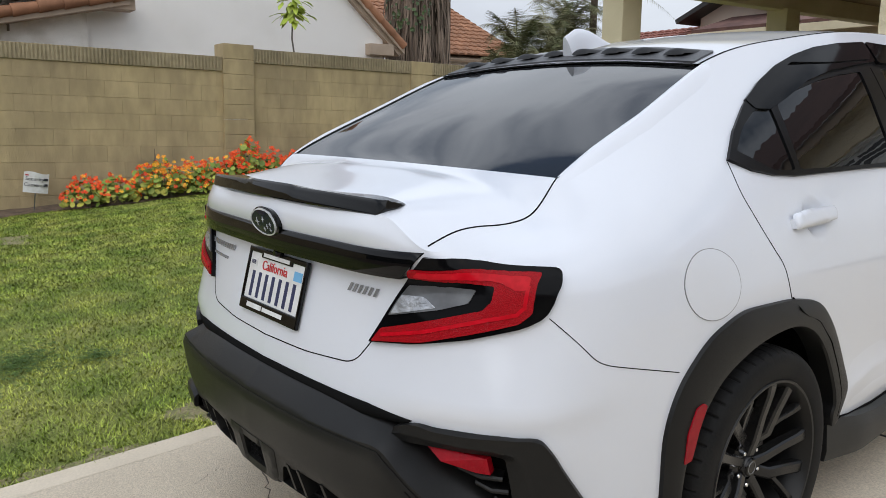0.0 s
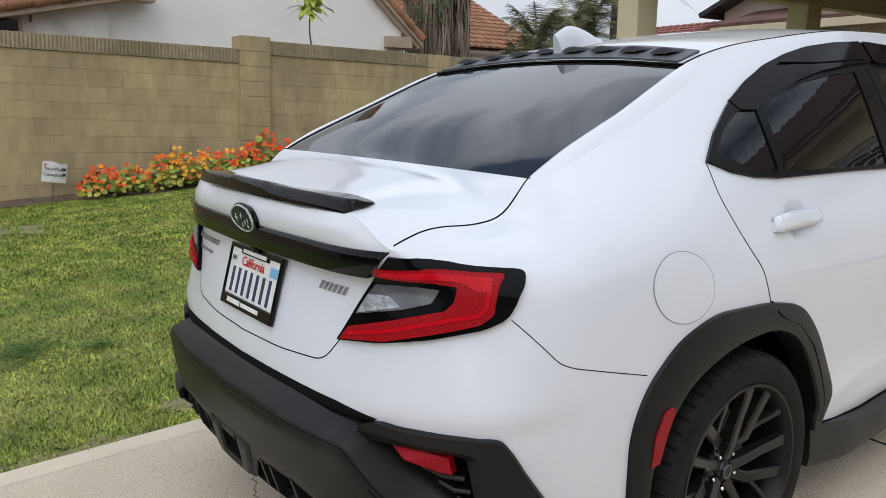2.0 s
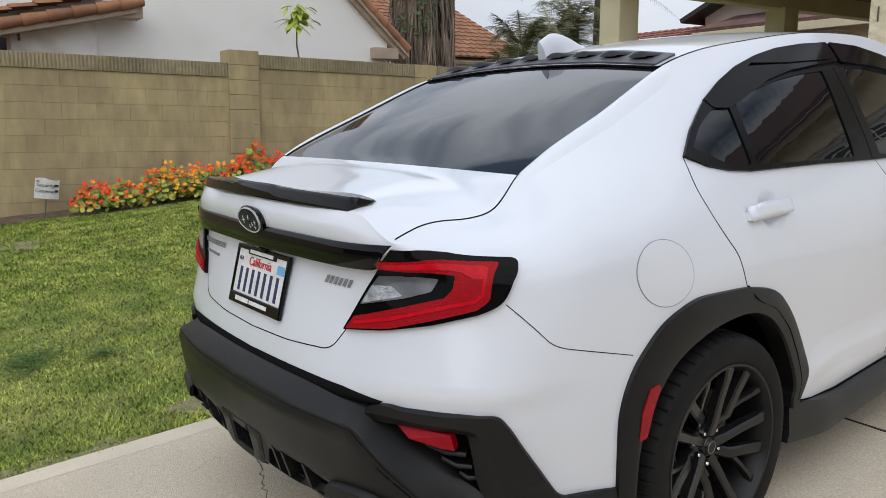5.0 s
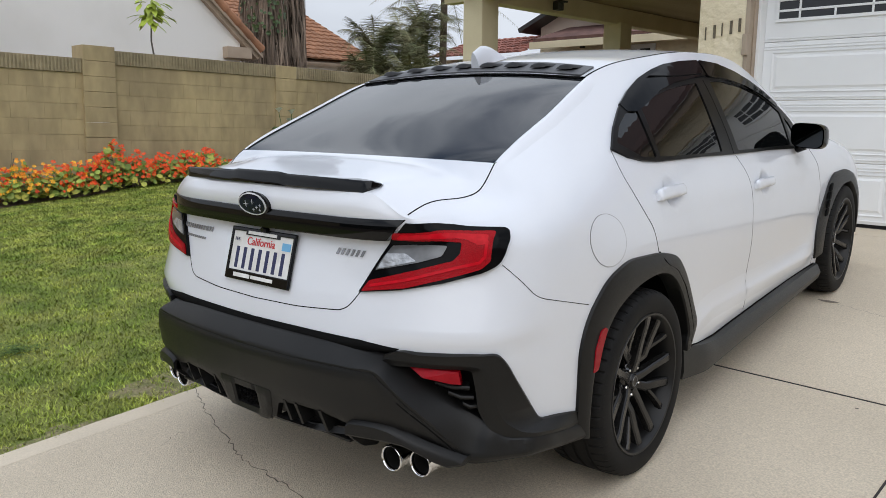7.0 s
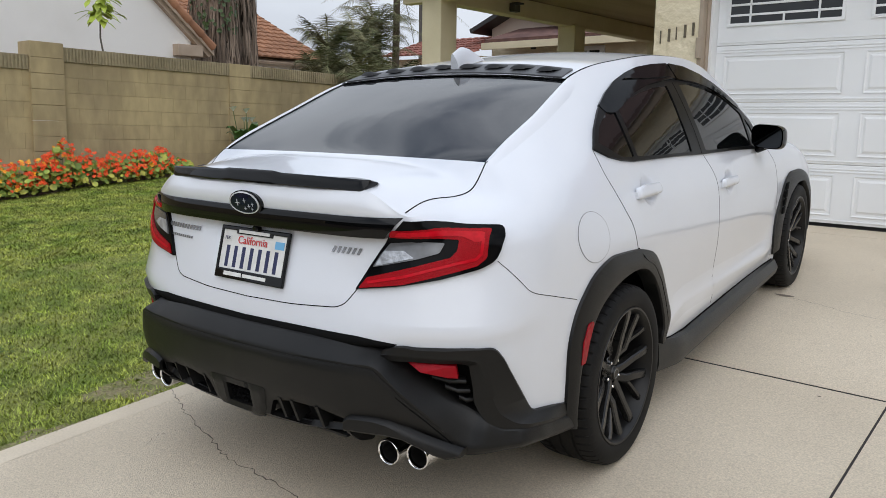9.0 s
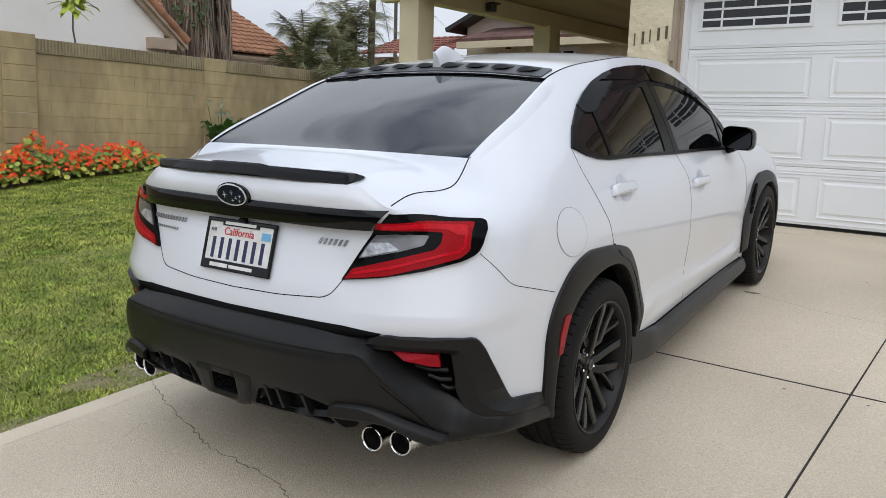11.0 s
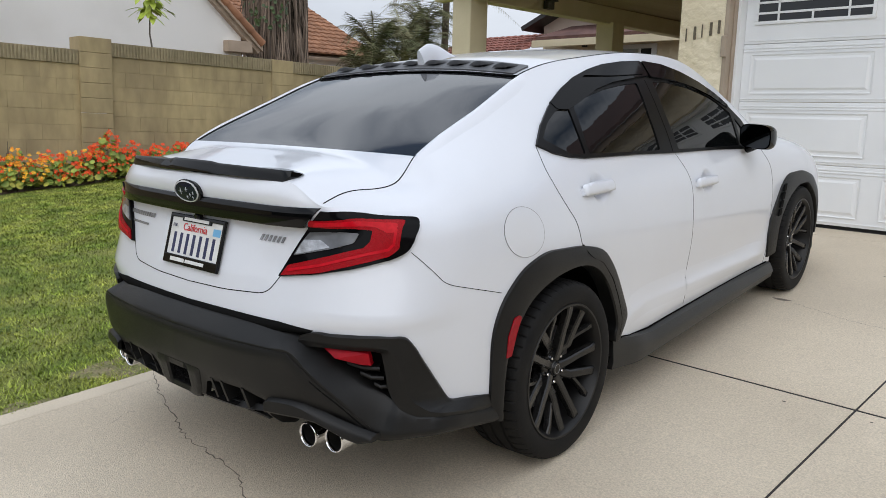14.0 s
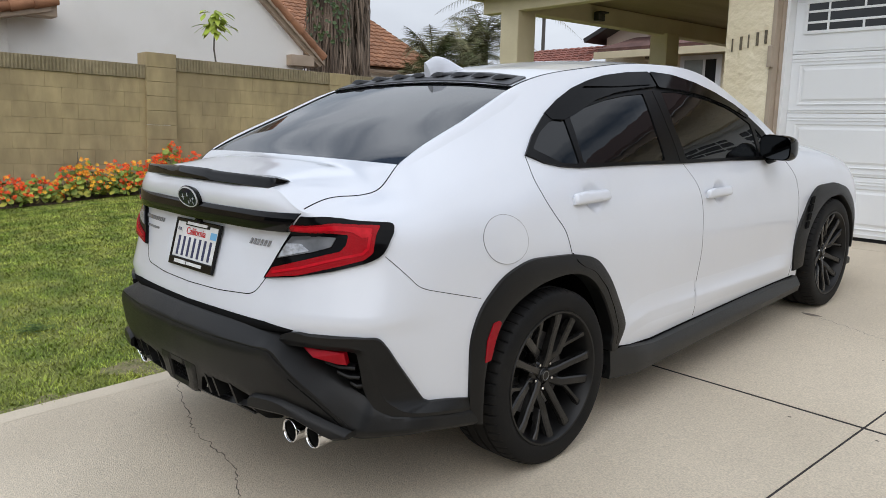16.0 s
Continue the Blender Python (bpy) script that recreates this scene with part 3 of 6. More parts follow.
bpatch = np.swapaxes(np.stack([bhalf[:, 0]] + [bhalf[:, j] * (1 - t) + bhalf[:, j + 1] * t for j in range(6) for t in (0.12, 0.5, 0.88)] + [bhalf[:, 6]]), 0, 1)
bump_v, bump_f = both(bpatch, True)
COVER = BVHTree.FromPolygons([tuple(v) for v in bump_v], bump_f)
# ---------------------------------------------------------------- the car: parts
car = thing("car", "white sports sedan with black plastic bumper and arches on concrete", "car", CAR)


def car_part(name, vf, mat, label="", smooth=40, parent=None):
    return put(name, mesh_of(name, vf[0], vf[1], mat, smooth), parent or car, label)


HANDLES = ((.296, .943), (1.295, .847))


BEHIND_BUMPER = [(-1.2, .652), (-.27, .652), (-.20, .640), (.038, .630), (.052, .618), (.110, .505), (.165, .398), (.34, .362), (.34, .2), (-1.2, .2)]


def cut_wheels(v, f, r):
    keep = []
    for q in f:
        c = sum(np.asarray(v[k]) for k in q) / len(q)
        hidden = (c[1] < -.42 and c[2] < .36) or (c[1] < -.40 and inside(((abs(c[0]) + c[1]) * R2, c[2]), BEHIND_BUMPER))
        cup = any(abs(c[1] - y - .020) < .078 and abs(c[2] - z) < .070 for y, z in HANDLES)
        if not near_wheel(c, r - .03 if c[1] > 1.3 or (c[1] < 0 and c[2] < .50) else r) and not hidden and not cup:
            keep.append(q)
    return v, keep


car_part("body", cut_wheels(side_v, side_f, 0.428), PAINT, "glossy white painted body with haunched rear wings", 180)
G0, G1, W0, W1 = 6 * PER, 8 * PER - 2, 11 * PER - 2, 13 * PER


def top_part(name, a, b, mat, label, lift=0.0):
    p = tops[a:b + 1].copy()
    p[:, :, 2] += lift
    return car_part(name, both(p), mat, label, 180)


top_part("boot_lid", 0, G0, PAINT, "white boot lid")
top_part("rear_window", G0, G1, REAR_GLASS, "dark tinted rear window", -.007)
top_part("roof", G1, W0, PAINT, "white roof")
top_part("windscreen", W0, W1, GLASS, "dark windscreen")
top_part("bonnet", W1, NC - 1, PAINT, "white bonnet")
car_part("underbody", (lambda bm: ([v.co.copy() for v in bm.verts], [[v.index for v in f.verts] for f in bm.faces]))(
    (lambda b: (box(b, -.50, .50, -.40, 3.3, .28, .55), b.verts.index_update(), b)[2])(bmesh.new())), DARK, "", None)
# solid black block added inside the body, standing in for the unlit cabin
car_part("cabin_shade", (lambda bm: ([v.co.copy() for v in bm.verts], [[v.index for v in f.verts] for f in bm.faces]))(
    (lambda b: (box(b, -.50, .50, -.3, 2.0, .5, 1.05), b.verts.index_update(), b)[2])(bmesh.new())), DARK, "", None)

# wheel wells
for wy, wz in ARCHES:
    for sx in (1, -1):
        v, f = [], []
        for k in range(25):
            a = radians(-2 + 184 * k / 24)
            for x, r in ((0.86, 0.402), (0.80, 0.402), (0.50, 0.402), (0.50, 0.05)):
                v.append((sx * x, wy + r * math.cos(a), wz + r * math.sin(a)))
        car_part("wheel_well", (v, grid_faces(25, 4)), DARK, "", None)

# shut lines
SIDE_SEAMS = [
    ([(.030, 1.118), (.014, 1.036), (.031, .957), (.064, .903), (.102, .858), (.133, .76)], .03),
    ([(1.05, .998), (1.125, .907), (1.149, .815), (1.143, .58), (1.103, .40), (1.09, .30)], .05),
    ([(2.10, .930), (2.19, .83), (2.222, .70), (2.225, .55), (2.185, .35), (2.165, .26)], .05),
    ([(-.675, .881), (-.598, .783), (-.57, .768), (-.36, .70)], .02),
]
for pts, r in SIDE_SEAMS:
    for mirror in (False, True):
        car_part("shut_line", line_on(BODY, "side", pts, 0.0037 if pts[0][1] > 1.1 else 0.0025, 0.0006, radius=r, mirror=mirror), SEAM)
LID_SEAM = [(.564, 1.008), (.525, .972), (.480, .880), (.431, .798), (.395, .752), (.365, .739), (.20, .729), (0, .726)]
for mirror in (False, True):
    car_part("shut_line", line_on(BODY, "rear", LID_SEAM, 0.0036, 0.0006, radius=.03, mirror=mirror), SEAM)
    car_part("shut_line", line_on(BODY, "top", [(.619, -.464), (.626, -.50), (.626, -.567), (.611, -.64), (.574, -.723), (.564, -.80)], 0.0046, 0.0008, radius=.03, mirror=mirror), SEAM)
    car_part("roof_moulding", line_on(BODY, "top", [(.560, .18), (.560, .36), (.560, .65), (.570, 1.1), (.588, 1.5)], 0.009, 0.0012, mirror=mirror), SEAM)
car_part("window_seal", line_on(BODY, "top", [(-.548, .172), (-.30, .195), (0, .205), (.30, .195), (.548, .172)], 0.007, 0.001), SEAM)

# rounded pillar edges beside the rear window
for mirror in (False, True):
    v = []
    edge = resample([(.630, -.458), (.615, -.15), (.588, .10), (.574, .20)], .03)
    for k, p in enumerate(edge):
        fade = min(1.0, k / 4, (len(edge) - 1 - k) / 4)
        for off, up in ((-.016, -.003), (-.009, .004), (0, .0065), (.014, .005), (.030, -.002)):
            h, nrm = cast(BODY, "top", (p[0] + off, p[1]))
            q = h + Vector((0, 0, 1)) * (up * fade if up > 0 else up)
            v.append(Vector((-q.x if mirror else q.x, q.y, q.z)))
    car_part("pillar_edge", (v, grid_faces(len(edge), 5, mirror)), PAINT, "", 180)

# crease low on the doors
for mirror in (False, True):
    for line in ([(.50, .372), (.56, .398), (.69, .410), (.85, .403), (1.098, .390)], [(1.103, .389), (1.5, .369), (2.155, .337)]):
        v, run = [], resample(line, .03)
        for k, p in enumerate(run):
            fade = min(1.0, (k + .3) / 5) if line[0][0] < 1 else min(1.0, (len(run) - k) / 4)
            for off, up in ((.10, -.002), (.065, .0006), (.036, .0028), (.014, .0058), (.003, .0074), (-.005, .0066), (-.022, .003), (-.045, .0006), (-.070, -.002)):
                h, _ = cast(BODY, "side", (p[0], p[1] + off))
                x = h.x + (up * fade if up > 0 else up)
                v.append((-x if mirror else x, p[0], p[1] + off))
        car_part("door_crease", (v, grid_faces(len(run), 9, mirror)), PAINT, "", 180)

# side windows, frames and rain guards
DLO = [(.028, 1.122), (.115, 1.187), (.218, 1.247), (.33, 1.297), (.45, 1.335), (.57, 1.362), (.70, 1.381), (.86, 1.391), (1.05, 1.392), (1.22, 1.375), (1.40, 1.338), (1.57, 1.289),
       (1.73, 1.229), (1.86, 1.160), (1.96, 1.085), (2.00, 1.02), (1.95, .955), (1.86, .946), (1.50, .975), (1.035, 1.003), (.70, 1.028), (.291, 1.052), (.19, 1.066), (.105, 1.087)]
QUARTER = [(.078, 1.138), (.155, 1.190), (.244, 1.228), (.328, 1.236), (.312, 1.154), (.300, 1.066), (.202, 1.076), (.136, 1.109)]
REAR_PANE = [(.364, 1.238), (.501, 1.272), (.638, 1.293), (.779, 1.305), (.918, 1.309), (.898, 1.161), (.897, 1.027), (.577, 1.047), (.326, 1.066)]
FRONT_PANE = [(1.065, 1.311), (1.053, 1.162), (1.075, 1.015), (1.482, .989), (1.800, .970), (1.830, 1.130), (1.700, 1.195), (1.55, 1.25), (1.40, 1.285), (1.24, 1.306)]
FRONT_QUARTER = [(1.862, 1.105), (1.91, 1.06), (1.925, 1.00), (1.895, .966), (1.835, .966)]
GUARD_REAR = [(.235, 1.258), (.34, 1.303), (.45, 1.340), (.57, 1.367), (.70, 1.386), (.86, 1.396), (1.03, 1.397), (1.035, 1.332), (.90, 1.327), (.72, 1.315), (.56, 1.290), (.42, 1.250), (.32, 1.226), (.255, 1.232)]
GUARD_FRONT = [(1.045, 1.397), (1.22, 1.380), (1.40, 1.343), (1.57, 1.294), (1.73, 1.233), (1.85, 1.17), (1.82, 1.155), (1.65, 1.222), (1.45, 1.275), (1.24, 1.310), (1.052, 1.328)]
gs = [(p, cast(BODY, "side", p)[0].x) for p in fill(DLO, .05)[0]]
TERMS = [(0, 0), (1, 0), (2, 0), (3, 0), (0, 1), (0, 2), (1, 1), (2, 1)]
side_term = lambda y, z: [(y - 1) ** i * (z - 1.2) ** j for i, j in TERMS]
side_k = np.linalg.lstsq(np.array([side_term(*p) for p, _ in gs]), np.array([x for _, x in gs]), rcond=None)[0]
proud = float(np.percentile([x - np.dot(side_term(*p), side_k) for p, x in gs], 96))
gyz = [(y, z) for y in np.linspace(-.1, 2.15, 46) for z in np.linspace(.85, 1.5, 16)]
PANES = BVHTree.FromPolygons([(float(np.dot(side_term(y, z), side_k)) + proud, y, z) for y, z in gyz], grid_faces(46, 16))
for mirror in (False, True):
    panes = [rounded(p, .012) for p in (QUARTER, REAR_PANE, FRONT_PANE, FRONT_QUARTER)]
    frame_part = car_part("window_frame", skin(PANES, "side", DLO, .014, .0062, .024, holes=panes, mirror=mirror), FRAME_BLACK, "satin black window surround")
    for nm, shape, lab in (("quarter_glass", QUARTER, "fixed quarter glass"), ("rear_door_glass", REAR_PANE, "tinted rear door glass"), ("front_door_glass", FRONT_PANE, "tinted front door glass"),
                           ("mirror_quarter_glass", FRONT_QUARTER, "")):
        car_part(nm, skin(PANES, "side", rounded(shape, .012), .014, .002, .006, mirror=mirror), GLASS, lab, 35, parent=frame_part)
    car_part("pillar_gap", line_on(PANES, "side", [(1.000, 1.318), (.997, 1.175), (1.014, 1.009)], .006, .0068, mirror=mirror), SEAM, parent=frame_part)
    car_part("rain_guard", skin(PANES, "side", rounded(GUARD_REAR, .01), .018, lambda p: .0085 + .009 * min(1.0, max(0.0, (p[0] - .25) / .4)), .018, mirror=mirror), SMOKE, "smoked rain guard over the rear door")
    car_part("guard_blade", skin(PANES, "side", rounded([(.520, 1.342), (.712, 1.373), (.932, 1.388), (1.0, 1.380), (.995, 1.338), (.708, 1.336)], .012), .022, .023, .010, mirror=mirror), SMOKE, "raised blade on the rain guard")
    car_part("rain_guard", skin(PANES, "side", rounded(GUARD_FRONT, .01), .018, lambda p: .0175 - .008 * max(0.0, (p[0] - 1.3) / .55), .018, mirror=mirror), SMOKE, "smoked rain guard over the front door")

# fuel flap
flap = [(-.221 + .106 * math.cos(a) - .012 * math.sin(a), .870 + .082 * math.sin(a)) for a in np.linspace(0, 2 * math.pi, 40, endpoint=False)]
car_part("fuel_flap", skin(BODY, "side", flap, .009, .0018, .004), PAINT, "round white fuel flap", 35)
car_part("fuel_flap_gap", line_on(BODY, "side", flap + flap[:1], 0.0018, 0.0019), SEAM_GREY)


def door_handle(y, z, mirror):
    rim = [(y - .105, z - .095), (y + .145, z - .095), (y + .145, z + .095), (y - .105, z + .095)]
    fv, ft = fill(rim, .0125)
    cup_v = []
    for p in fv:
        h, nrm = cast(BODY, "side", p)
        rr = ((p[0] - y - .022) / .062) ** 2 + ((p[1] - z) / .054) ** 2
        edge = min(.125 - abs(p[0] - y - .020), .095 - abs(p[1] - z))
        h = h + nrm * (.0002 + .001 * max(0, min(1, edge / .03)) - (.020 * (1 - rr) ** .8 if rr < 1 else 0))
        cup_v.append(Vector((-h.x if mirror else h.x, h.y, h.z)))
    cup_f = []
    for a, b, q in ft:
        n = (cup_v[b] - cup_v[a]).cross(cup_v[q] - cup_v[a])
        cup_f.append((a, b, q) if (n.x < 0) == mirror else (b, a, q))
    car_part("handle_recess", (cup_v, cup_f), PAINT, "", 60)
    bar = rounded([(y - .116, z - .016), (y - .112, z + .022), (y - .04, z + .024), (y + .116, z + .014), (y + .116, z - .022), (y + .03, z - .022)], [.016, .016, .02, .014, .016, .02], 5)
    bar_ob = car_part("door_handle", skin(BODY, "side", bar, .009, .024, .016, mirror=mirror, ease=.006), PAINT, "white pull handle", 180)
    for e in (-.104, .100):
        foot = [(y + e - .012, z - .012), (y + e + .012, z - .012), (y + e + .012, z + .012), (y + e - .012, z + .012)]
        car_part("handle_foot", skin(BODY, "side", foot, .02, .012, .018, mirror=mirror), PAINT, "", None, bar_ob)


for mirror in (False, True):
    for hy, hz in HANDLES:
        door_handle(hy, hz, mirror)

# tail lamps
LAMP = [(.566, 1.000), (.66, .988), (.775, .970), (.788, .945), (.788, .91), (.783, .882), (.757, .863), (.671, .837), (.552, .813), (.429, .796), (.47, .868), (.519, .950)]
LAMP_RED = [(.530, .974), (.654, .975), (.760, .964), (.766, .894), (.750, .873), (.700, .8555), (.577, .8205), (.441, .800), (.464, .832), (.616, .874), (.688, .896), (.701, .914), (.702, .944), (.615, .953), (.523, .959)]
LAMP_BRIGHT = [(.550, .9705), (.654, .969), (.750, .958), (.754, .938), (.736, .936), (.716, .948), (.700, .953), (.615, .959), (.540, .963)]
LAMP_LINE = [(.752, .945), (.753, .905), (.744, .891), (.70, .879), (.577, .842), (.468, .818)]
LAMP_CLEAR = [(.526, .935), (.60, .939), (.67, .936), (.659, .907), (.604, .889), (.478, .862), (.501, .901)]
LAMP_CRYSTAL = [(.510, .910), (.565, .911), (.597, .892), (.486, .866)]
for mirror in (False, True):
    lamp_house = car_part("tail_lamp", skin(BODY, "rear", rounded(LAMP, [0, 0, .02, .01, .01, .02, .02, 0, 0, .006, 0, 0]), .012, .0115, .017, mirror=mirror), SMOKE, "C-shaped tail lamp in a black housing", 50)
    car_part("brake_lens", skin(BODY, "rear", rounded(LAMP_RED, .006), .010, .0160, .006, mirror=mirror), RED_DARK, "deep red lens with fine texture", 50, lamp_house)
    car_part("light_guide", skin(BODY, "rear", rounded(LAMP_BRIGHT, .006), .010, .0185, .006, mirror=mirror), RED_LENS, "bright red light bar", 50, lamp_house)
    car_part("light_guide", line_on(BODY, "rear", LAMP_LINE, .010, .0182, .008, mirror=mirror), RED_LENS, "bright red light bar", 60, lamp_house)
    car_part("reverse_lens", skin(BODY, "rear", rounded(LAMP_CLEAR, .006), .010, .0148, .004, mirror=mirror), CLEAR_LENS, "smoked grey reversing lens", 50, lamp_house)
    car_part("reverse_reflector", skin(BODY, "rear", rounded(LAMP_CRYSTAL, .004), .010, .0165, .003, mirror=mirror), CRYSTAL, "bright crystal reflector", 50, lamp_house)

# black band, emblem, badges
arc = [(x, cast(BODY, "rear", (x, 1.012))[0].y) for x in np.linspace(-.55, .55, 45)]
arc_k = np.linalg.lstsq(np.array([[x ** (2 * k) for k in range(5)] for x, _ in arc]), np.array([y for _, y in arc]), rcond=None)[0]
v = []
for t in np.linspace(-1, 1, 61):
    for z, wide, back in ((1.008, .563, -.03), (1.008, .563, .003), (1.005, .561, .006), (.980, .541, .0085), (.953, .520, .011), (.949, .516, .009), (.948, .515, -.02)):
        x = wide * t
        v.append((x, sum(k * x ** (2 * i) for i, k in enumerate(arc_k)) - back, z))
car_part("garnish_band", (v, grid_faces(61, 7)), GLOSS, "gloss black band across the boot lid", 40)
emb = [(-.010 + .075 * math.cos(a), 1.021 + .036 * math.sin(a)) for a in np.linspace(0, 2 * math.pi, 36, endpoint=False)]
em_in = [(-.010 + .066 * math.cos(a), 1.021 + .029 * math.sin(a)) for a in np.linspace(0, 2 * math.pi, 36, endpoint=False)]
badge = car_part("emblem", skin(BODY, "rear", emb, .010, .0145, .014, ease=.003), GLOSS, "oval emblem with a chrome rim on navy", 50)
car_part("emblem_field", skin(BODY, "rear", em_in, .014, .0155, .003), EMBLEM_BLUE, "", 50, badge)
em_rim = [(-.010 + .0680 * math.cos(a), 1.021 + .0308 * math.sin(a)) for a in np.linspace(0, 2 * math.pi, 48, endpoint=False)]
em_hole = [(-.010 + .0645 * math.cos(a), 1.021 + .0277 * math.sin(a)) for a in np.linspace(0, 2 * math.pi, 48, endpoint=False)]
car_part("emblem_rim", skin(BODY, "rear", em_rim, .01, .0172, .005, holes=[em_hole]), SILVER, "chrome rim", 60, badge)
for ex, ez, er in ((-.040, 1.022, .010), (-.004, 1.029, .006), (.012, 1.015, .0055), (.030, 1.021, .0055), (-.006, 1.007, .0055), (.024, 1.007, .005)):
    star = []
    for k in range(12):
        a = math.pi * k / 6
        r = er if k % 3 == 0 else er * .22
        star.append((ex + r * math.cos(a) * 1.25, ez + r * math.sin(a)))
    car_part("emblem_star", skin(BODY, "rear", star, .01, .0170, .003), SILVER, "", None, badge)


def bars(name, x0, x1, z0, z1, count, mat, lift, parent, gap=.28, slant=.12):
    """A row of plain upright bars, for lettering."""
    w = (x1 - x0) / count
    for k in range(count):
        a, b, d = x0 + k * w, x0 + k * w + w * (1 - gap), (z1 - z0) * slant
        car_part(name, skin(BODY, "rear", [(a, z0), (b, z0), (b + d, z1), (a + d, z1)], .012, lift, .003), mat, "", None, parent)


bars("badge_letter", .322, .433, .892, .911, 6, BADGE, .005, car, .55, .5)
bars("badge_letter", -.492, -.29, .896, .911, 12, BADGE, .005, car, .5, .3)
bars("badge_letter", -.47, -.33, .866, .874, 10, BADGE, .004, car, .5, .3)

# number plate in its frame
plate_tilt = radians(18.5)
plate = new("number_plate")
plate.parent = car
plate.matrix_basis = Matrix.Translation((0, -.8825, .852)) @ Matrix.Rotation(-plate_tilt, 4, "X")
tagged(plate, "white licence plate in a black dealer frame")
part("plate_sheet", boxed(-.152, .152, -.004, 0, -.076, .076, bevel=.0015), SIGN_WHITE, plate)
fr = bmesh.new()
box(fr, -.160, .160, -.009, .002, -.088, -.056, .003)
box(fr, -.160, .160, -.009, .002, .070, .084, .003)
box(fr, -.085, .085, -.0085, .002, .060, .074, .002)
box(fr, -.160, -.150, -.009, .002, -.060, .074, .003)
box(fr, .150, .160, -.009, .002, -.060, .074, .003)
part("plate_frame", fr, GLOSS, plate, "black plate frame with white lettering bars")
for k in range(7):
    x = -.127 + k * .038
    part("plate_mark", boxed(x + .002, x + .018, -.0050, -.003, -.050, .020, bevel=.001), INK_BLUE, plate)
for x0, x1, z0, z1 in ((-.115, -.03, -.078, -.065), (-.024, .085, -.077, -.066), (-.072, .072, .064, .074)):
    part("plate_mark", boxed(x0, x1, -.0098, -.008, z0, z1), SIGN_WHITE, plate)
part("month_sticker", boxed(-.142, -.108, -.0058, -.003, .034, .054), SIGN_WHITE, plate)
part("year_sticker", boxed(.100, .140, -.0058, -.003, .028, .052), PLATE_BLUE, plate)


def lettering(name, text, size, mat, parent, m, label=""):
    cu = bpy.data.curves.new(name, "FONT")
    cu.body, cu.size, cu.extrude, cu.align_x = text, size, 0.0006, "CENTER"
    tmp = new(name + "_outline", cu)
    me = bpy.data.meshes.new_from_object(tmp.evaluated_get(bpy.context.evaluated_depsgraph_get()))
    bpy.data.objects.remove(tmp)
    bpy.data.curves.remove(cu)
    me.materials.clear()
    me.materials.append(mat)
    return put(name, me, parent, label, m)


lettering("state_name", "California", .036, INK_RED, plate, pose(-.005, -.0056, .030, 90, 0, 0), "red state name")
lettering("month_name", "FEB", .016, INK_BLUE, plate, pose(-.125, -.0066, .038, 90, 0, 0))
cam_v, cam_f = lathe([(.0, -.012), (.007, -.012), (.010, -.008), (.012, 0.01)], 16)
put("reversing_camera", mesh_of("reversing_camera", cam_v, cam_f, GLOSS, 40), car, "small black camera over the plate", pose(.012, -.868, .938))

# boot spoiler: an upright rear face, a top that runs down onto the lid, slanted ends
v, N = [], 81
for i in range(N):
    x = .453 * (-1 + 2 * i / (N - 1))
    q = (x / .45) ** 2
    mid = max(0.0, min(1.0, (.135 - abs(x)) / .03))
    slant = .55 * max(0.0, (abs(x) - .437) / .016)
    yb, zb = -.877 + .042 * q, 1.085 - .009 * q
    yt, zt = yb + .009 + .012 * slant, zb + .0355 - .002 * q + .0045 * mid
    yb, zb = yb + (yt + .004 - yb) * slant, zb + (zt - .004 - zb) * slant
    front = yt + .010 + .064 * (1 - slant)
    lid = lambda y: (zt - .004) * slant + (1 - slant) * max(zt - .026, min(cast(BODY, "top", (x, y))[0].z, zt))
    v += [(x, front, lid(front) - .002), (x, front - .008 * (1 - slant), lid(front) + .002), (x, yt + .005 + .013 * (1 - slant), zt - .004), (x, yt + .004, zt), (x, yt, zt - .002), (x, yt - .003, zt - .007),
          (x, yb, zb + .003), (x, yb + .002, zb), (x, yb + .007, zb - .002), (x, yb + .034, max(zb - .013 * (1 - slant), min(zb - .002, lid(yb + .034) - .004)))]
car_part("boot_spoiler", (v, grid_faces(N, 10) + [tuple(range(10)), tuple(reversed(range((N - 1) * 10, N * 10)))]), GLOSS, "gloss black lip spoiler along the boot lid", 34)

# roof vane strip and aerial
STRIP = [(-.541, .182), (-.30, .208), (0, .220), (.30, .208), (.541, .182), (.536, .292), (.30, .345), (0, .365), (-.30, .345), (-.536, .292)]
strip = car_part("roof_vane_strip", skin(BODY, "top", rounded(STRIP, .01), .03, .006, .008), STRIP_GREY, "matt black strip of air vanes at the roof's rear edge", 40)
for k in range(8):
    x = (-3.5 + k) * .128
    yv = .298 - .035 * (abs(x) / .45) ** 2
    h, _ = cast(BODY, "top", (x, yv))
    v = []
    for y, w, z in ((.070, .010, .0), (.050, .024, .003), (.018, .033, .008), (-.018, .037, .012), (-.034, .037, .0125), (-.041, .035, .006), (-.046, .033, -.006)):
        for a in (1, .86, .55, 0, -.55, -.86, -1):
            v.append((x - w * a + .25 * (y + .04), h.y + y, h.z + .004 + max(0, 1 - a * a) ** .5 * (.003 + z) if z >= 0 else h.z + .001))
    car_part("vane", (v, grid_faces(7, 7)), VANE, "", 50, strip)
v, f = [], []
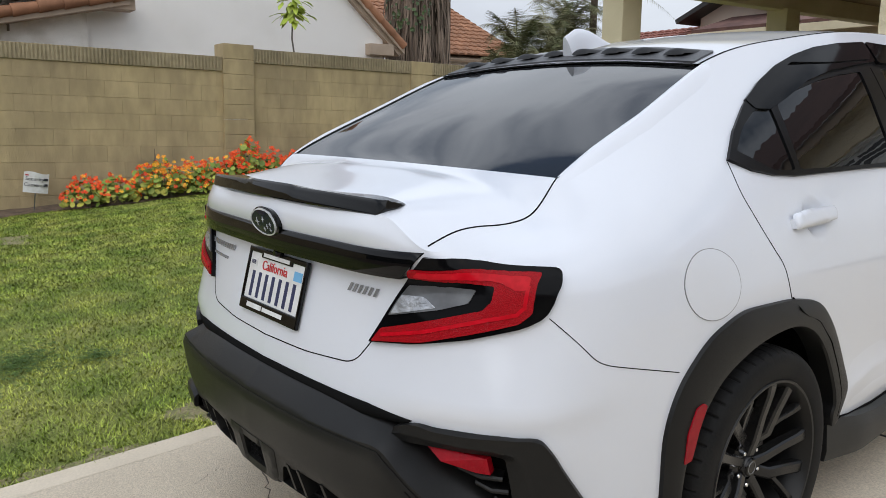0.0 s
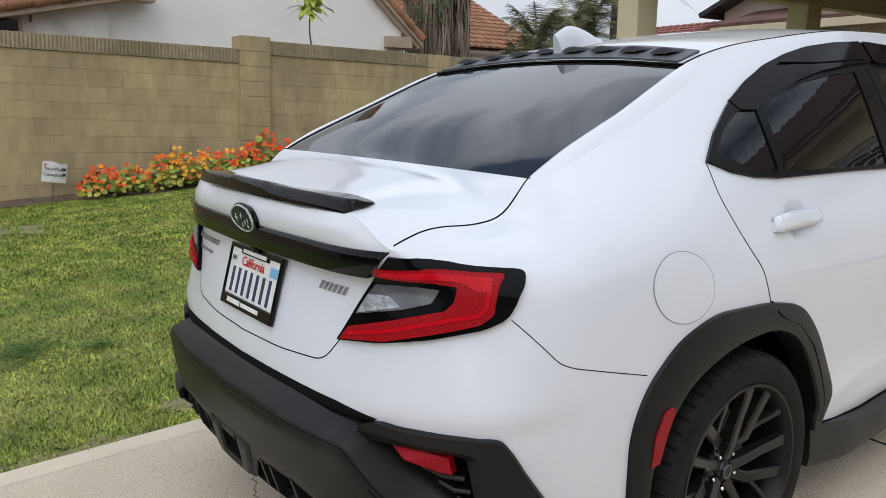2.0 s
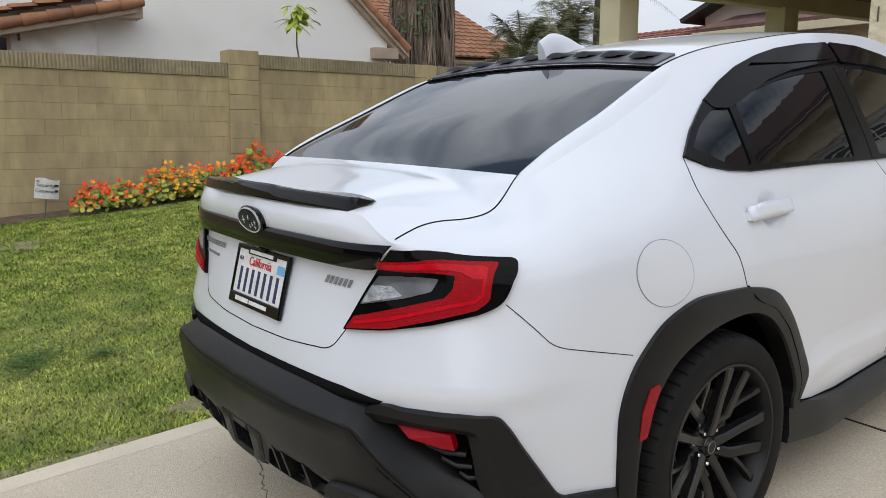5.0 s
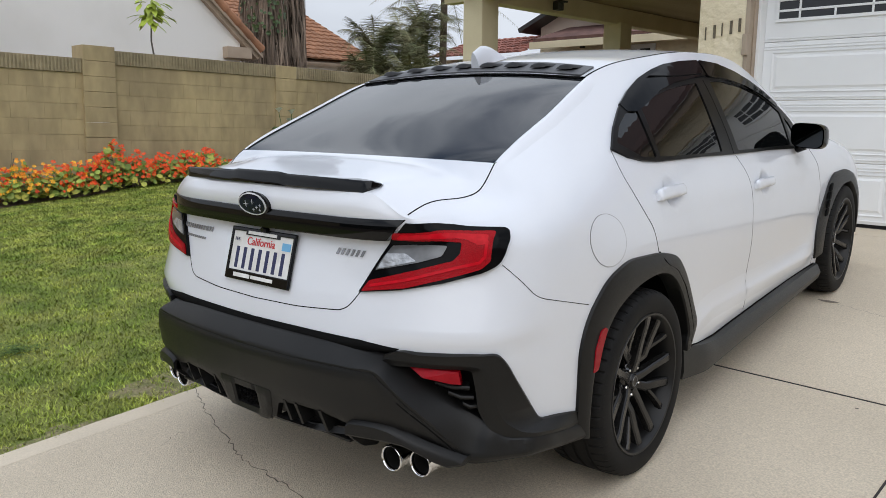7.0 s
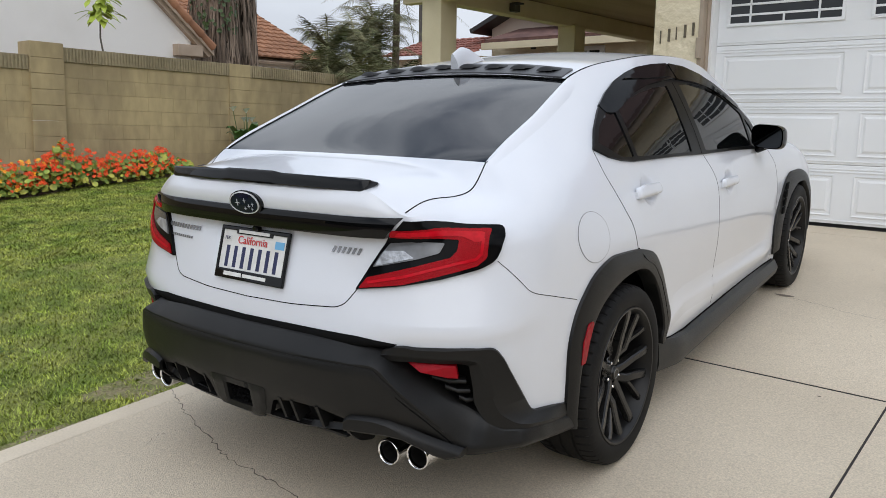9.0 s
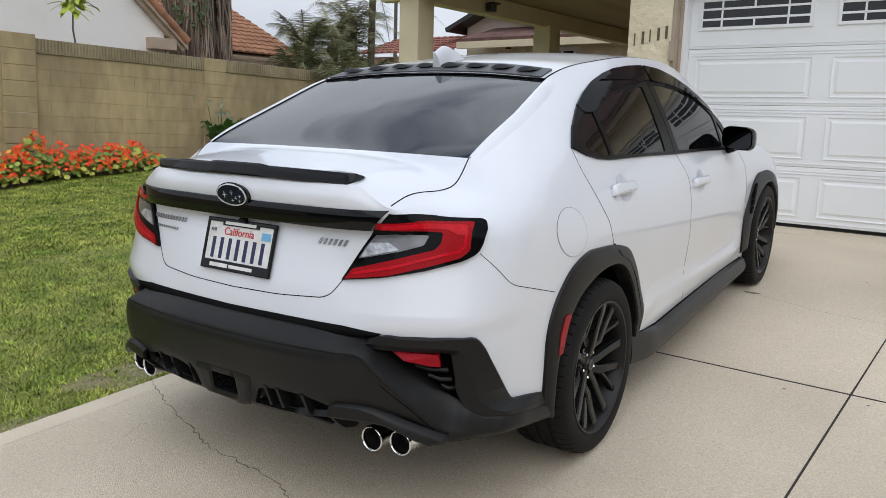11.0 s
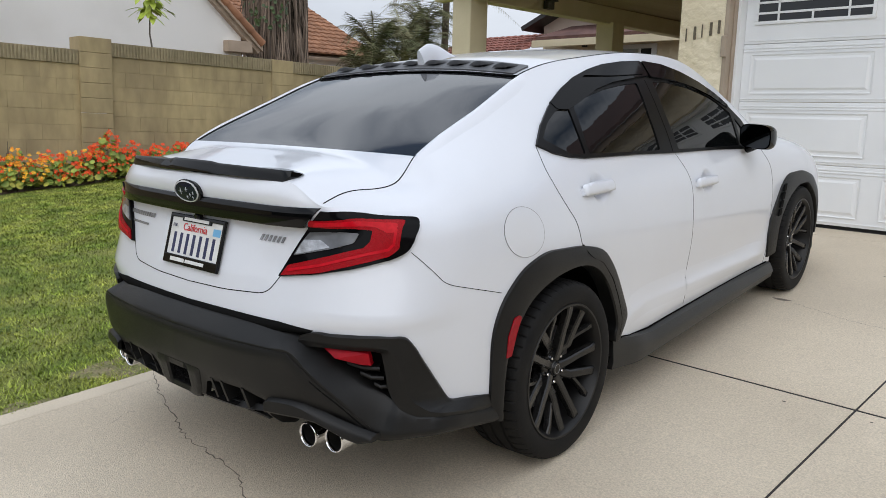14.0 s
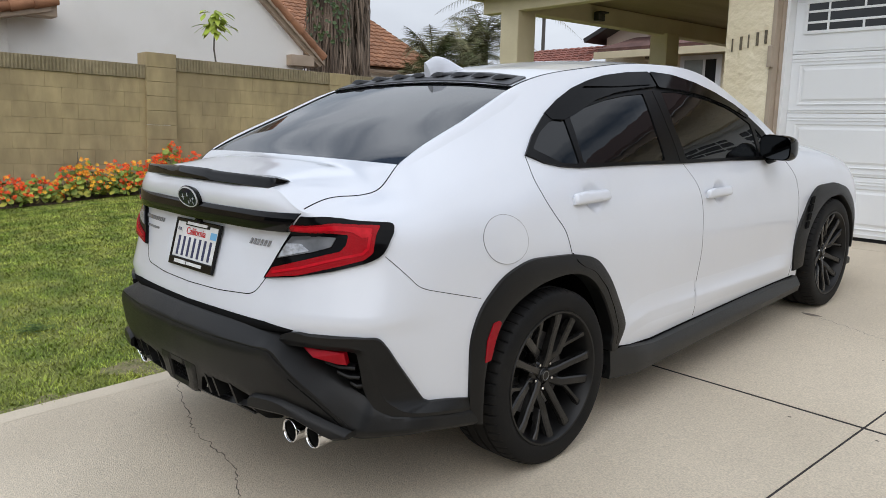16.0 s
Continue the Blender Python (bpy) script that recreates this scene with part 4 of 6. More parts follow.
for k in range(13):
    t = k / 12
    y = .268 + .215 * t
    w = .021 * (1 - .65 * t ** 2.2)
    hgt = float(np.interp(t, [0, .07, .16, .30, .5, .7, .86, 1], [.064, .076, .081, .077, .061, .039, .019, .004]))
    zb = cast(BODY, "top", (0, y))[0].z + .004
    for q in range(9):
        a = math.pi * q / 8
        v.append((w * math.cos(a) * (1 - .42 * math.sin(a)), y - (.018 * math.sin(a) if k == 0 else 0), zb + hgt * math.sin(a) ** .8))
f = grid_faces(13, 9, True) + [tuple(range(9))]
car_part("aerial_fin", (v, f), PAINT, "white shark-fin aerial", 50)

# door mirror
for s in (1, -1):
    v, f = [], []
    for k in range(9):
        t = k / 8
        y = 1.800 + .155 * t
        sc = (1.0, 1.04, 1.05, 1.03, .98, .90, .76, .55, .22)[k]
        for q in range(20):
            a = 2 * math.pi * q / 20
            cx = math.copysign(abs(math.cos(a)) ** .55, math.cos(a)) * .079 * sc
            cz = math.copysign(abs(math.sin(a)) ** .55, math.sin(a)) * .062 * sc
            v.append((s * (.895 + cx + .012 * t), y, 1.018 + cz - .02 * t * (1 - t) - cx * .08))
    f = [(i * 20 + q, i * 20 + (q + 1) % 20, (i + 1) * 20 + (q + 1) % 20, (i + 1) * 20 + q) for i in range(8) for q in range(20)] + [tuple(range(160, 180))]
    shell_m = car_part("door_mirror", (v, f), GLOSS, "gloss black door mirror", 60)
    gv = [(s * (.895 + (p[0] * s - .895) * .93), 1.797, 1.018 + (p[2] - 1.018) * .93) for p in v[:20]]
    car_part("mirror_glass", (gv, [tuple(range(20))]), MIRROR_GLASS, "mirror glass", None, shell_m)
    stalk = [(s * .80, 1.90, .955), (s * .835, 1.885, .945), (s * .87, 1.88, .962), (s * .90, 1.88, .985)]
    car_part("mirror_stalk", tube(stalk, .022, 10), GLOSS, "", 60, shell_m)

# wheel-arch cladding: an angular band that follows the body
ARCH_OUT = [(-.420, .285), (-.419, .40), (-.415, .574), (-.367, .672), (-.258, .756), (-.120, .790), (.135, .762), (.288, .722), (.380, .632), (.445, .535), (.501, .415), (.480, .37), (.445, .318)]
ARCH_IN = [(-.372, .272), (-.364, .42), (-.345, .50), (-.300, .575), (-.215, .648), (-.075, .690), (.095, .694), (.215, .655), (.300, .580), (.352, .490), (.384, .40), (.376, .36), (.378, .325)]


FRONT_OUT = [(-.475, .30), (-.495, .405), (-.445, .545), (-.32, .700), (-.215, .753), (.04, .746), (.24, .692), (.35, .60), (.405, .51), (.415, .40), (.415, .30)]
FRONT_IN = [(-.376, .32), (-.370, .40), (-.336, .487), (-.226, .601), (-.10, .657), (.02, .667), (.12, .650), (.26, .555), (.33, .46), (.36, .38), (.365, .30)]


def arch(dy, mirror, front):
    outer = [(dy + y, z) for y, z in (FRONT_OUT if front else ARCH_OUT)]
    inner = [(dy + y, z) for y, z in (FRONT_IN if front else ARCH_IN)]
    n = 64
    ki = np.linspace(0, 1, len(inner))
    marks = np.linspace(0, 1, len(outer))
    ko, round_out = [], []
    for k, p in enumerate(outer):
        if k in (0, len(outer) - 1):
            ko.append(marks[k]), round_out.append(p)
            continue
        a, b = Vector(outer[k - 1]) - Vector(p), Vector(outer[k + 1]) - Vector(p)
        ra, rb = min(.055, a.length * .45), min(.055, b.length * .45)
        for q in range(6):
            t = q / 5
            s0, s1 = Vector(p) + a.normalized() * ra, Vector(p) + b.normalized() * rb
            w = (1 - t) ** 2 * s0 + 2 * t * (1 - t) * Vector(p) + t * t * s1
            m0, m1 = ra / a.length * (marks[k] - marks[k - 1]), rb / b.length * (marks[k + 1] - marks[k])
            ko.append(marks[k] - m0 + (m0 + m1) * t), round_out.append(tuple(w))
    n = 110
    po = np.column_stack([np.interp(np.linspace(0, 1, n), ko, [p[k] for p in round_out]) for k in (0, 1)])
    pi = spline(ki, np.array(inner), np.linspace(0, 1, n))
    steps = ((0, -.003), (.03, .010), (.25, .0165), (.75, .024), (.96, .022), (1.0, .015), (1.0, -.04))
    hx = np.array([[cast(BODY, "side", a * (1 - t) + b * t)[0].x for t, _ in steps] for a, b in zip(po, pi)])
    calm = np.array([np.median(hx[max(0, i - 6):i + 7], axis=0) for i in range(n)])
    hx = np.where(abs(hx - calm) > .008, calm, hx)
    v = []
    for i, (a, b) in enumerate(zip(po, pi)):
        for k, (t, lift) in enumerate(steps):
            p = a * (1 - t) + b * t
            v.append((-1 if mirror else 1) * Vector((hx[i, k] + lift, 0, 0)) + Vector((0, p[0], p[1])))
    car_part("arch_cladding", (v, grid_faces(n, 7, mirror) + [tuple(range(7)), tuple(range((n - 1) * 7, n * 7))]), PLASTIC, "angular black wheel-arch cladding", 28)


for mirror in (False, True):
    arch(0.0, mirror, False)
    arch(2.675, mirror, True)
    car_part("shut_line", line_on(BODY, "side", [(.137, .763), (.139, .735), (.177, .708), (.256, .674), (.339, .592), (.384, .508), (.418, .41), (.405, .35)], .0032, lambda p: .002 + .0195 * min(1.0, max(0.0, (.766 - p[1]) / .034)) + .0025 * min(1.0, max(0.0, (.70 - p[1]) / .1)), radius=.02, mirror=mirror), SEAM)
    marker = [(-.327, .612), (-.303, .618), (-.290, .608), (-.318, .555), (-.340, .490), (-.368, .488), (-.356, .560)]
    car_part("side_marker", skin(BODY, "side", rounded(marker, .006), .015, .0255, .012, mirror=mirror), REFLECTOR, "red side marker in the arch", 40)
    # sill skirt
    v, N = [], 40
    for i in range(N):
        t = i / (N - 1)
        y = .405 + 1.845 * t
        top = .318 - .045 * min(1, t * 6) - .012 * t + (.02 * (1 - t / .06) if t < .06 else 0)
        for x, z in ((.86, top + .008), (.884, top), (.900, top - .03), (.905, .214), (.895, .180), (.80, .177)):
            k = min(1.0, t / .09)
            x, z = .80 + (x - .80) * (.66 + .34 * k), z + (.012 * (1 - k) if z < .22 else 0)
            v.append(((-x if mirror else x) * (1 - .012 * t), y, z))
    car_part("sill_skirt", (v, grid_faces(N, 6, mirror) + [tuple(range(6)), tuple(range((N - 1) * 6, N * 6))]), SKIRT, "black side skirt", 30)
    car_part("skirt_gap", line_on(BODY, "side", [(.43, .322), (.55, .298), (.72, .282), (1.3, .277), (2.22, .268)], .010, .004, mirror=mirror), SEAM)
    for k in range(4):
        z = .70 - k * .045
        y = 2.345 - k * .016
        car_part("arch_vent", skin(BODY, "side", [(y, z), (y + .036, z + .004), (y + .024, z - .034), (y - .012, z - .036)], .02, .027, .01, mirror=mirror), SEAM, "", None)
    nub = tube([(-.862 if mirror else .862, .372, .262), (-.862 if mirror else .862, .362, .240), (-.858 if mirror else .858, .350, .226)], .010, 8)
    car_part("mud_flap", nub, DARK, "", 60)

# front corner lip
for s in (1, -1):
    part("front_lip", boxed(min(s * .50, s * .845), max(s * .50, s * .845), 3.08, 3.20, .160, .205, bevel=.012), PLASTIC, car)

# rear bumper
sunk = bump_v.copy()
for q in sunk:
    if abs(q[0]) < .50 and q[2] < .47 and q[1] < -.90:
        q[1] += .045
    elif abs(q[0]) < .60 and q[2] < .47 and q[1] < -.86:
        q[1] += .02
cover = car_part("rear_bumper", (sunk, bump_f), PLASTIC, "textured black rear bumper with a diffuser", 26)
slot = [(-.575, .656), (-.45, .669), (-.2, .671), (0, .669), (.2, .671), (.45, .668), (.575, .656), (.56, .646), (.35, .636), (0, .634), (-.35, .638), (-.56, .646)]
car_part("bumper_gap", skin(BODY, "rear", slot, .02, .003, .004), SEAM, "dark slot above the bumper", 180, cover)
GRILLE = [(-.056, .384), (.056, .384), (.056, .448), (-.056, .448)]
OPEN = [(.128, .372), (.155, .430), (.24, .447), (.34, .446), (.432, .428), (.428, .383), (.28, .374)]
mirrored = [(-x, z) for x, z in reversed(OPEN)]
FACE = [(-.30, .597), (0, .594), (.30, .597), (.540, .599), (.583, .555), (.659, .453), (.732, .360), (.69, .366), (.60, .41), (.50, .43), (.445, .42), (.436, .372), (.28, .364), (.115, .354), (.085, .350),
        (-.085, .350), (-.115, .354), (-.28, .364), (-.436, .372), (-.445, .42), (-.50, .43), (-.60, .41), (-.69, .366), (-.732, .360), (-.659, .453), (-.583, .555), (-.540, .599)]
car_part("bumper_face", skin(COVER, "rear", rounded(FACE, .008), .016, .006, .024, ease=.004, holes=[rounded(OPEN, .008), rounded(mirrored, .008), rounded(GRILLE, .006)]), PLASTIC, "lower bumper face with openings", 35, cover)
BLOCK_OUT = [(-.088, .351), (.088, .351), (.118, .385), (.132, .468), (-.132, .468), (-.118, .385)]
car_part("diffuser_block", skin(COVER, "rear", rounded(BLOCK_OUT, .012), .012, .013, .016, ease=.006, holes=[rounded(GRILLE, .006)]), PLASTIC, "raised middle block with a grille opening", 35, cover)
# The frame at each bumper corner: from its tip along the top, round the corner and down to the bar that runs to the wheel arch.
WING_EDGE = [(-.246, .640), (-.222, .649), (-.155, .651), (-.07, .6505), (.007, .648), (.058, .641), (.076, .618), (.100, .570), (.140, .490), (.166, .438), (.180, .418), (.192, .410), (.206, .407), (.236, .401), (.335, .370)]
WING_CREST = [(.534, -.903, .624), (.548, -.899, .627), (.61, -.872, .624), (.69, -.832, .619), (.755, -.790, .614), (.783, -.770, .602), (.790, -.763, .585), (.797, -.754, .55), (.808, -.742, .48),
              (.818, -.730, .448), (.836, -.708, .424), (.850, -.690, .409), (.868, -.664, .400), (.883, -.600, .385), (.874, -.40, .338)]
WING_INNER = [(.541, -.897, .613), (.556, -.893, .611), (.615, -.862, .607), (.68, -.825, .603), (.736, -.784, .598), (.748, -.772, .590), (.750, -.770, .575), (.754, -.765, .53), (.757, -.757, .47),
              (.773, -.752, .440), (.797, -.742, .415), (.825, -.716, .398), (.862, -.674, .391), (.880, -.604, .377), (.872, -.40, .325)]
wing_net = []
for (u, z), c, i in zip(WING_EDGE, WING_CREST, WING_INNER):
    h, nrm = cast(BODY, "corner", (u, z))
    c, i, e = Vector(c), Vector(i), h + nrm * (.015 if u < .3 else .002)
    wing_net.append([h - nrm * .012, h + nrm * .008, e.lerp(c, .06), c.lerp(e, .16), c.lerp(e, .04) + Vector((.001, -.001, .001)), c.lerp(i, .2), i.lerp(c, .12), i, i + Vector((-.014, .052, -.002))])
wing_net = np.array([[tuple(p) for p in q] for q in wing_net])
wing_at = np.concatenate([[0], np.cumsum(np.linalg.norm(np.diff(wing_net[:, 4], axis=0), axis=1))])
wing_fine = spline(wing_at, wing_net, np.concatenate([np.linspace(a, b, 6, endpoint=False) for a, b in zip(wing_at, wing_at[1:])] + [wing_at[-1:]]))
for mirror in (False, True):
    s = -1 if mirror else 1
    sided = lambda pts: [(s * x, y, z) for x, y, z in pts]
    n = len(wing_fine)
    wing = car_part("bumper_wing", (sided(wing_fine.reshape(-1, 3)), grid_faces(n, 9, mirror) + [tuple(range(9))]), PLASTIC, "angular black bumper corner frame", 48)
    # black sheet behind the louvres paints the shade of the open void
    car_part("wing_recess", (sided([(.54, -.842, .616), (.752, -.742, .614), (.768, -.695, .42), (.64, -.780, .50)]), [(0, 1, 2, 3)]), DARK, "", None, wing)
    lens = [(.594, -.856, .602), (.723, -.800, .595), (.725, -.793, .557), (.700, -.810, .559), (.636, -.852, .577)]
    back = [(x - .01, y + .02, z) for x, y, z in lens]
    car_part("bumper_reflector", (sided(lens + back), [(0, 1, 2, 3, 4), (9, 8, 7, 6, 5)] + [(k, k + 5, (k + 1) % 5 + 5, (k + 1) % 5) for k in range(5)]), REFLECTOR, "red reflector in the bumper corner", None, wing)
    for la, lb in (((.652, -.822, .560), (.736, -.772, .543)), ((.682, -.800, .527), (.742, -.762, .512)), ((.712, -.775, .493), (.746, -.752, .484))):
        a, b = Vector(la), Vector(lb)
        m = a.lerp(b, .5) + Vector((.004, -.006, -.004))
        v = []
        for p in (a, a.lerp(m, .6), m, b.lerp(m, .6), b):
            v += [p + Vector(o) for o in ((-.02, .03, .004), (0, .003, .004), (.002, 0, 0), (.002, 0, -.004), (-.006, .012, -.014), (-.02, .03, -.014))]
        car_part("louvre", (sided(v), grid_faces(5, 6, mirror)), PLASTIC, "", 30, wing)
    car_part("bumper_strut_gap", line_on(COVER, "rear", [(.598, .520), (.66, .442), (.728, .350)], .0045, .0050, mirror=mirror), SEAM, "", 60, cover)
    floor_box = boxed(.115 if s > 0 else -.43, .43 if s > 0 else -.115, -.950, -.905, .362, .370, bevel=.002)
    part("diffuser_floor", floor_box, PLASTIC, cover)
    for x in (.190, .240, .338) if s > 0 else (.175, .270, .345):
        car_part("diffuser_fin", skin(COVER, "rear", [(s * (x - .006), .450), (s * (x + .006), .450), (s * x + .021, .386), (s * x + .011, .384)], .03, .007, .06), PLASTIC, "", None, cover)
    # exhaust hood and pipes
    HOOD = [(.442, .436, .396, -.958), (.460, .447, .398, -.954), (.50, .450, .399, -.946), (.54, .450, .400, -.936), (.578, .443, .400, -.925), (.617, .424, .392, -.908),
            (.655, .404, .371, -.888), (.69, .386, .347, -.865), (.72, .369, .331, -.842), (.75, .352, .334, -.815)]
    v = []
    for x, a, b, yc in HOOD:
        for yy, zz in ((.010, a + .003), (-.010, a - .001), (-.019, a - .009), (-.021, b + .008), (-.015, b + .001), (.0, b), (.10, b + .012)):
            v.append((s * x, yc + yy, zz))
    car_part("exhaust_hood", (v, grid_faces(len(HOOD), 7, s < 0) + [tuple(range(7)), tuple(range((len(HOOD) - 1) * 7, len(HOOD) * 7))]), PLASTIC, "black hood over the exhaust tips", 35, cover)
    fin = [(-.962, .432), (-.966, .392), (-.920, .347), (-.862, .328), (-.842, .350), (-.82, .42)]
    v = [(s * (.442 + d), a, b) for d in (0, .014) for a, b in rounded(fin, .012)]
    k = len(v) // 2
    car_part("hood_fin", (v, [tuple(range(k)), tuple(reversed(range(k, 2 * k)))] + [(i, i + k, (i + 1) % k + k, (i + 1) % k) for i in range(k)]), PLASTIC, "", 35, cover)
    for x, y, z in ((.533, -.890, .318), (.622, -.866, .318)):
        pv, pf = lathe([(.028, .075), (.0365, .075), (.0378, .03), (.0392, .006), (.0398, .003), (.0388, .0005), (.037, -.0006), (.0350, .0006), (.0335, .004), (.0325, .010), (.0318, .075)], 36)
        pipe = put("exhaust_pipe", mesh_of("exhaust_pipe", pv, pf, CHROME, 40), car, "polished exhaust tip", pose(s * x - (.012 if s < 0 else 0), y, z + (.006 if s < 0 else 0), -3))
        put("exhaust_tube", mesh_of("exhaust_tube", *lathe([(.026, .06), (.026, .30)], 20), CHROME_DARK, 60), pipe)
        iv, jf = lathe([(.0322, .012), (.0312, .06), (0.0, .065)], 24)
        put("pipe_bore", mesh_of("pipe_bore", iv, jf, CHROME_DARK, 60), pipe)
part("silencer", boxed(-.60, .60, -.76, -.45, .30, .42, bevel=.04), DARK, car)
gr_ob = car_part("centre_grille", skin(COVER, "rear", GRILLE, .02, -.024, .002), DARK, "small honeycomb grille in the bumper", None, cover)
for k in range(4):
    for j in range(5):
        gx_, gz_ = -.044 + .0215 * j + (.0107 if k % 2 else 0), .394 + .0155 * k
        cell = [(gx_ + .0105 * math.cos(a), gz_ + .0085 * math.sin(a)) for a in np.linspace(0, 2 * math.pi, 6, endpoint=False)]
        car_part("grille_cell", line_on(COVER, "rear", cell + cell[:1], .0028, -.018, .006), PLASTIC, "", None, gr_ob)


# wheels
def tyre_mesh():
    prof = [(.243, -.108), (.250, -.116), (.266, -.1215), (.290, -.1175), (.308, -.1135), (.3185, -.108), (.3235, -.096), (.3262, -.076), (.327, -.058), (.3205, -.056), (.3205, -.046), (.327, -.044), (.3275, -.008), (.321, -.006), (.321, .006), (.3275, .008),
            (.327, .044), (.3205, .046), (.3205, .056), (.327, .058), (.3258, .076), (.3225, .096), (.316, .107), (.308, .1135), (.290, .1175), (.266, .1170), (.250, .1135), (.243, .108)]
    n = 432
    v, f = lathe(prof, n, "X")
    v = [Vector(p) for p in v]
    q = len(prof)
    for k in range(n):
        if k % 8 == 0:
            for j in (5, 6, 7, 8, 19, 20, 21, 22):
                p = v[k * q + j]
                r = math.hypot(p.y, p.z)
                dep = .0055 if j in (6, 7, 8, 19, 20, 21) else .0025
                p.y, p.z = p.y * (r - dep) / r, p.z * (r - dep) / r
    return mesh_of("tyre", v, f, RUBBER, 32)


def spoke_mesh(line):
    """A spoke along (out, across, face, width, depth) stations, the face towards +x, with chamfered edges."""
    v = []
    for i, (r, a, x, w, d) in enumerate(line):
        p, q = line[max(0, i - 1)], line[min(len(line) - 1, i + 1)]
        du, dv = q[0] - p[0], q[1] - p[1]
        ln = math.hypot(du, dv)
        nu, nv, h = -dv / ln, du / ln, w / 2
        for px, off in ((x - d, -h), (x - .005, -h), (x, -h * .68), (x, h * .68), (x - .005, h), (x - d, h)):
            v.append((px, a + nv * off, r + nu * off))
    return mesh_of("spoke", v, grid_faces(len(line), 6, True), ALLOY, 30)


RIM_PROFILE = [(.234, -.105), (.245, -.108), (.247, -.09), (.234, -.07), (.222, -.04), (.222, .04), (.228, .07), (.233, .088), (.238, .098), (.2465, .106), (.2485, .112), (.2465, .116), (.240, .115), (.233, .104), (.229, .09), (.214, .05), (.212, -.04), (.224, -.10)]
tyre_me = tyre_mesh()
rim_me = mesh_of("rim", *lathe(RIM_PROFILE, 80, "X", True), RIM_BLACK, 40)
# solid black disc added to paint the shade between the spokes
back_me = mesh_of("wheel_back", *lathe([(0.0, -.02), (.213, -.02)], 48, "X"), DARK, 40)
leg_a = spoke_mesh([(.030, .004, .066, .034, .034), (.070, .003, .076, .029, .034), (.14, .001, .086, .028, .030), (.20, 0, .098, .030, .026), (.235, 0, .101, .038, .024)])
leg_b = spoke_mesh([(.026, .026, .050, .026, .020), (.062, .048, .058, .032, .030), (.084, .060, .076, .033, .034), (.15, .078, .086, .033, .030), (.205, .092, .098, .034, .026), (.218, .096, .100, .042, .024)])
leg_c = spoke_mesh([(.098, .072, .070, .016, .026), (.120, .105, .080, .016, .026), (.142, .145, .094, .017, .024), (.158, .174, .099, .026, .022)])
hub_me = mesh_of("hub", *lathe([(0.0, .068), (.026, .068), (.029, .064), (.031, .056), (.054, .055), (.066, .048), (.070, .02), (.070, -.02)], 40, "X"), ALLOY, 40)
cap_me = mesh_of("hub_cap", *lathe([(0.0, .0735), (.022, .0735), (.025, .070), (.026, .064)], 32, "X"), GLOSS, 40)
nut_me = mesh_of("wheel_nut", *lathe([(0.0, .067), (.005, .067), (.008, .062), (.008, .045)], 6, "X"), CHROME, 30)
badge_me = mesh_of("hub_badge", *lathe([(.0150, .0738), (.0155, .0746), (.0175, .0746), (.0180, .0738)], 32, "X"), STEEL, 40)
disc_me = mesh_of("brake_disc", *lathe([(.09, .018), (.155, .018), (.155, -.01), (.09, -.01)], 48, "X", True), STEEL, 40)
cal = bmesh.new()
box(cal, -.03, .035, -.05, .05, .10, .165, .012)
cal_me = bpy.data.meshes.new("brake_caliper")
cal.to_mesh(cal_me)
cal.free()
cal_me.materials.append(DARK)
for wy, wz in ARCHES:
    for s in (1, -1):
        wheel = put("wheel", tyre_me, car, "low-profile tyre on a dark multi-spoke alloy wheel", Matrix.Translation((s * .786, wy, wz)) @ (Matrix.Rotation(radians(-12 if wy < 1 else 31), 4, "X") if s > 0 else Matrix.Rotation(math.pi, 4, "Z")))
        put("rim", rim_me, wheel)
        put("hub", hub_me, wheel)
        put("wheel_back", back_me, wheel)
        put("hub_cap", cap_me, wheel, "black hub cap")
        put("hub_badge", badge_me, wheel, "thin silver ring on the hub cap")
        put("brake_disc", disc_me, wheel, "steel brake disc")
        put("brake_caliper", cal_me, wheel, "", Matrix.Rotation(radians(70), 4, "X"))
        for k in range(5):
            turn = Matrix.Rotation(2 * math.pi * k / 5, 4, "X")
            put("spoke", leg_a, wheel, "", turn)
            put("spoke", leg_b, wheel, "", turn)
            put("spoke_branch", leg_c, wheel, "", turn)
            put("wheel_nut", nut_me, wheel, "", Matrix.Rotation(2 * math.pi * (k + .55) / 5, 4, "X") @ Matrix.Translation((0, 0, .050)))

# ---------------------------------------------------------------- the ground: it climbs towards the garage
TAN = math.tan(SLOPE)


def slope_z(x, y):
    """Height of the paved plane at a place of the site, levelled off far away."""
    w = -0.0698 * max(-14, min(14, x)) + 0.9976 * max(-9, min(13, y))
    bend = max(0.0, w - 3.1) * .51 * min(1.0, max(0.0, (x + 3.0) / 1.9))
    return TAN * (w - bend)


def lawn_z(x, y):
    t = min(1.0, max(0.0, (-1.085 - x) / 7.2))
    lump = 0.018 * noise.noise(Vector((x * .9, y * .9, 0))) + 0.008 * noise.noise(Vector((x * 3.1, y * 3.1, 4)))
    return slope_z(x, y) - .012 + .03 * t * t * (3 - 2 * t) + lump * min(1.0, t * 10 + .15)


def setting(name, me, label="", category="", parent=None):
    ob = put(name, me, parent, label, SITE.copy() if parent is None else None)
    return tagged(ob, label, category, "", "structure") if parent is None else ob


def spread(a, b, near, far):
    """Uneven grid lines, close together between a and b."""
    v = list(np.arange(a, b + near / 2, near))
    return [a - far, a - far * .5, a - far * .2, a - far * .06] + v + [b + far * .06, b + far * .2, b + far * .5, b + far]


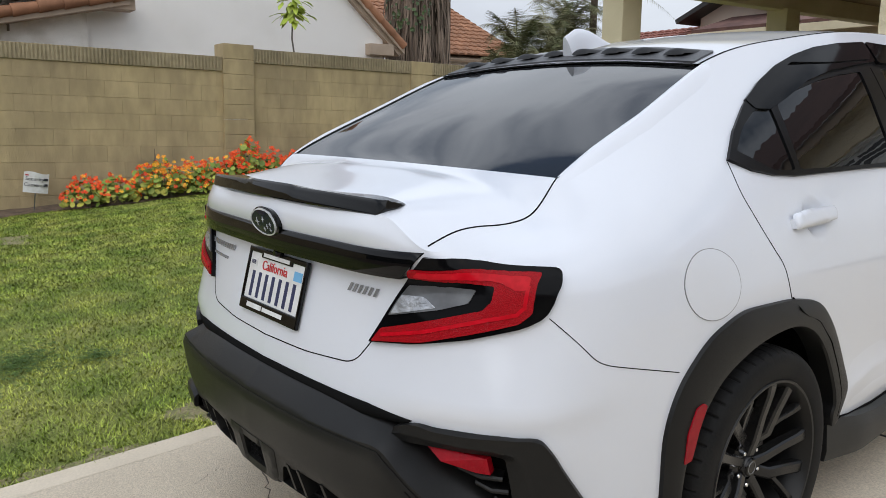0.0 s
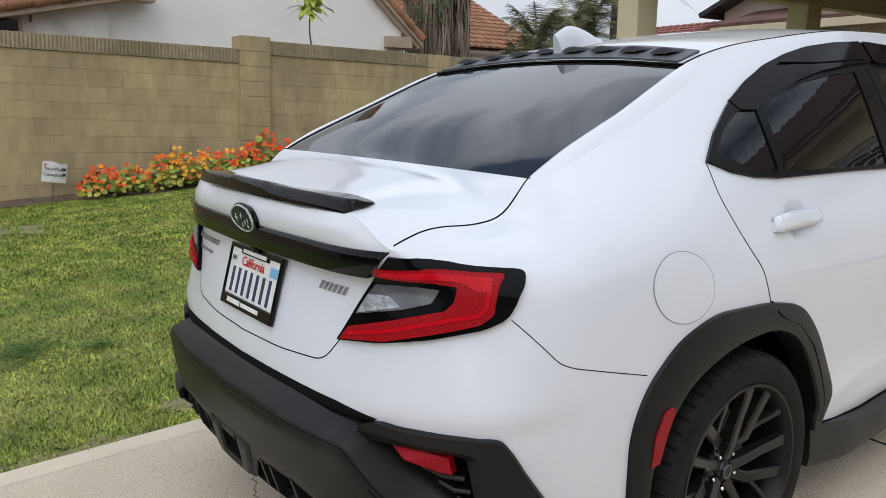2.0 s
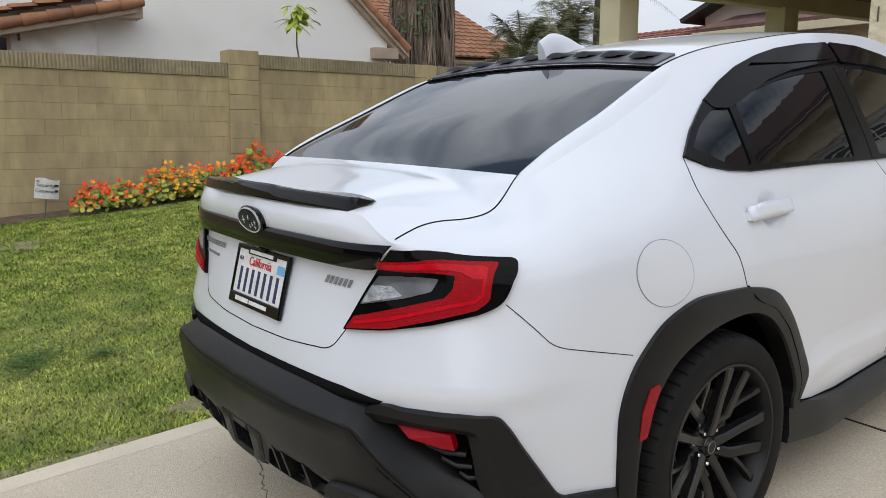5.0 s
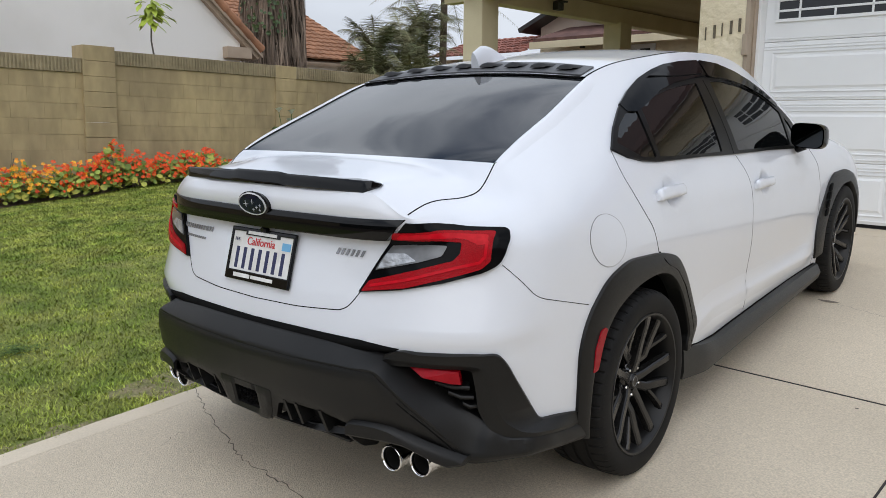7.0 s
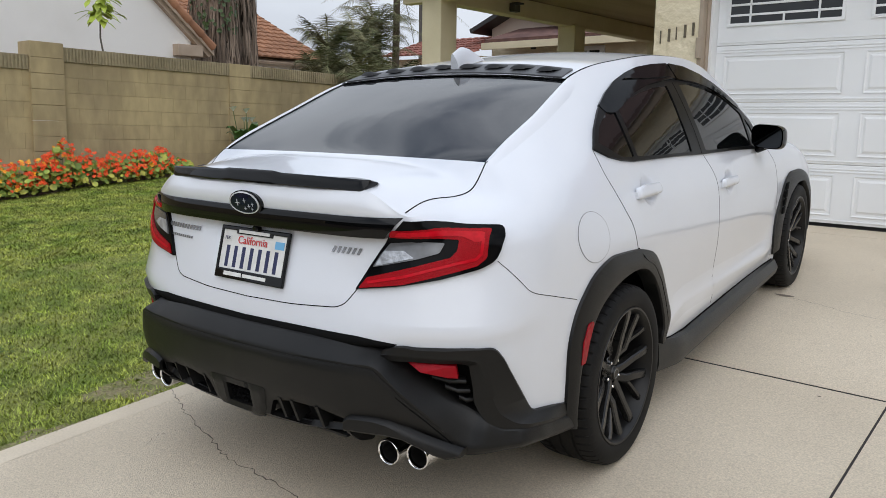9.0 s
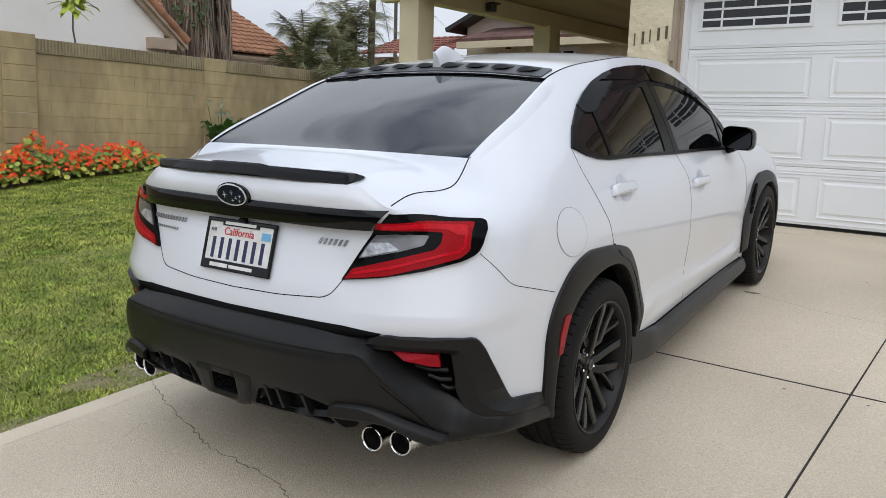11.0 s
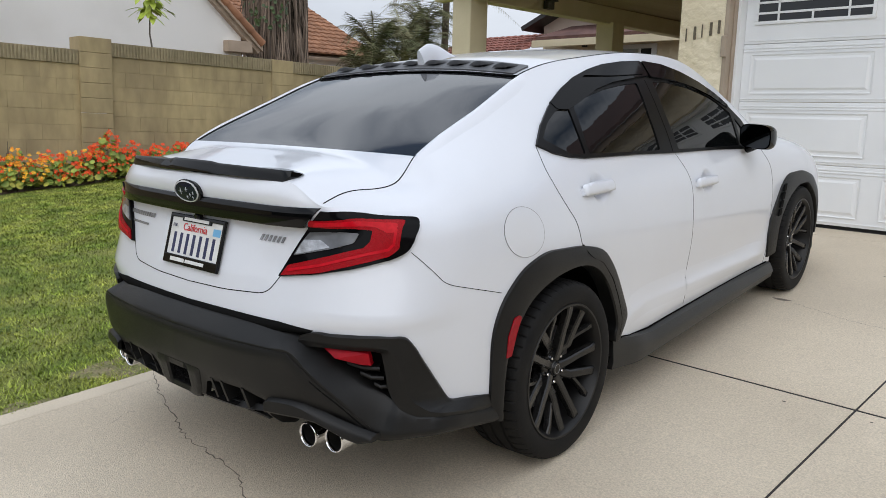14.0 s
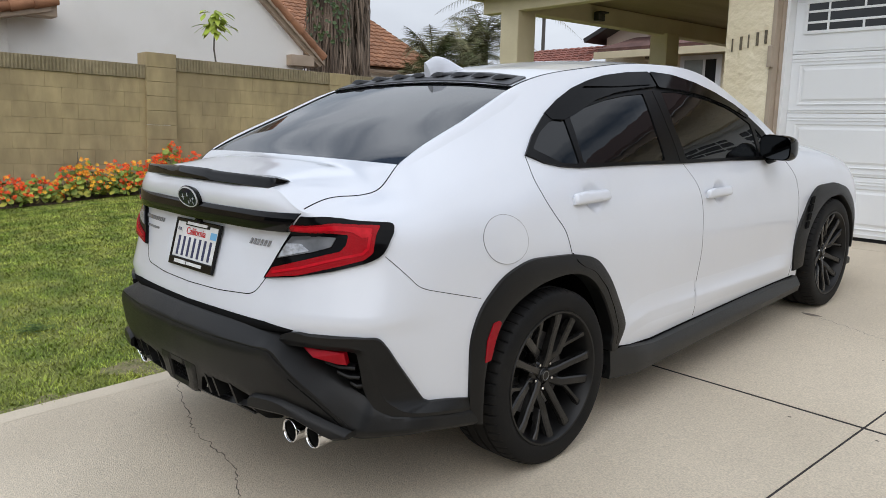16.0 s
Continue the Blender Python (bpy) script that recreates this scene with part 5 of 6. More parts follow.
gx, gy = spread(-12, 14, 1.0, 120), spread(-10, 14, 1.0, 120)
ground = setting("ground", mesh_of("ground", [(x, y, slope_z(x, y) - .06) for x in gx for y in gy], grid_faces(len(gx), len(gy), True), SOIL), "bare soil and street beyond the yard", "ground")

driveway = tagged(new("driveway"), "pale tan concrete driveway in large slabs", "driveway", "", "structure")
driveway.matrix_world = SITE.copy()


def slab(x0, x1, y0, y1, gap=.0030, across=.008):
    """A slab with eased edges; its top follows the rise in strips."""
    x0, x1, y0, y1 = x0 + gap, x1 - gap, y0 + across, y1 - across
    ys = [y0, y0 + .003] + [y for y in (3.11, 3.3) if y0 + .1 < y < y1 - .1] + [y1 - .003, y1]
    v = []
    for k, y in enumerate(ys):
        e = -.004 if k in (0, len(ys) - 1) else 0
        for x, d in ((x0, -.10), (x0, -.004), (x0 + .003, 0), (x1 - .003, 0), (x1, -.004), (x1, -.10)):
            v.append((x, y, slope_z(x, y) + min(d, e)))
    n = len(ys)
    put("slab", mesh_of("slab", v, grid_faces(n, 6, True) + [tuple(range(6)), tuple(reversed(range((n - 1) * 6, n * 6)))], CONCRETE), driveway)


for xa, xb in ((-1.085, 1.553), (1.553, 4.3), (4.3, 7.0)):
    for ya, yb in ((-9.0, -2.6), (-2.6, 1.146), (1.146, 4.72)):
        slab(xa, xb, ya, yb)
slab(-1.085, 4.3, 4.72, 5.3)
slab(-5.2, -1.085, 4.2, 10.5)
fy = [-9, 1.2, 3.11, 5.2]
put("joint_filler", mesh_of("joint_filler", [(x, y, slope_z(x, y) - .0022) for x in (-1.07, 7) for y in fy], grid_faces(2, 4, True), JOINT), driveway)


ey = list(np.arange(-9, 4.7, .5)) + [4.7]
put("slab_edge", mesh_of("slab_edge", [(x, y, slope_z(x, y) + .0008) for y in ey for x in (-1.079, -.965)], grid_faces(len(ey), 2), EDGE_CONCRETE), driveway, "smoother trowelled edge strip")


def crack(points, width, seed):
    rng = random.Random(seed)
    pts = []
    for (xa, ya), (xb, yb) in zip(points, points[1:]):
        k = max(2, int(math.hypot(xb - xa, yb - ya) / .022))
        for j in range(k):
            t = j / k
            pts.append((xa + (xb - xa) * t + rng.uniform(-.009, .009), ya + (yb - ya) * t + rng.uniform(-.009, .009)))
    v = []
    for i, (x, y) in enumerate(pts):
        w = width * rng.uniform(.35, 1.0)
        v += [(x, y - w, slope_z(x, y - w) + .0009), (x + .3 * w, y + w, slope_z(x, y + w) + .0009)]
    put("crack", mesh_of("crack", v, grid_faces(len(pts), 2), CRACK), driveway, "hairline crack in the concrete")


crack([(-1.075, -.58), (-.996, -.61), (-.78, -.69), (-.596, -.737), (-.305, -.817), (-.096, -.818), (.132, -.837), (.40, -.95), (.7, -1.1)], .0026, 3)
crack([(-.63, -.747), (-.70, -.86), (-.64, -.98)], .0012, 5)
crack([(.80, 2.45), (1.17, 2.306), (1.483, 2.278), (2.0, 2.2), (2.6, 2.24)], .0015, 4)
st = [(.735 + .055 * math.cos(a) * (1 + .2 * math.sin(3 * a)), 2.47 + .020 * math.sin(a)) for a in np.linspace(0, 2 * math.pi, 20, endpoint=False)]
put("oil_spot", mesh_of("oil_spot", [(x, y, slope_z(x, y) + .0012) for x, y in st], [tuple(range(20))], material("oil_stain", (.22, .18, .14), .8)), driveway, "small dark oil spot")
for k in range(16):
    rng = random.Random(100 + k)
    x, y = rng.uniform(.95, 3.4), rng.uniform(-1.6, 4.2)
    r = rng.uniform(.003, .007)
    ring = [(x + r * math.cos(a) * 1.4, y + r * math.sin(a)) for a in np.linspace(0, 2 * math.pi, 8, endpoint=False)]
    put("speck", mesh_of("speck", [(px, py, slope_z(px, py) + .0012) for px, py in ring], [tuple(range(8))], CRACK), driveway)

# lawn
lx, ly = np.arange(-8.55, -1.08, .12), np.arange(-6.0, 8.6, .12)
lawn = setting("lawn", mesh_of("lawn", [(x, y, lawn_z(x, y)) for x in list(lx) + [-1.075] for y in ly], grid_faces(len(lx) + 1, len(ly), True), LAWN, 180), "green lawn with dry patches and thin spots", "lawn")


def bare(x, y):
    """How bare the lawn is: worn soil by the driveway's edge."""
    d = ((x + 1.27) / .20) ** 2 + ((y + .66) / .24) ** 2 + 1.1 * noise.noise(Vector((x * 7, y * 7, 3)))
    e = ((x + 1.14) / .07) ** 2 + ((y + 1.35) / .5) ** 2 + 1.3 * noise.noise(Vector((x * 9, y * 9, 5)))
    w = min(((x + 6.6) / .55) ** 2 + ((y + 1.28) / .30) ** 2, ((x + 6.5) / .35) ** 2 + ((y + .85) / .16) ** 2) + 1.2 * noise.noise(Vector((x * 6, y * 6, 8)))
    return max(0.0, 1 - min(d, e, w))


bv, bf = [], []
for bx in list(np.arange(-7.6, -5.8, .03)) + list(np.arange(-1.62, -1.08, .03)):
    for by in np.arange(-2.0, -.2, .03):
        if bare(bx, by) > .22:
            k = len(bv)
            bv += [(px, py, lawn_z(px, py) + .004) for px, py in ((bx, by), (bx + .031, by), (bx + .031, by + .031), (bx, by + .031))]
            bf.append((k, k + 1, k + 2, k + 3))
put("bare_soil", mesh_of("bare_soil", bv, bf, BARE), lawn, "worn bare soil with dead grass")


def blades(count, seed):
    rng = np.random.default_rng(seed)
    v, f = [], []
    k = 0
    while k < count:
        x = -1.075 - 7.3 * rng.random() ** 1.25
        y = rng.uniform(-2.6, 6.8)
        if x > -1.14 and rng.random() < .3:
            x += rng.uniform(0, .018)
        if (x > -1.7 or -7.6 < x < -5.7) and rng.random() < .85 * bare(x, y):
            continue
        dry = noise.noise(Vector((x * .8, y * .8, 9)))
        h = (.012 + .015 * rng.random()) * (1.0 - .5 * max(0.0, dry))
        a, lean = rng.uniform(0, 2 * math.pi), rng.uniform(.3, 1.6)
        w = .0032 + .0026 * rng.random() + (.003 if x < -4 else 0)
        z = lawn_z(x, y) - .004
        c, s = math.cos(a), math.sin(a)
        v += [(x - s * w, y + c * w, z), (x + s * w, y - c * w, z), (x + c * h * lean, y + s * h * lean, z + h)]
        f.append((3 * k, 3 * k + 1, 3 * k + 2))
        k += 1
    return mesh_of("grass", v, f, GRASS)


grass = put("grass", blades(420000, 11), None, "", SITE.copy())
tagged(grass, "short mown green grass, straw-coloured in patches", "grass", "", "stuff")

def clover(spots, count, seed):
    """Low dark patches of three-leaved clover in the lawn."""
    rng = np.random.default_rng(seed)
    v, f = [], []
    for cx, cy, rx, ry in spots:
        for _ in range(int(count * rx * ry)):
            a, r = rng.uniform(0, 2 * math.pi), abs(rng.normal(0, .5))
            x, y = cx + rx * r * math.cos(a), cy + ry * r * math.sin(a)
            z = lawn_z(x, y) + rng.uniform(.012, .026)
            for q in range(3):
                b = a + 2.1 * q
                k, l = len(v), rng.uniform(.006, .010)
                c, w = math.cos(b), math.sin(b)
                v += [(x, y, z), (x + l * (c - .6 * w), y + l * (w + .6 * c), z + .003), (x + l * 1.5 * c, y + l * 1.5 * w, z + .001), (x + l * (c + .6 * w), y + l * (w - .6 * c), z + .003)]
                f.append((k, k + 1, k + 2, k + 3))
    return mesh_of("clover", v, f, CLOVER)


patch = put("clover", clover(((-2.55, -1.3, .46, .32), (-2.35, -.95, .20, .18)), 6000, 6), None, "", SITE.copy())
tagged(patch, "dark green clover patches in the lawn", "clover", "", "stuff")

# ---------------------------------------------------------------- block wall with pillars
WX = -8.6
wall = tagged(new("wall_west"), "tan concrete-block garden wall with a ribbed top course", "wall", "", "structure")
wall.matrix_world = SITE @ Matrix.Translation((0, 2.1, 0)) @ Matrix.Rotation(radians(-1.3), 4, "X") @ Matrix.Translation((0, -2.1, 0))


def wall_core(y0, y1, top, t=.09):
    part("wall_core", boxed(WX - t, WX - .006, y0, y1, -1.2, top), MORTAR, wall)


wall_core(-14, 1.98, 1.925)
wall_core(2.36, 16, 2.06)
bl = bmesh.new()
box(bl, -.012, 0, -.1995, .1995, -.1001, .1001, .002)
block_me = bpy.data.meshes.new("block")
bl.to_mesh(block_me)
bl.free()
block_me.materials.append(BLOCK)
rng = random.Random(8)
count = 0
for seg, (y0, y1, top) in enumerate(((-3.4, 1.97, 1.765), (2.40, 7.6, 1.90))):
    for row in range(9):
        z = top - .1015 - row * .203
        y = y0 - (.203 if row % 2 else 0)
        while y < y1 - .05:
            a, b = max(y, y0), min(y + .406, y1)
            mid = (a + b) / 2
            if b - a > .04 and z > lawn_z(WX + .2, mid) - .16:
                ob = put("block", block_me, wall, "", Matrix.Translation((WX + rng.uniform(0, .002), mid, z)) @ Matrix.Diagonal((1, (b - a - .0015) / .399, 1, 1)))
                count += 1
            y += .406
rib = bmesh.new()
box(rib, -.10, .012, -.2015, .2015, -.095, .095, .001)
for k in range(9):
    box(rib, .012, .025, -.1945 + k * .0448, -.1945 + k * .0448 + .025, -.093, .093, .003)
rib_me = bpy.data.meshes.new("ribbed_block")
rib.to_mesh(rib_me)
rib.free()
rib_me.materials.append(BLOCK_TOP)
for y0, y1, z in ((-3.4, 1.965, 1.862), (2.395, 9.4, 1.997)):
    y = y0 if y0 > 0 else y1
    while (y < y1 - .1) if y0 > 0 else (y > y0):
        mid = y + .2 if y0 > 0 else y - .2
        put("ribbed_block", rib_me, wall, "", Matrix.Translation((WX, mid, z)))
        y += .403 if y0 > 0 else -.403
pillar = bmesh.new()
for k in range(11):
    z1 = 2.135 - k * .203
    box(pillar, WX - .30, WX + .055, 1.965, 2.395, z1 - .200, z1, .006)
part("wall_pillar", pillar, BLOCK, wall, "block pillar in the wall")
pl2 = bmesh.new()
for k in range(10):
    z1 = 2.095 - k * .203
    box(pl2, WX - .15, WX + .03, 5.0, 5.40, z1 - .200, z1, .006)
part("wall_pillar", pl2, BLOCK, wall, "flush block pillar in the wall")

# planting bed under the wall
bed_v = []
for i in range(60):
    y = -2.4 + 8.6 * i / 59
    wv = .50 + .10 * math.sin(y * 1.7) + .05 * math.sin(y * 4.1)
    for t in (0, .3, .7, 1):
        x = WX + .01 + wv * t
        bed_v.append((x, y, lawn_z(x, y) + .035 * (1 - t) + .012 * noise.noise(Vector((x * 6, y * 6, 2))) + .012))
setting("flower_bed", mesh_of("flower_bed", bed_v, grid_faces(60, 4, True), SOIL, 180), "brown soil bed along the wall", "flower bed")


def disc(v, f, c, nrm, r, sides=6, cup=.12):
    nrm = Vector(nrm).normalized()
    u = nrm.orthogonal().normalized()
    w = nrm.cross(u)
    k = len(v)
    v.append(Vector(c) - nrm * r * cup)
    for j in range(sides):
        a = 2 * math.pi * j / sides
        v.append(Vector(c) + r * (math.cos(a) * u + math.sin(a) * w))
    f += [(k, k + 1 + j, k + 1 + (j + 1) % sides) for j in range(sides)]


def petals(v, f, c, nrm, r):
    nrm = Vector(nrm).normalized()
    u = nrm.orthogonal().normalized()
    w = nrm.cross(u)
    for j in range(5):
        a = 2 * math.pi * j / 5
        d, e = math.cos(a) * u + math.sin(a) * w, -math.sin(a) * u + math.cos(a) * w
        k = len(v)
        v += [Vector(c), Vector(c) + d * r * .7 + e * r * .38 + nrm * r * .25, Vector(c) + d * r + nrm * r * .15, Vector(c) + d * r * .7 - e * r * .38 + nrm * r * .25]
        f.append((k, k + 1, k + 2, k + 3))


def nasturtium(y, x, spread_y, height, leaves, reds, yellows, seed):
    rng = random.Random(seed)
    base = (WX + x, y, lawn_z(WX + x, y))
    plant = thing("nasturtium", "bushy nasturtium with round leaves and orange, red and yellow flowers", "flowering plant", SITE @ Matrix.Translation(base), "nasturtiums along the wall")
    sets = {"foliage": ([], []), "red_bloom": ([], []), "yellow_bloom": ([], []), "stalk": ([], [])}

    def spot(up):
        a, r = rng.uniform(0, 2 * math.pi), math.sqrt(rng.random())
        px, py = .26 * r * math.cos(a), spread_y * r * math.sin(a)
        return Vector((px, py, .03 + height * (1 - .75 * r * r) * (up if up else rng.uniform(.15, .95))))

    for _ in range(leaves):
        p = spot(None)
        disc(*sets["foliage"], p, (rng.uniform(-.2, 1), rng.uniform(-.9, .5), rng.uniform(.3, 1)), rng.uniform(.022, .05), 7)
    for _ in range(leaves // 5):
        p = spot(None)
        tv, tf = tube([(p.x * .5, p.y * .6, 0), p * .8, p], .003, 3, caps=False)
        k = len(sets["stalk"][0])
        sets["stalk"][0].extend(tv)
        sets["stalk"][1].extend(tuple(k + q for q in t) for t in tf)
    for n, key in ((reds, "red_bloom"), (yellows, "yellow_bloom")):
        for _ in range(int(n * 2.4)):
            p = spot(rng.uniform(.75, 1.08))
            petals(*sets[key], p, (rng.uniform(.3, 1), rng.uniform(-.8, .3), rng.uniform(.1, .9)), rng.uniform(.021, .036))
    for key, mat in (("foliage", LEAF), ("red_bloom", PETAL_RED), ("yellow_bloom", PETAL_YELLOW), ("stalk", STEM)):
        if sets[key][1]:
            tagged(put(key, mesh_of(key, *sets[key], mat), plant), kind="stuff")


CLUMPS = ((.10, .42, .28, .36, 130, 36, 3), (.45, .40, .28, .34, 130, 16, 8), (.80, .36, .22, .42, 110, 8, 10), (1.05, .40, .25, .50, 130, 10, 26), (1.35, .40, .28, .44, 140, 16, 24), (1.66, .40, .28, .42, 140, 26, 10),
          (1.98, .42, .26, .46, 140, 32, 5), (2.22, .34, .22, .64, 190, 36, 2), (2.52, .38, .26, .44, 130, 34, 0), (2.92, .38, .30, .40, 130, 40, 3), (3.27, .38, .28, .40, 120, 36, 6), (3.57, .36, .26, .40, 120, 34, 2),
          (3.87, .36, .24, .26, 90, 8, 0))
for k, (y, x, sp, h, lv, rd, yl) in enumerate(CLUMPS):
    nasturtium(y, x, sp, h, lv, rd, yl, 40 + k)
rng = random.Random(77)
weed = thing("dry_stalk", "dry brown seed stalk in the flower bed", "weed", SITE @ Matrix.Translation((WX + .35, .92, lawn_z(WX + .35, .92))))
for k in range(4):
    tv, tf = tube([(0, 0, 0), (rng.uniform(-.02, .02), rng.uniform(-.03, .03), .3), (rng.uniform(-.05, .05), rng.uniform(-.08, .08), .42 + .07 * k)], .004, 4)
    put("stalk", mesh_of("stalk", tv, tf, BARK), weed)
lily_base = (WX + .42, 5.05, lawn_z(WX + .42, 5.05))
lily = thing("calla_lily", "calla lily clump with white flowers and broad leaves by the wall", "flowering plant", SITE @ Matrix.Translation(lily_base))
rng = random.Random(21)
lv, lf = [], []
for k in range(26):
    a, L = rng.uniform(0, 2 * math.pi), rng.uniform(.42, .75)
    d = Vector((math.cos(a), math.sin(a), 0))
    e = Vector((-d.y, d.x, 0))
    n0 = len(lv)
    for t, w in ((0, .01), (.3, .035), (.55, .075), (.8, .055), (1, .004)):
        p = d * (.45 * L * t + .05) + Vector((0, 0, L * math.sin(t * 1.9) * .95))
        lv += [p - e * w, p + Vector((0, 0, -.012)), p + e * w]
    lf += [tuple(n0 + q for q in g) for g in grid_faces(5, 3)]
for k in range(6):
    a, h = rng.uniform(0, 2 * math.pi), rng.uniform(.60, .86)
    top = Vector((.16 * math.cos(a), .22 * math.sin(a), h))
    tv, tf = tube([(top.x * .3, top.y * .3, 0), (top.x * .7, top.y * .7, h * .6), top], .006, 5)
    n0, wv_, wf = 0, [], []
    for t, r in ((0, .008), (.4, .022), (.8, .044), (1, .058)):
        for q in range(8):
            b = 2 * math.pi * q / 8
            wv_.append(top + Vector((r * math.cos(b), r * math.sin(b), .055 * t + (.02 * max(0, math.cos(b)) * t))))
    wf += [(n0 + i * 8 + q, n0 + i * 8 + (q + 1) % 8, n0 + (i + 1) * 8 + (q + 1) % 8, n0 + (i + 1) * 8 + q) for i in range(3) for q in range(8)]
    put("flower", mesh_of("flower", wv_, wf, PETAL_WHITE, 60), lily, "white trumpet flower")
    put("stalk", mesh_of("stalk", tv, tf, STEM), lily)
put("foliage", mesh_of("foliage", lv, lf, LILY_LEAF), lily)
for k, (y, x, r) in enumerate(((4.15, .46, .07), (4.25, .40, .09))):
    bm = bmesh.new()
    bmesh.ops.create_icosphere(bm, subdivisions=3, radius=r)
    for q in bm.verts:
        q.co *= 1 + .25 * noise.noise(q.co * 14 + Vector((k * 5, 0, 0)))
        q.co.z *= .8
    ob = part("rock", bm, material("dark_rock", (.05, .045, .04), .9, color2=(.1, .09, .08), scale=14, bump=.6), None, "dark rock at the end of the flower bed", 40, SITE @ Matrix.Translation((WX + x, y, lawn_z(WX + x, y) + r * .5)))
    tagged(ob, "", "rock")

# sign on a stake
sign = thing("yard_sign", "small curled white security sign on a stake by the wall", "sign", SITE @ Matrix.Translation((WX + .25, -.45, lawn_z(WX + .25, -.45) - .02)) @ Matrix.Rotation(radians(-8), 4, "X"))
sv = []
for i in range(9):
    t = i / 8
    for z in (.26, .38, .50):
        sv.append((.03 * math.cos(math.pi * (t - .5) * 1.1), -.135 + .27 * t, z + (.012 if z > .45 else 0) * math.sin(t * 6)))
face = put("sign_face", mesh_of("sign_face", sv, grid_faces(9, 3), SIGN_WHITE, 180), sign, "white plastic sheet")
part("sign_stake", boxed(-.01, .0, -.006, .006, -.1, .30), STEEL, sign)
lettering("sign_words", "Security", .062, INK, sign, pose(.036, -.02, .405, 90, 0, 90))
lettering("sign_words", "Cameras", .062, INK, sign, pose(.036, -.02, .335, 90, 0, 90))
part("sign_mark", boxed(.034, .036, -.125, -.09, .46, .475), INK_RED, sign)
part("sign_mark", boxed(.034, .036, .075, .12, .41, .44), INK, sign)
part("sign_mark", boxed(.034, .036, .085, .12, .345, .375), INK, sign)

# ---------------------------------------------------------------- garage
GY = 5.10
garage = tagged(new("wall_garage"), "cream stucco garage front", "wall", "", "structure")
garage.matrix_world = SITE.copy()
part("pillar", boxed(-1.33, -.885, 4.85, 5.30, .2, 3.02, bevel=.012), STUCCO_CREAM, garage, "rough cream stucco pillar")
part("header", boxed(-.885, 4.25, 4.90, 5.30, 2.50, 3.02, bevel=.008), STUCCO_CREAM, garage)
part("pillar", boxed(4.20, 5.2, 4.85, 5.30, .2, 3.02, bevel=.012), STUCCO_CREAM, garage)
part("side_wall", boxed(-1.30, -1.12, 5.28, 12.0, .2, 2.9), STUCCO_CREAM, garage)
part("side_wall", boxed(5.1, 5.3, 5.28, 12.0, .2, 2.9), STUCCO_CREAM, garage)
trim = bmesh.new()
box(trim, -.885, -.845, 4.845, 5.30, .3, 2.50, .006)
part("trim", trim, TRIM_TAUPE, garage, "taupe painted jamb")
part("trim", boxed(-.845, -.83, 4.93, 5.30, .3, 2.50, bevel=.006), TRIM_TAUPE, garage)
part("trim", boxed(-.83, -.80, 4.985, 5.30, .3, 2.47, bevel=.004), DOOR_WHITE, garage, "white door stop")
part("trim", boxed(-.83, 4.2, 4.985, 5.30, 2.45, 2.50, bevel=.004), DOOR_WHITE, garage)
part("sensor_box", boxed(-.885, -.838, 4.795, 4.85, 1.80, 1.99, bevel=.01), TRIM_TAUPE, garage, "small taupe box on the jamb")
# eave and roof out of view; raised and steepened for wall light and glass reflections
part("eave_fascia", boxed(-1.5, 5.6, 4.62, 4.68, 2.90, 3.08, bevel=.005), FASCIA, garage)
part("soffit", boxed(-1.5, 5.6, 4.68, 4.9, 3.02, 3.06), CREAM_PAINT, garage)
put("garage_roof", mesh_of("garage_roof", [(-1.6, 4.55, 3.14), (5.7, 4.55, 3.14), (5.7, 9.2, 6.2), (-1.6, 9.2, 6.2), (-1.6, 4.55, 3.05), (5.7, 4.55, 3.05), (5.7, 9.2, 6.1), (-1.6, 9.2, 6.1)], [(0, 1, 2, 3), (7, 6, 5, 4), (0, 4, 5, 1), (1, 5, 6, 2), (2, 6, 7, 3), (3, 7, 4, 0)], SHINGLE), garage)
# house number as plain dark bars
for k in range(5):
    x = -1.262 + k * .079
    num = boxed(x, x + (.011 if k in (0, 2) else .024), 4.838, 4.85, 1.985 + .014 * (k - 2), 2.105 + .014 * (k - 2), bevel=.004)
    part("number_bar", num, BRONZE, garage)

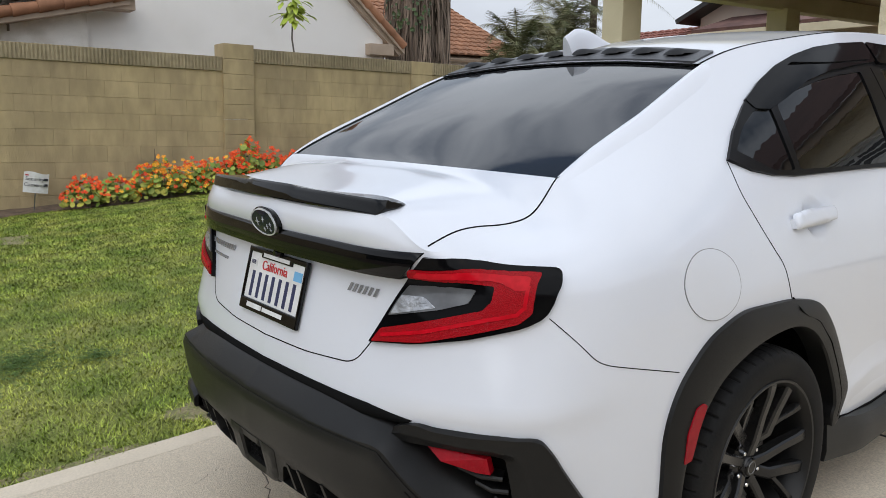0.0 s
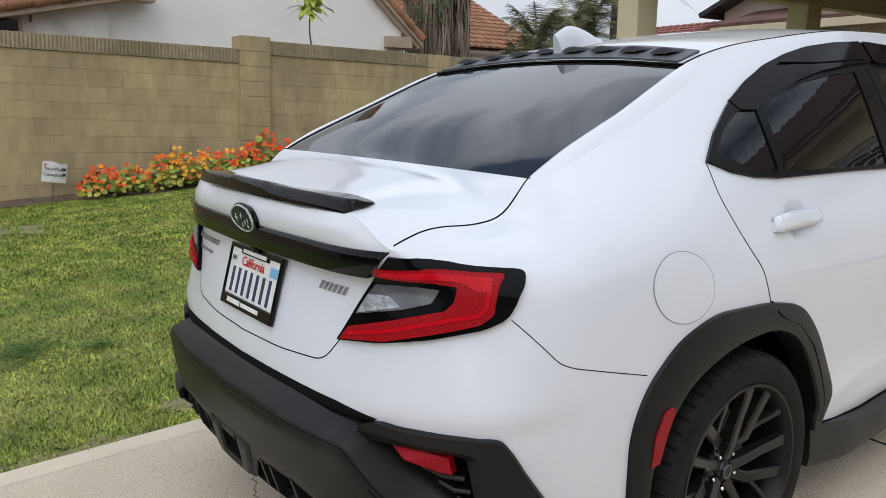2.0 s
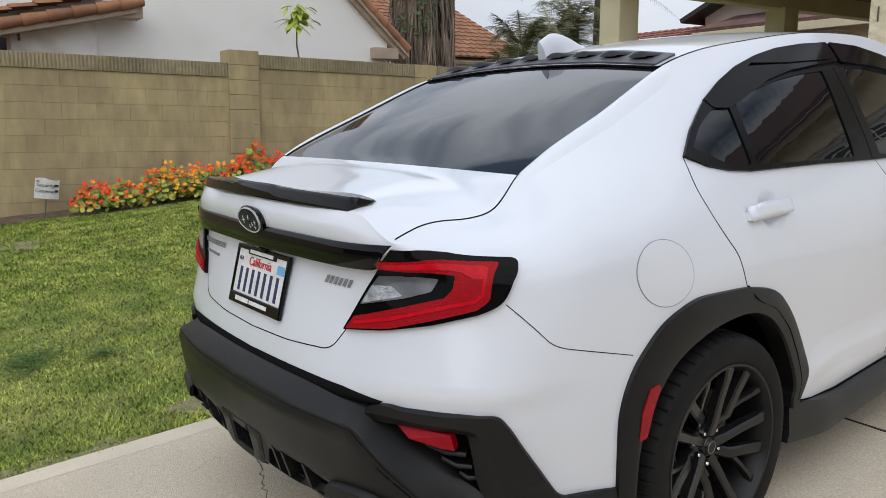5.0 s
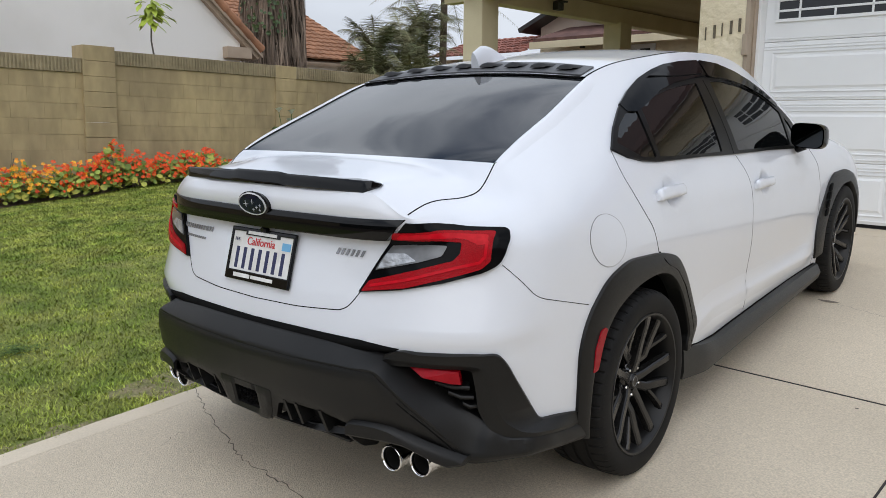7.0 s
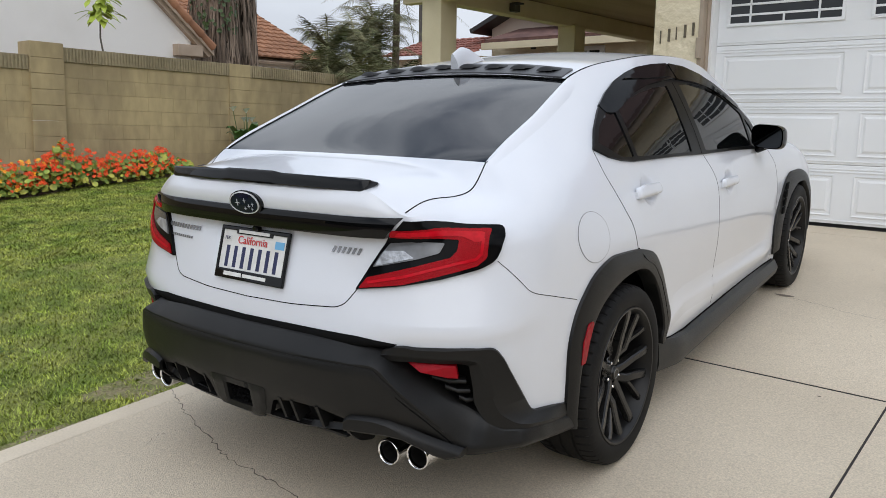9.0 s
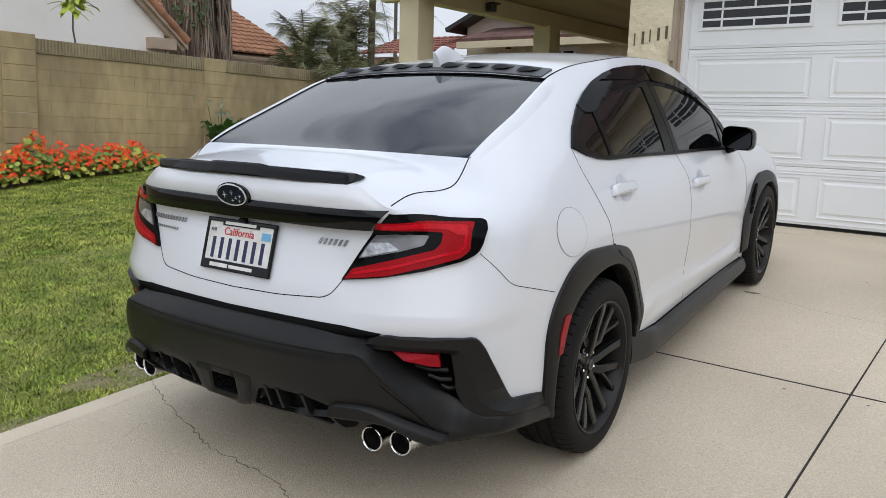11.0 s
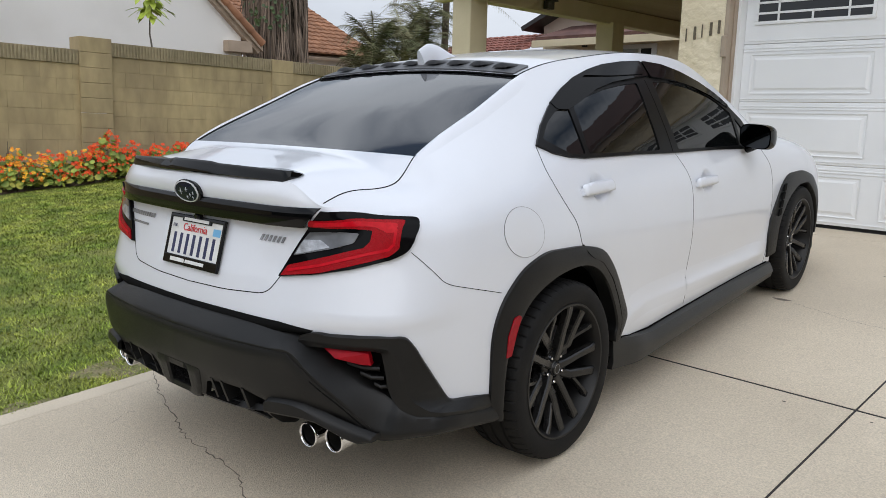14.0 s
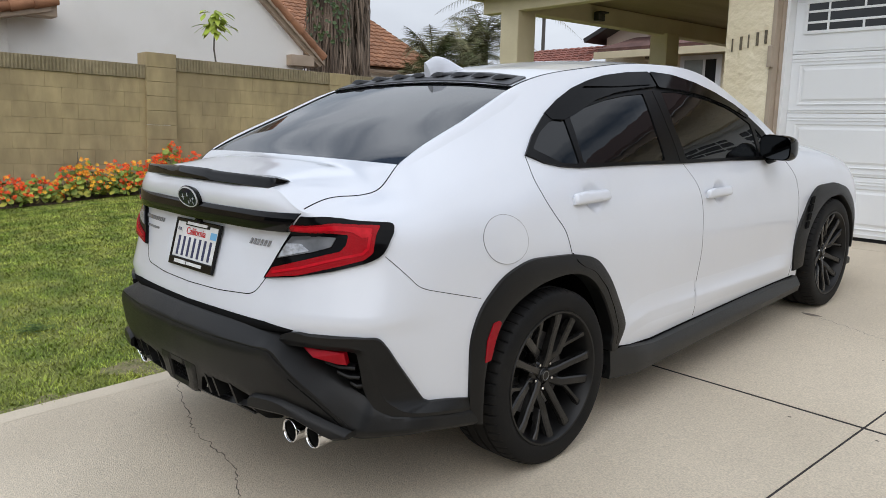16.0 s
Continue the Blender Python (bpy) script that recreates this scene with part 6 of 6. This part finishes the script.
gdoor = tagged(new("garage_door"), "white sectional garage door with raised panels and a row of grid windows", "garage door", "", "structure")
gdoor.matrix_world = SITE.copy()
part("bottom_seal", boxed(-.80, 4.08, GY + .006, GY + .04, .26, .345), RUBBER, gdoor, "black rubber seal")
EDGES = (.300, .855, 1.402, 1.927, 2.452)
for k in range(4):
    z0, z1 = EDGES[k] + (.030 if k == 0 else .0018), EDGES[k + 1] - .0018
    sec = bmesh.new()
    box(sec, -.80, 4.08, GY, GY + .045, z0, z1, .008)
    section = part("door_section", sec, DOOR_WHITE, gdoor, "" if k < 3 else "top section with windows")
    for dz in (.030, .055):
        part("section_rib", boxed(-.795, 4.075, GY - .006, GY + .003, z1 - dz - .012, z1 - dz, bevel=.003), DOOR_WHITE, section)
    part("section_rib", boxed(-.795, 4.075, GY - .006, GY + .003, z0 + .022, z0 + .034, bevel=.003), DOOR_WHITE, section)
    for j in range(4):
        x0 = -.80 + j * 1.22 + .085
        x1 = x0 + 1.05
        if k < 3:
            a, b = z0 + .075, z1 - .095
            pv = []
            for d, dep in ((0, 0), (.012, .008), (.030, .008), (.050, -.001)):
                pv += [(x0 + d, GY - .0015 + dep, a + d), (x1 - d, GY - .0015 + dep, a + d), (x1 - d, GY - .0015 + dep, b - d), (x0 + d, GY - .0015 + dep, b - d)]
            pv = [(x, y - .008, z) for x, y, z in pv]
            pf = [(q * 4 + i, q * 4 + (i + 1) % 4, q * 4 + 4 + (i + 1) % 4, q * 4 + 4 + i) for q in range(3) for i in range(4)] + [(12, 13, 14, 15)]
            put("raised_panel", mesh_of("raised_panel", pv, pf, DOOR_WHITE), section)
        else:
            x0, x1, a, b = x0 + .035, x1 - .055, 2.128, 2.362
            fr = bmesh.new()
            box(fr, x0 - .03, x1 + .03, GY - .016, GY + .002, a - .03, a, .004)
            box(fr, x0 - .03, x1 + .03, GY - .016, GY + .002, b, b + .03, .004)
            box(fr, x0 - .03, x0, GY - .016, GY + .002, a, b, .004)
            box(fr, x1, x1 + .03, GY - .016, GY + .002, a, b, .004)
            win = part("door_window", fr, DOOR_WHITE, section, "narrow window with a white grid")
            part("pane", boxed(x0, x1, GY - .006, GY + .001, a, b), PANE, win)
            w = x1 - x0
            for t0, t1, s0, s1 in ((.19, .19, 0, 1), (.81, .81, 0, 1), (.5, .5, 0, .30), (.5, .5, .70, 1), (0, 1, .30, .30), (0, 1, .70, .70)):
                xa, xb, za, zb = x0 + w * t0 - .009 * (t0 == t1), x0 + w * t1 + .009 * (t0 == t1), a + (b - a) * s0 - .010 * (s0 == s1), a + (b - a) * s1 + .010 * (s0 == s1)
                part("muntin", boxed(xa, xb, GY - .014, GY - .003, za, zb, bevel=.003), DOOR_WHITE, win)
part("bottom_seal", boxed(-.80, 4.08, GY + .003, GY + .04, .268, .304), LAMP_BLACK, gdoor)

# ---------------------------------------------------------------- carport
carport = tagged(new("carport"), "cream painted carport with square posts and a flat ceiling", "carport", "", "structure")
carport.matrix_world = SITE.copy()
for y in (4.68, 7.71, 10.7):
    part("post", boxed(-4.19, -3.90, y, y + .30, .1, 2.58, bevel=.012), CREAM_PAINT, carport, "square cream post")
part("beam", boxed(-4.50, -1.33, 4.68, 4.82, 2.56, 2.79, bevel=.008), CREAM_PAINT, carport, "front beam")
part("beam", boxed(-4.14, -3.96, 4.82, 11.0, 2.56, 2.79, bevel=.008), CREAM_PAINT, carport, "side beam")
part("beam", boxed(-4.1, -1.33, 10.7, 10.85, 2.45, 2.79, bevel=.008), CREAM_PAINT, carport, "rear beam")
part("fascia", boxed(-4.68, -1.33, 4.44, 4.50, 2.74, 2.99, bevel=.005), CREAM_PAINT, carport)
part("fascia", boxed(-4.68, -4.62, 4.44, 11.4, 2.74, 2.99, bevel=.005), CREAM_PAINT, carport)
ceil = part("carport_ceiling", boxed(-4.65, -1.33, 4.48, 11.4, 2.795, 2.90), SOFFIT, None, "flat brown boarded carport ceiling", m=SITE.copy())
tagged(ceil, "", "ceiling", "", "structure")


def floodlight(x, y, z, turn, label):
    ob = thing("floodlight", label, "lamp", SITE @ pose(x, y, z, 0, 0, turn) @ Matrix.Scale(.78, 4))
    part("housing", boxed(-.09, .09, -.05, .05, -.07, .07, bevel=.012), LAMP_BLACK, ob)
    part("hood", boxed(-.10, .10, -.12, .0, .05, .075, bevel=.006), LAMP_BLACK, ob)
    part("lens", boxed(-.075, .075, -.058, -.045, -.055, .045, bevel=.004), CLEAR_LENS, ob, "clear lens")
    part("bracket", boxed(-.02, .02, .04, .10, -.02, .02), LAMP_BLACK, ob)


floodlight(-3.885, 6.15, 2.64, 90, "small black floodlight on the carport beam")
floodlight(-10.3, 16.32, 3.20, 0, "black wall lamp under the far eave")

# ---------------------------------------------------------------- houses beyond
def tiled_roof(parent, origin, along, up, n_along, n_up, pitch_w=.26, pitch_l=.36, mat=TILE, kind_name="roof_tiles"):
    """Rows of barrel tiles on a slope; along and up are unit steps in the slope's plane."""
    o, a, u = Vector(origin), Vector(along).normalized(), Vector(up).normalized()
    nrm = a.cross(u).normalized()
    if nrm.z < 0:
        nrm = -nrm
    v, f = [], []
    for i in range(n_up):
        for j in range(n_along):
            base = o + a * (j * pitch_w) + u * (i * pitch_l)
            k = len(v)
            for end, lift in ((0, .055), (pitch_l * 1.08, .02)):
                for q in range(5):
                    t = math.pi * q / 4
                    v.append(base + u * end + a * (pitch_w / 2 - pitch_w * .5 * math.cos(t)) + nrm * (lift + .065 * math.sin(t)))
            f += [(k + q, k + q + 1, k + 6 + q, k + 5 + q) for q in range(4)] + [(k, k + 1, k + 2, k + 3, k + 4)]
    ob = put(kind_name, mesh_of(kind_name, v, f, mat), parent)
    tagged(ob, kind="stuff")
    return ob


def slab_on(parent, name, corners, thick, mat, label=""):
    """A sloping board with thickness."""
    p = [Vector(c) for c in corners]
    n = (p[1] - p[0]).cross(p[2] - p[0]).normalized() * thick
    v = p + [q - n for q in p]
    return put(name, mesh_of(name, v, [(0, 1, 2, 3), (7, 6, 5, 4)] + [(i, 4 + i, 4 + (i + 1) % 4, (i + 1) % 4) for i in range(4)], mat), parent, label)


HX = -12.0
house = thing("neighbour_house", "white stucco house with terracotta tile roofs behind the wall", "house", SITE.copy())
PEAK_Y, PEAK_Z, EAVE_Y, EAVE_Z = 3.4, 5.55, 6.95, 2.34
wall_pts = [(HX, -6, -1), (HX, 6.55, -1), (HX, 6.55, 2.68), (HX, PEAK_Y, 5.55), (HX, -6, 5.55)]
put("gable_wall", mesh_of("gable_wall", wall_pts + [(x - .2, y, z) for x, y, z in wall_pts], [(0, 1, 2, 3, 4)] + [(i, 5 + i, 5 + (i + 1) % 5, (i + 1) % 5) for i in range(5)], STUCCO_WHITE), house, "white stucco gable wall")
part("side_wall", boxed(HX - 8, HX - .2, 6.35, 6.55, -1, 2.6), STUCCO_WHITE, house)
slope_v = Vector((0, EAVE_Y - PEAK_Y, EAVE_Z - PEAK_Z)).normalized()
slab_on(house, "roof_deck", [(HX + .12, PEAK_Y, PEAK_Z + .1), (HX - 8, PEAK_Y, PEAK_Z + .1), (HX - 8, EAVE_Y, EAVE_Z + .1), (HX + .12, EAVE_Y, EAVE_Z + .1)], -.10, FASCIA)
slab_on(house, "barge_board", [(HX + .14, PEAK_Y, PEAK_Z + .16), (HX + .14, EAVE_Y, EAVE_Z + .16), (HX + .14, EAVE_Y, EAVE_Z + .06), (HX + .14, PEAK_Y, PEAK_Z + .06)], .06, FASCIA, "red-brown barge board")
tiled_roof(house, (HX - 5.02, EAVE_Y, EAVE_Z + .16), (1, 0, 0), tuple(-slope_v), 20, 12)
for k in range(13):
    p = Vector((HX + .17, EAVE_Y, EAVE_Z + .22)) - slope_v * (k * .36)
    tv, tf = tube([p, p - slope_v * .37], .095, 8, .075)
    put("verge_tile", mesh_of("verge_tile", tv, tf, TILE, 60), house)
part("eave_block", boxed(HX - .1, HX + .20, 6.15, 6.70, 2.36, 2.58, bevel=.01), FASCIA, house, "boxed eave end")
# lower wing roof
wing_win = part("window", boxed(HX + .10, HX + .15, -1.9, -.27, 1.5, 2.50, bevel=.01), FASCIA, house, "dark sliding window in the stained wall")
part("pane", boxed(HX + .145, HX + .156, -1.02, -.33, 1.55, 2.44), PANE, wing_win)
part("pane", boxed(HX + .145, HX + .156, -1.85, -1.08, 1.55, 2.44), PANE, wing_win)
put("conduit", mesh_of("conduit", *tube([(HX + .16, -.20, 2.62), (HX + .17, -.19, 2.56), (HX + .16, -.15, 2.50), (HX + .12, -.15, 2.42)], .022, 6), BARK), house)
part("wing_wall", boxed(HX + .02, HX + .12, -6, .98, -1, 2.8), STUCCO_STAINED, house, "stained stucco wing wall")
slab_on(house, "barge_board", [(HX + .55, -6.0, 1.34), (HX + .55, 1.55, 3.04), (HX + .55, 1.55, 2.90), (HX + .55, -6.0, 1.20)], -.5, FASCIA, "tan painted barge board")
tiled_roof(house, (HX + .62, -5.2, 1.69), (-1, 0, 0), (0, 7.55, 1.70), 5, 18)
for k in range(17):
    ya = -4.4 + k * .355
    za = 1.36 + (ya + 6) * .2252
    tv, tf = tube([(HX + .57, ya, za), (HX + .57, ya + .37, za + .083)], .10, 8, .078)
    put("verge_tile", mesh_of("verge_tile", tv, tf, TILE, 60), house)
part("eave_block", boxed(HX + .1, HX + .5, 1.22, 1.65, 2.82, 3.04, bevel=.01), FASCIA, house)

far_house = thing("far_house", "house with a long terracotta tile roof behind the palms", "house", SITE.copy())
part("wall", boxed(-26, -17.9, 11.3, 15.0, -1, 2.85), STUCCO_WHITE, far_house)
slab_on(far_house, "roof_deck", [(-17.6, 9.9, 2.85), (-17.6, 15.3, 2.85), (-24, 15.3, 5.8), (-24, 9.9, 5.8)], .08, FASCIA)
tiled_roof(far_house, (-17.6, 10.0, 2.93), (0, 1, 0), (-6.4, 0, 2.95), 19, 18, .28, .38)

back_house = thing("back_house", "cream house with dark red shingle roofs seen through the carport", "house", SITE.copy())
part("wall", boxed(-11.8, -3.0, 16.4, 24, -1, 3.33), STUCCO_CREAM, back_house, "cream stucco wall")
part("upper_wall", boxed(-12.1, -9.7, 16.8, 22, 2.6, 4.3), BEIGE, back_house)
slab_on(back_house, "roof", [(-11.5, 15.7, 3.30), (-2.4, 15.7, 3.30), (-2.4, 20.0, 4.75), (-10.0, 20.0, 4.75)], -.12, SHINGLE, "red-brown shingle roof")
part("eave_fascia", boxed(-11.6, -2.4, 15.60, 15.68, 3.13, 3.32, bevel=.01), CREAM_PAINT, back_house, "cream eave board")
rv, rf = [], []
for i in range(11):
    for j in range(34):
        y0, z0 = 15.68 + i * .40, 3.315 + i * .135
        x0 = -11.55 + j * .275 + (.13 if i % 2 else 0) + i * .13
        if x0 > -2.6:
            continue
        k = len(rv)
        rv += [(x0, y0, z0 + .03), (x0 + .265, y0, z0 + .03), (x0 + .265, y0 + .42, z0 + .155), (x0, y0 + .42, z0 + .155), (x0, y0, z0), (x0 + .265, y0, z0)]
        rf += [(k, k + 1, k + 2, k + 3), (k + 4, k + 5, k + 1, k)]
tagged(put("shingles", mesh_of("shingles", rv, rf, SHINGLE), back_house), kind="stuff")
slab_on(back_house, "gable_roof", [(-12.5, 16.2, 3.80), (-11.0, 16.2, 4.45), (-11.0, 22, 4.45), (-12.5, 22, 3.80)], .12, LAMP_BLACK, "dark gable edge")
slab_on(back_house, "gable_roof", [(-11.0, 16.2, 4.45), (-9.0, 16.2, 3.85), (-9.0, 22, 3.85), (-11.0, 22, 4.45)], .12, SHINGLE)
tiled_roof(back_house, (-15.4, 15.4, 3.00), (1, 0, 0), (0, 2.4, .75), 14, 6, mat=TILE_RED)
win_b = part("window", boxed(-9.30, -8.10, 16.36, 16.41, 1.30, 3.16, bevel=.01), DOOR_WHITE, back_house, "white framed window with a pale curtain")
part("pane", boxed(-9.16, -8.62, 16.35, 16.365, 1.42, 3.04), CURTAIN, win_b)
part("pane", boxed(-8.54, -8.24, 16.35, 16.365, 1.42, 3.04), PANE, win_b)
part("low_wall", boxed(-15.6, -11.8, 15.9, 20, -1, 3.0), STUCCO_CREAM, back_house)
pole = thing("utility_pole", "thin utility pole with a cross-arm and wires far off", "utility pole", SITE @ Matrix.Translation((-24, 27, 0)))
put("shaft", mesh_of("shaft", *tube([(0, 0, 0), (0, 0, 7.3)], .11, 8, .08), WOOD), pole)
part("cross_arm", boxed(-.9, .9, -.05, .05, 6.8, 6.92), WOOD, pole)
for k in range(3):
    put("wire", mesh_of("wire", *tube([(-.8 + .8 * k, 0, 6.95), (10, 2, 6.3 - .2 * k), (22, 4, 6.6)], .012, 4), LAMP_BLACK), pole)
inner = tagged(new("wall_porch"), "cream house wall with a window behind the carport", "wall", "", "structure")
inner.matrix_world = SITE.copy()
part("panel", boxed(-3.0, -1.3, 11.4, 11.6, .3, 3.0), STUCCO_CREAM, inner)
part("window_frame", boxed(-2.65, -1.75, 11.36, 11.40, 1.35, 2.45, bevel=.01), DOOR_WHITE, inner)
part("pane", boxed(-2.58, -1.82, 11.345, 11.362, 1.42, 2.38), PANE, inner)

# ---------------------------------------------------------------- palms and sapling
def shag_palm(x, y, r, seed, height):
    rng = random.Random(seed)
    tree = thing("palm_tree", "thick palm trunk wrapped in a shaggy skirt of dead fronds", "palm tree", SITE @ Matrix.Translation((x, y, .4)), "old palms behind the wall")
    put("trunk", mesh_of("trunk", *tube([(0, 0, -1.5), (.05, 0, 1.5), (0, .08, height)], r * .75, 14, r * .6), PALM_BARK, 60), tree)
    v, f = [], []
    for k in range(1150):
        a, z = rng.uniform(0, 2 * math.pi), rng.uniform(1.0, height)
        L, w = rng.uniform(.7, 1.8), rng.uniform(.008, .030)
        rr = r * (.70 + .25 * rng.random()) * (1 + .22 * math.sin(3 * a + seed) + .12 * math.sin(7 * a + z * 1.3)) * (1.12 - .05 * z)
        d = Vector((math.cos(a), math.sin(a), 0))
        e = Vector((-d.y, d.x, 0))
        n0 = len(v)
        sway = rng.uniform(-.12, .12)
        for t, q in ((0, 1), (.5, .9), (1, .25)):
            p = d * (rr + .10 * math.sin(t * 2.4)) + e * sway * t + Vector((0, 0, z - L * t))
            v += [p - e * w * q, p + d * w * .6, p + e * w * q]
        f += [tuple(n0 + g for g in q) for q in grid_faces(3, 3)]
    put("dead_frond_skirt", mesh_of("dead_frond_skirt", v, f, PALM_DEAD), tree, "hanging grey-brown dead fronds")
    return tree


def frond(v, f, base, direction, length, droop, seed, width=.36, count=46):
    """A feather frond: a curved rib with drooping leaflets."""
    rng = random.Random(seed)
    d = Vector(direction).normalized()
    side = d.cross(Vector((0, 0, 1))).normalized()
    pts = []
    for i in range(count + 1):
        t = i / count
        pts.append(Vector(base) + d * length * t + Vector((0, 0, -droop * t * t * length)))
    for i in range(1, count):
        t = i / count
        L = width * (math.sin(math.pi * min(1, t * .9 + .12)) ** .7) * rng.uniform(.8, 1.15)
        tang = (pts[i + 1] - pts[i - 1]).normalized()
        for s in (1, -1):
            w = tang * .5 + side * s * .85 + Vector((0, 0, -.25 + rng.uniform(-.2, .2)))
            tip = pts[i] + w.normalized() * L + Vector((0, 0, -.12 * L))
            k = len(v)
            h = tang * (.0075 if L > .2 else .005)
            v += [pts[i] - h, pts[i] + h, tip]
            f.append((k, k + 1, k + 2))
    k = len(v)
    for i, p in enumerate(pts):
        v += [p - side * .008, p + side * .008]
    f += [(k + 2 * i, k + 2 * i + 1, k + 2 * i + 3, k + 2 * i + 2) for i in range(count)]


def feather_palm(x, y, z, height, fronds, length, seed):
    rng = random.Random(seed)
    tree = thing("feather_palm", "slim date palm with grey-green feather fronds behind the wall", "palm tree", SITE @ Matrix.Translation((x, y, z)), "feather palms behind the wall")
    put("trunk", mesh_of("trunk", *tube([(0, 0, -1), (0, 0, height * .5), (.05, 0, height)], .10, 10, .085), PALM_BARK, 60), tree)
    v, f = [], []
    for k in range(int(fronds * .62)):
        a = 2 * math.pi * (k * .382 + rng.uniform(-.05, .05))
        up = rng.uniform(-.25, 2.4)
        frond(v, f, (0, 0, height), (math.cos(a), math.sin(a), up), length * rng.uniform(.75, 1.1), rng.uniform(.3, .85), seed * 100 + k)
    put("crown", mesh_of("crown", v, f, PALM_GREEN), tree, "crown of arching feather fronds")


shag_palm(-13.4, 8.05, .42, 1, 6.0)
ivy_tree = shag_palm(-13.9, 9.0, .50, 2, 6.5)
iv, jf = [], []
rng = random.Random(5)
for k in range(420):
    a, z = rng.uniform(-2.2, .9), rng.uniform(2.6, 6)
    p = (.55 * math.cos(a) + .5, .5 * math.sin(a) - .95, z)
    disc(iv, jf, p, (math.cos(a) + rng.uniform(-.4, .4), math.sin(a), rng.uniform(-.2, .6)), rng.uniform(.03, .06), 5)
put("ivy", mesh_of("ivy", iv, jf, IVY), ivy_tree, "green ivy on the trunk")
for x, y, z, h, n, L, sd in ((-10.2, 8.6, .4, 2.1, 46, 1.45, 31), (-10.6, 9.8, .4, 2.4, 46, 1.5, 32), (-9.6, 7.9, .4, 1.5, 36, 1.2, 33), (-11.0, 10.8, .4, 2.8, 44, 1.6, 34), (-12.0, 12.5, .4, 4.0, 46, 2.3, 35), (-10.0, 10.5, .4, 1.6, 34, 1.3, 36), (-8.15, 7.7, .5, 1.25, 34, 1.15, 37), (-9.5, 8.5, .4, 1.6, 40, 1.35, 38), (-10.3, 9.3, .4, 1.3, 40, 1.35, 39), (-9.9, 9.5, .4, 2.1, 40, 1.45, 40)):
    feather_palm(x, y, z, h, n, L, sd)
sap = thing("sapling", "young avocado-like sapling with bright green drooping leaves behind the wall", "sapling", SITE @ Matrix.Translation((-9.6, 3.55, 1.15)))
put("stem", mesh_of("stem", *tube([(0, 0, 0), (.01, .02, .6), (-.02, -.05, 1.2), (0, -.03, 1.75)], .020, 8, .010), BARK, 60), sap)
rng = random.Random(15)
lv, lf = [], []
for k in range(46):
    a, t = rng.uniform(0, 2 * math.pi), rng.random()
    base = Vector((.05 * math.cos(a), -.03 + .22 * math.sin(a) * t, 1.45 + .38 * rng.random()))
    d = Vector((math.cos(a), math.sin(a) * 1.2, rng.uniform(-1.1, .1))).normalized()
    e = d.cross(Vector((0, 0, 1))).normalized()
    L, n0 = rng.uniform(.13, .21), len(lv)
    for q, w in ((0, .006), (.3, .040), (.65, .046), (1, .006)):
        p = base + d * L * q + Vector((0, 0, -.05 * q * q))
        lv += [p - e * w, p + Vector((0, 0, -.008)), p + e * w]
    lf += [tuple(n0 + g for g in q) for q in grid_faces(4, 3)]
put("foliage", mesh_of("foliage", lv, lf, NEW_LEAF), sap)

# ---------------------------------------------------------------- plain house across the drive and a dark panel, added out of view, which only the paint and glass mirror
across = tagged(new("wall_east"), "unseen pale house wall across the drive, added to be mirrored", "wall", "", "structure")
across.matrix_world = SITE.copy()
part("panel", boxed(9.0, 9.3, -14, 16, -1.5, 3.0), STUCCO_CREAM, across)
slab_on(across, "roof", [(8.2, -14.5, 2.8), (8.2, 16.5, 2.8), (12.5, 16.5, 4.6), (12.5, -14.5, 4.6)], -.12, SHINGLE)
# flat dark panel beyond the street, added unseen to darken the gloss trim's reflections
street = tagged(new("wall_south"), "unseen plain dark panel across the street, added to be mirrored", "wall", "", "structure")
street.matrix_world = SITE.copy()
part("panel", boxed(-26, 26, -19.3, -19.0, -2.5, 3.6), DARK_BACKDROP, street)
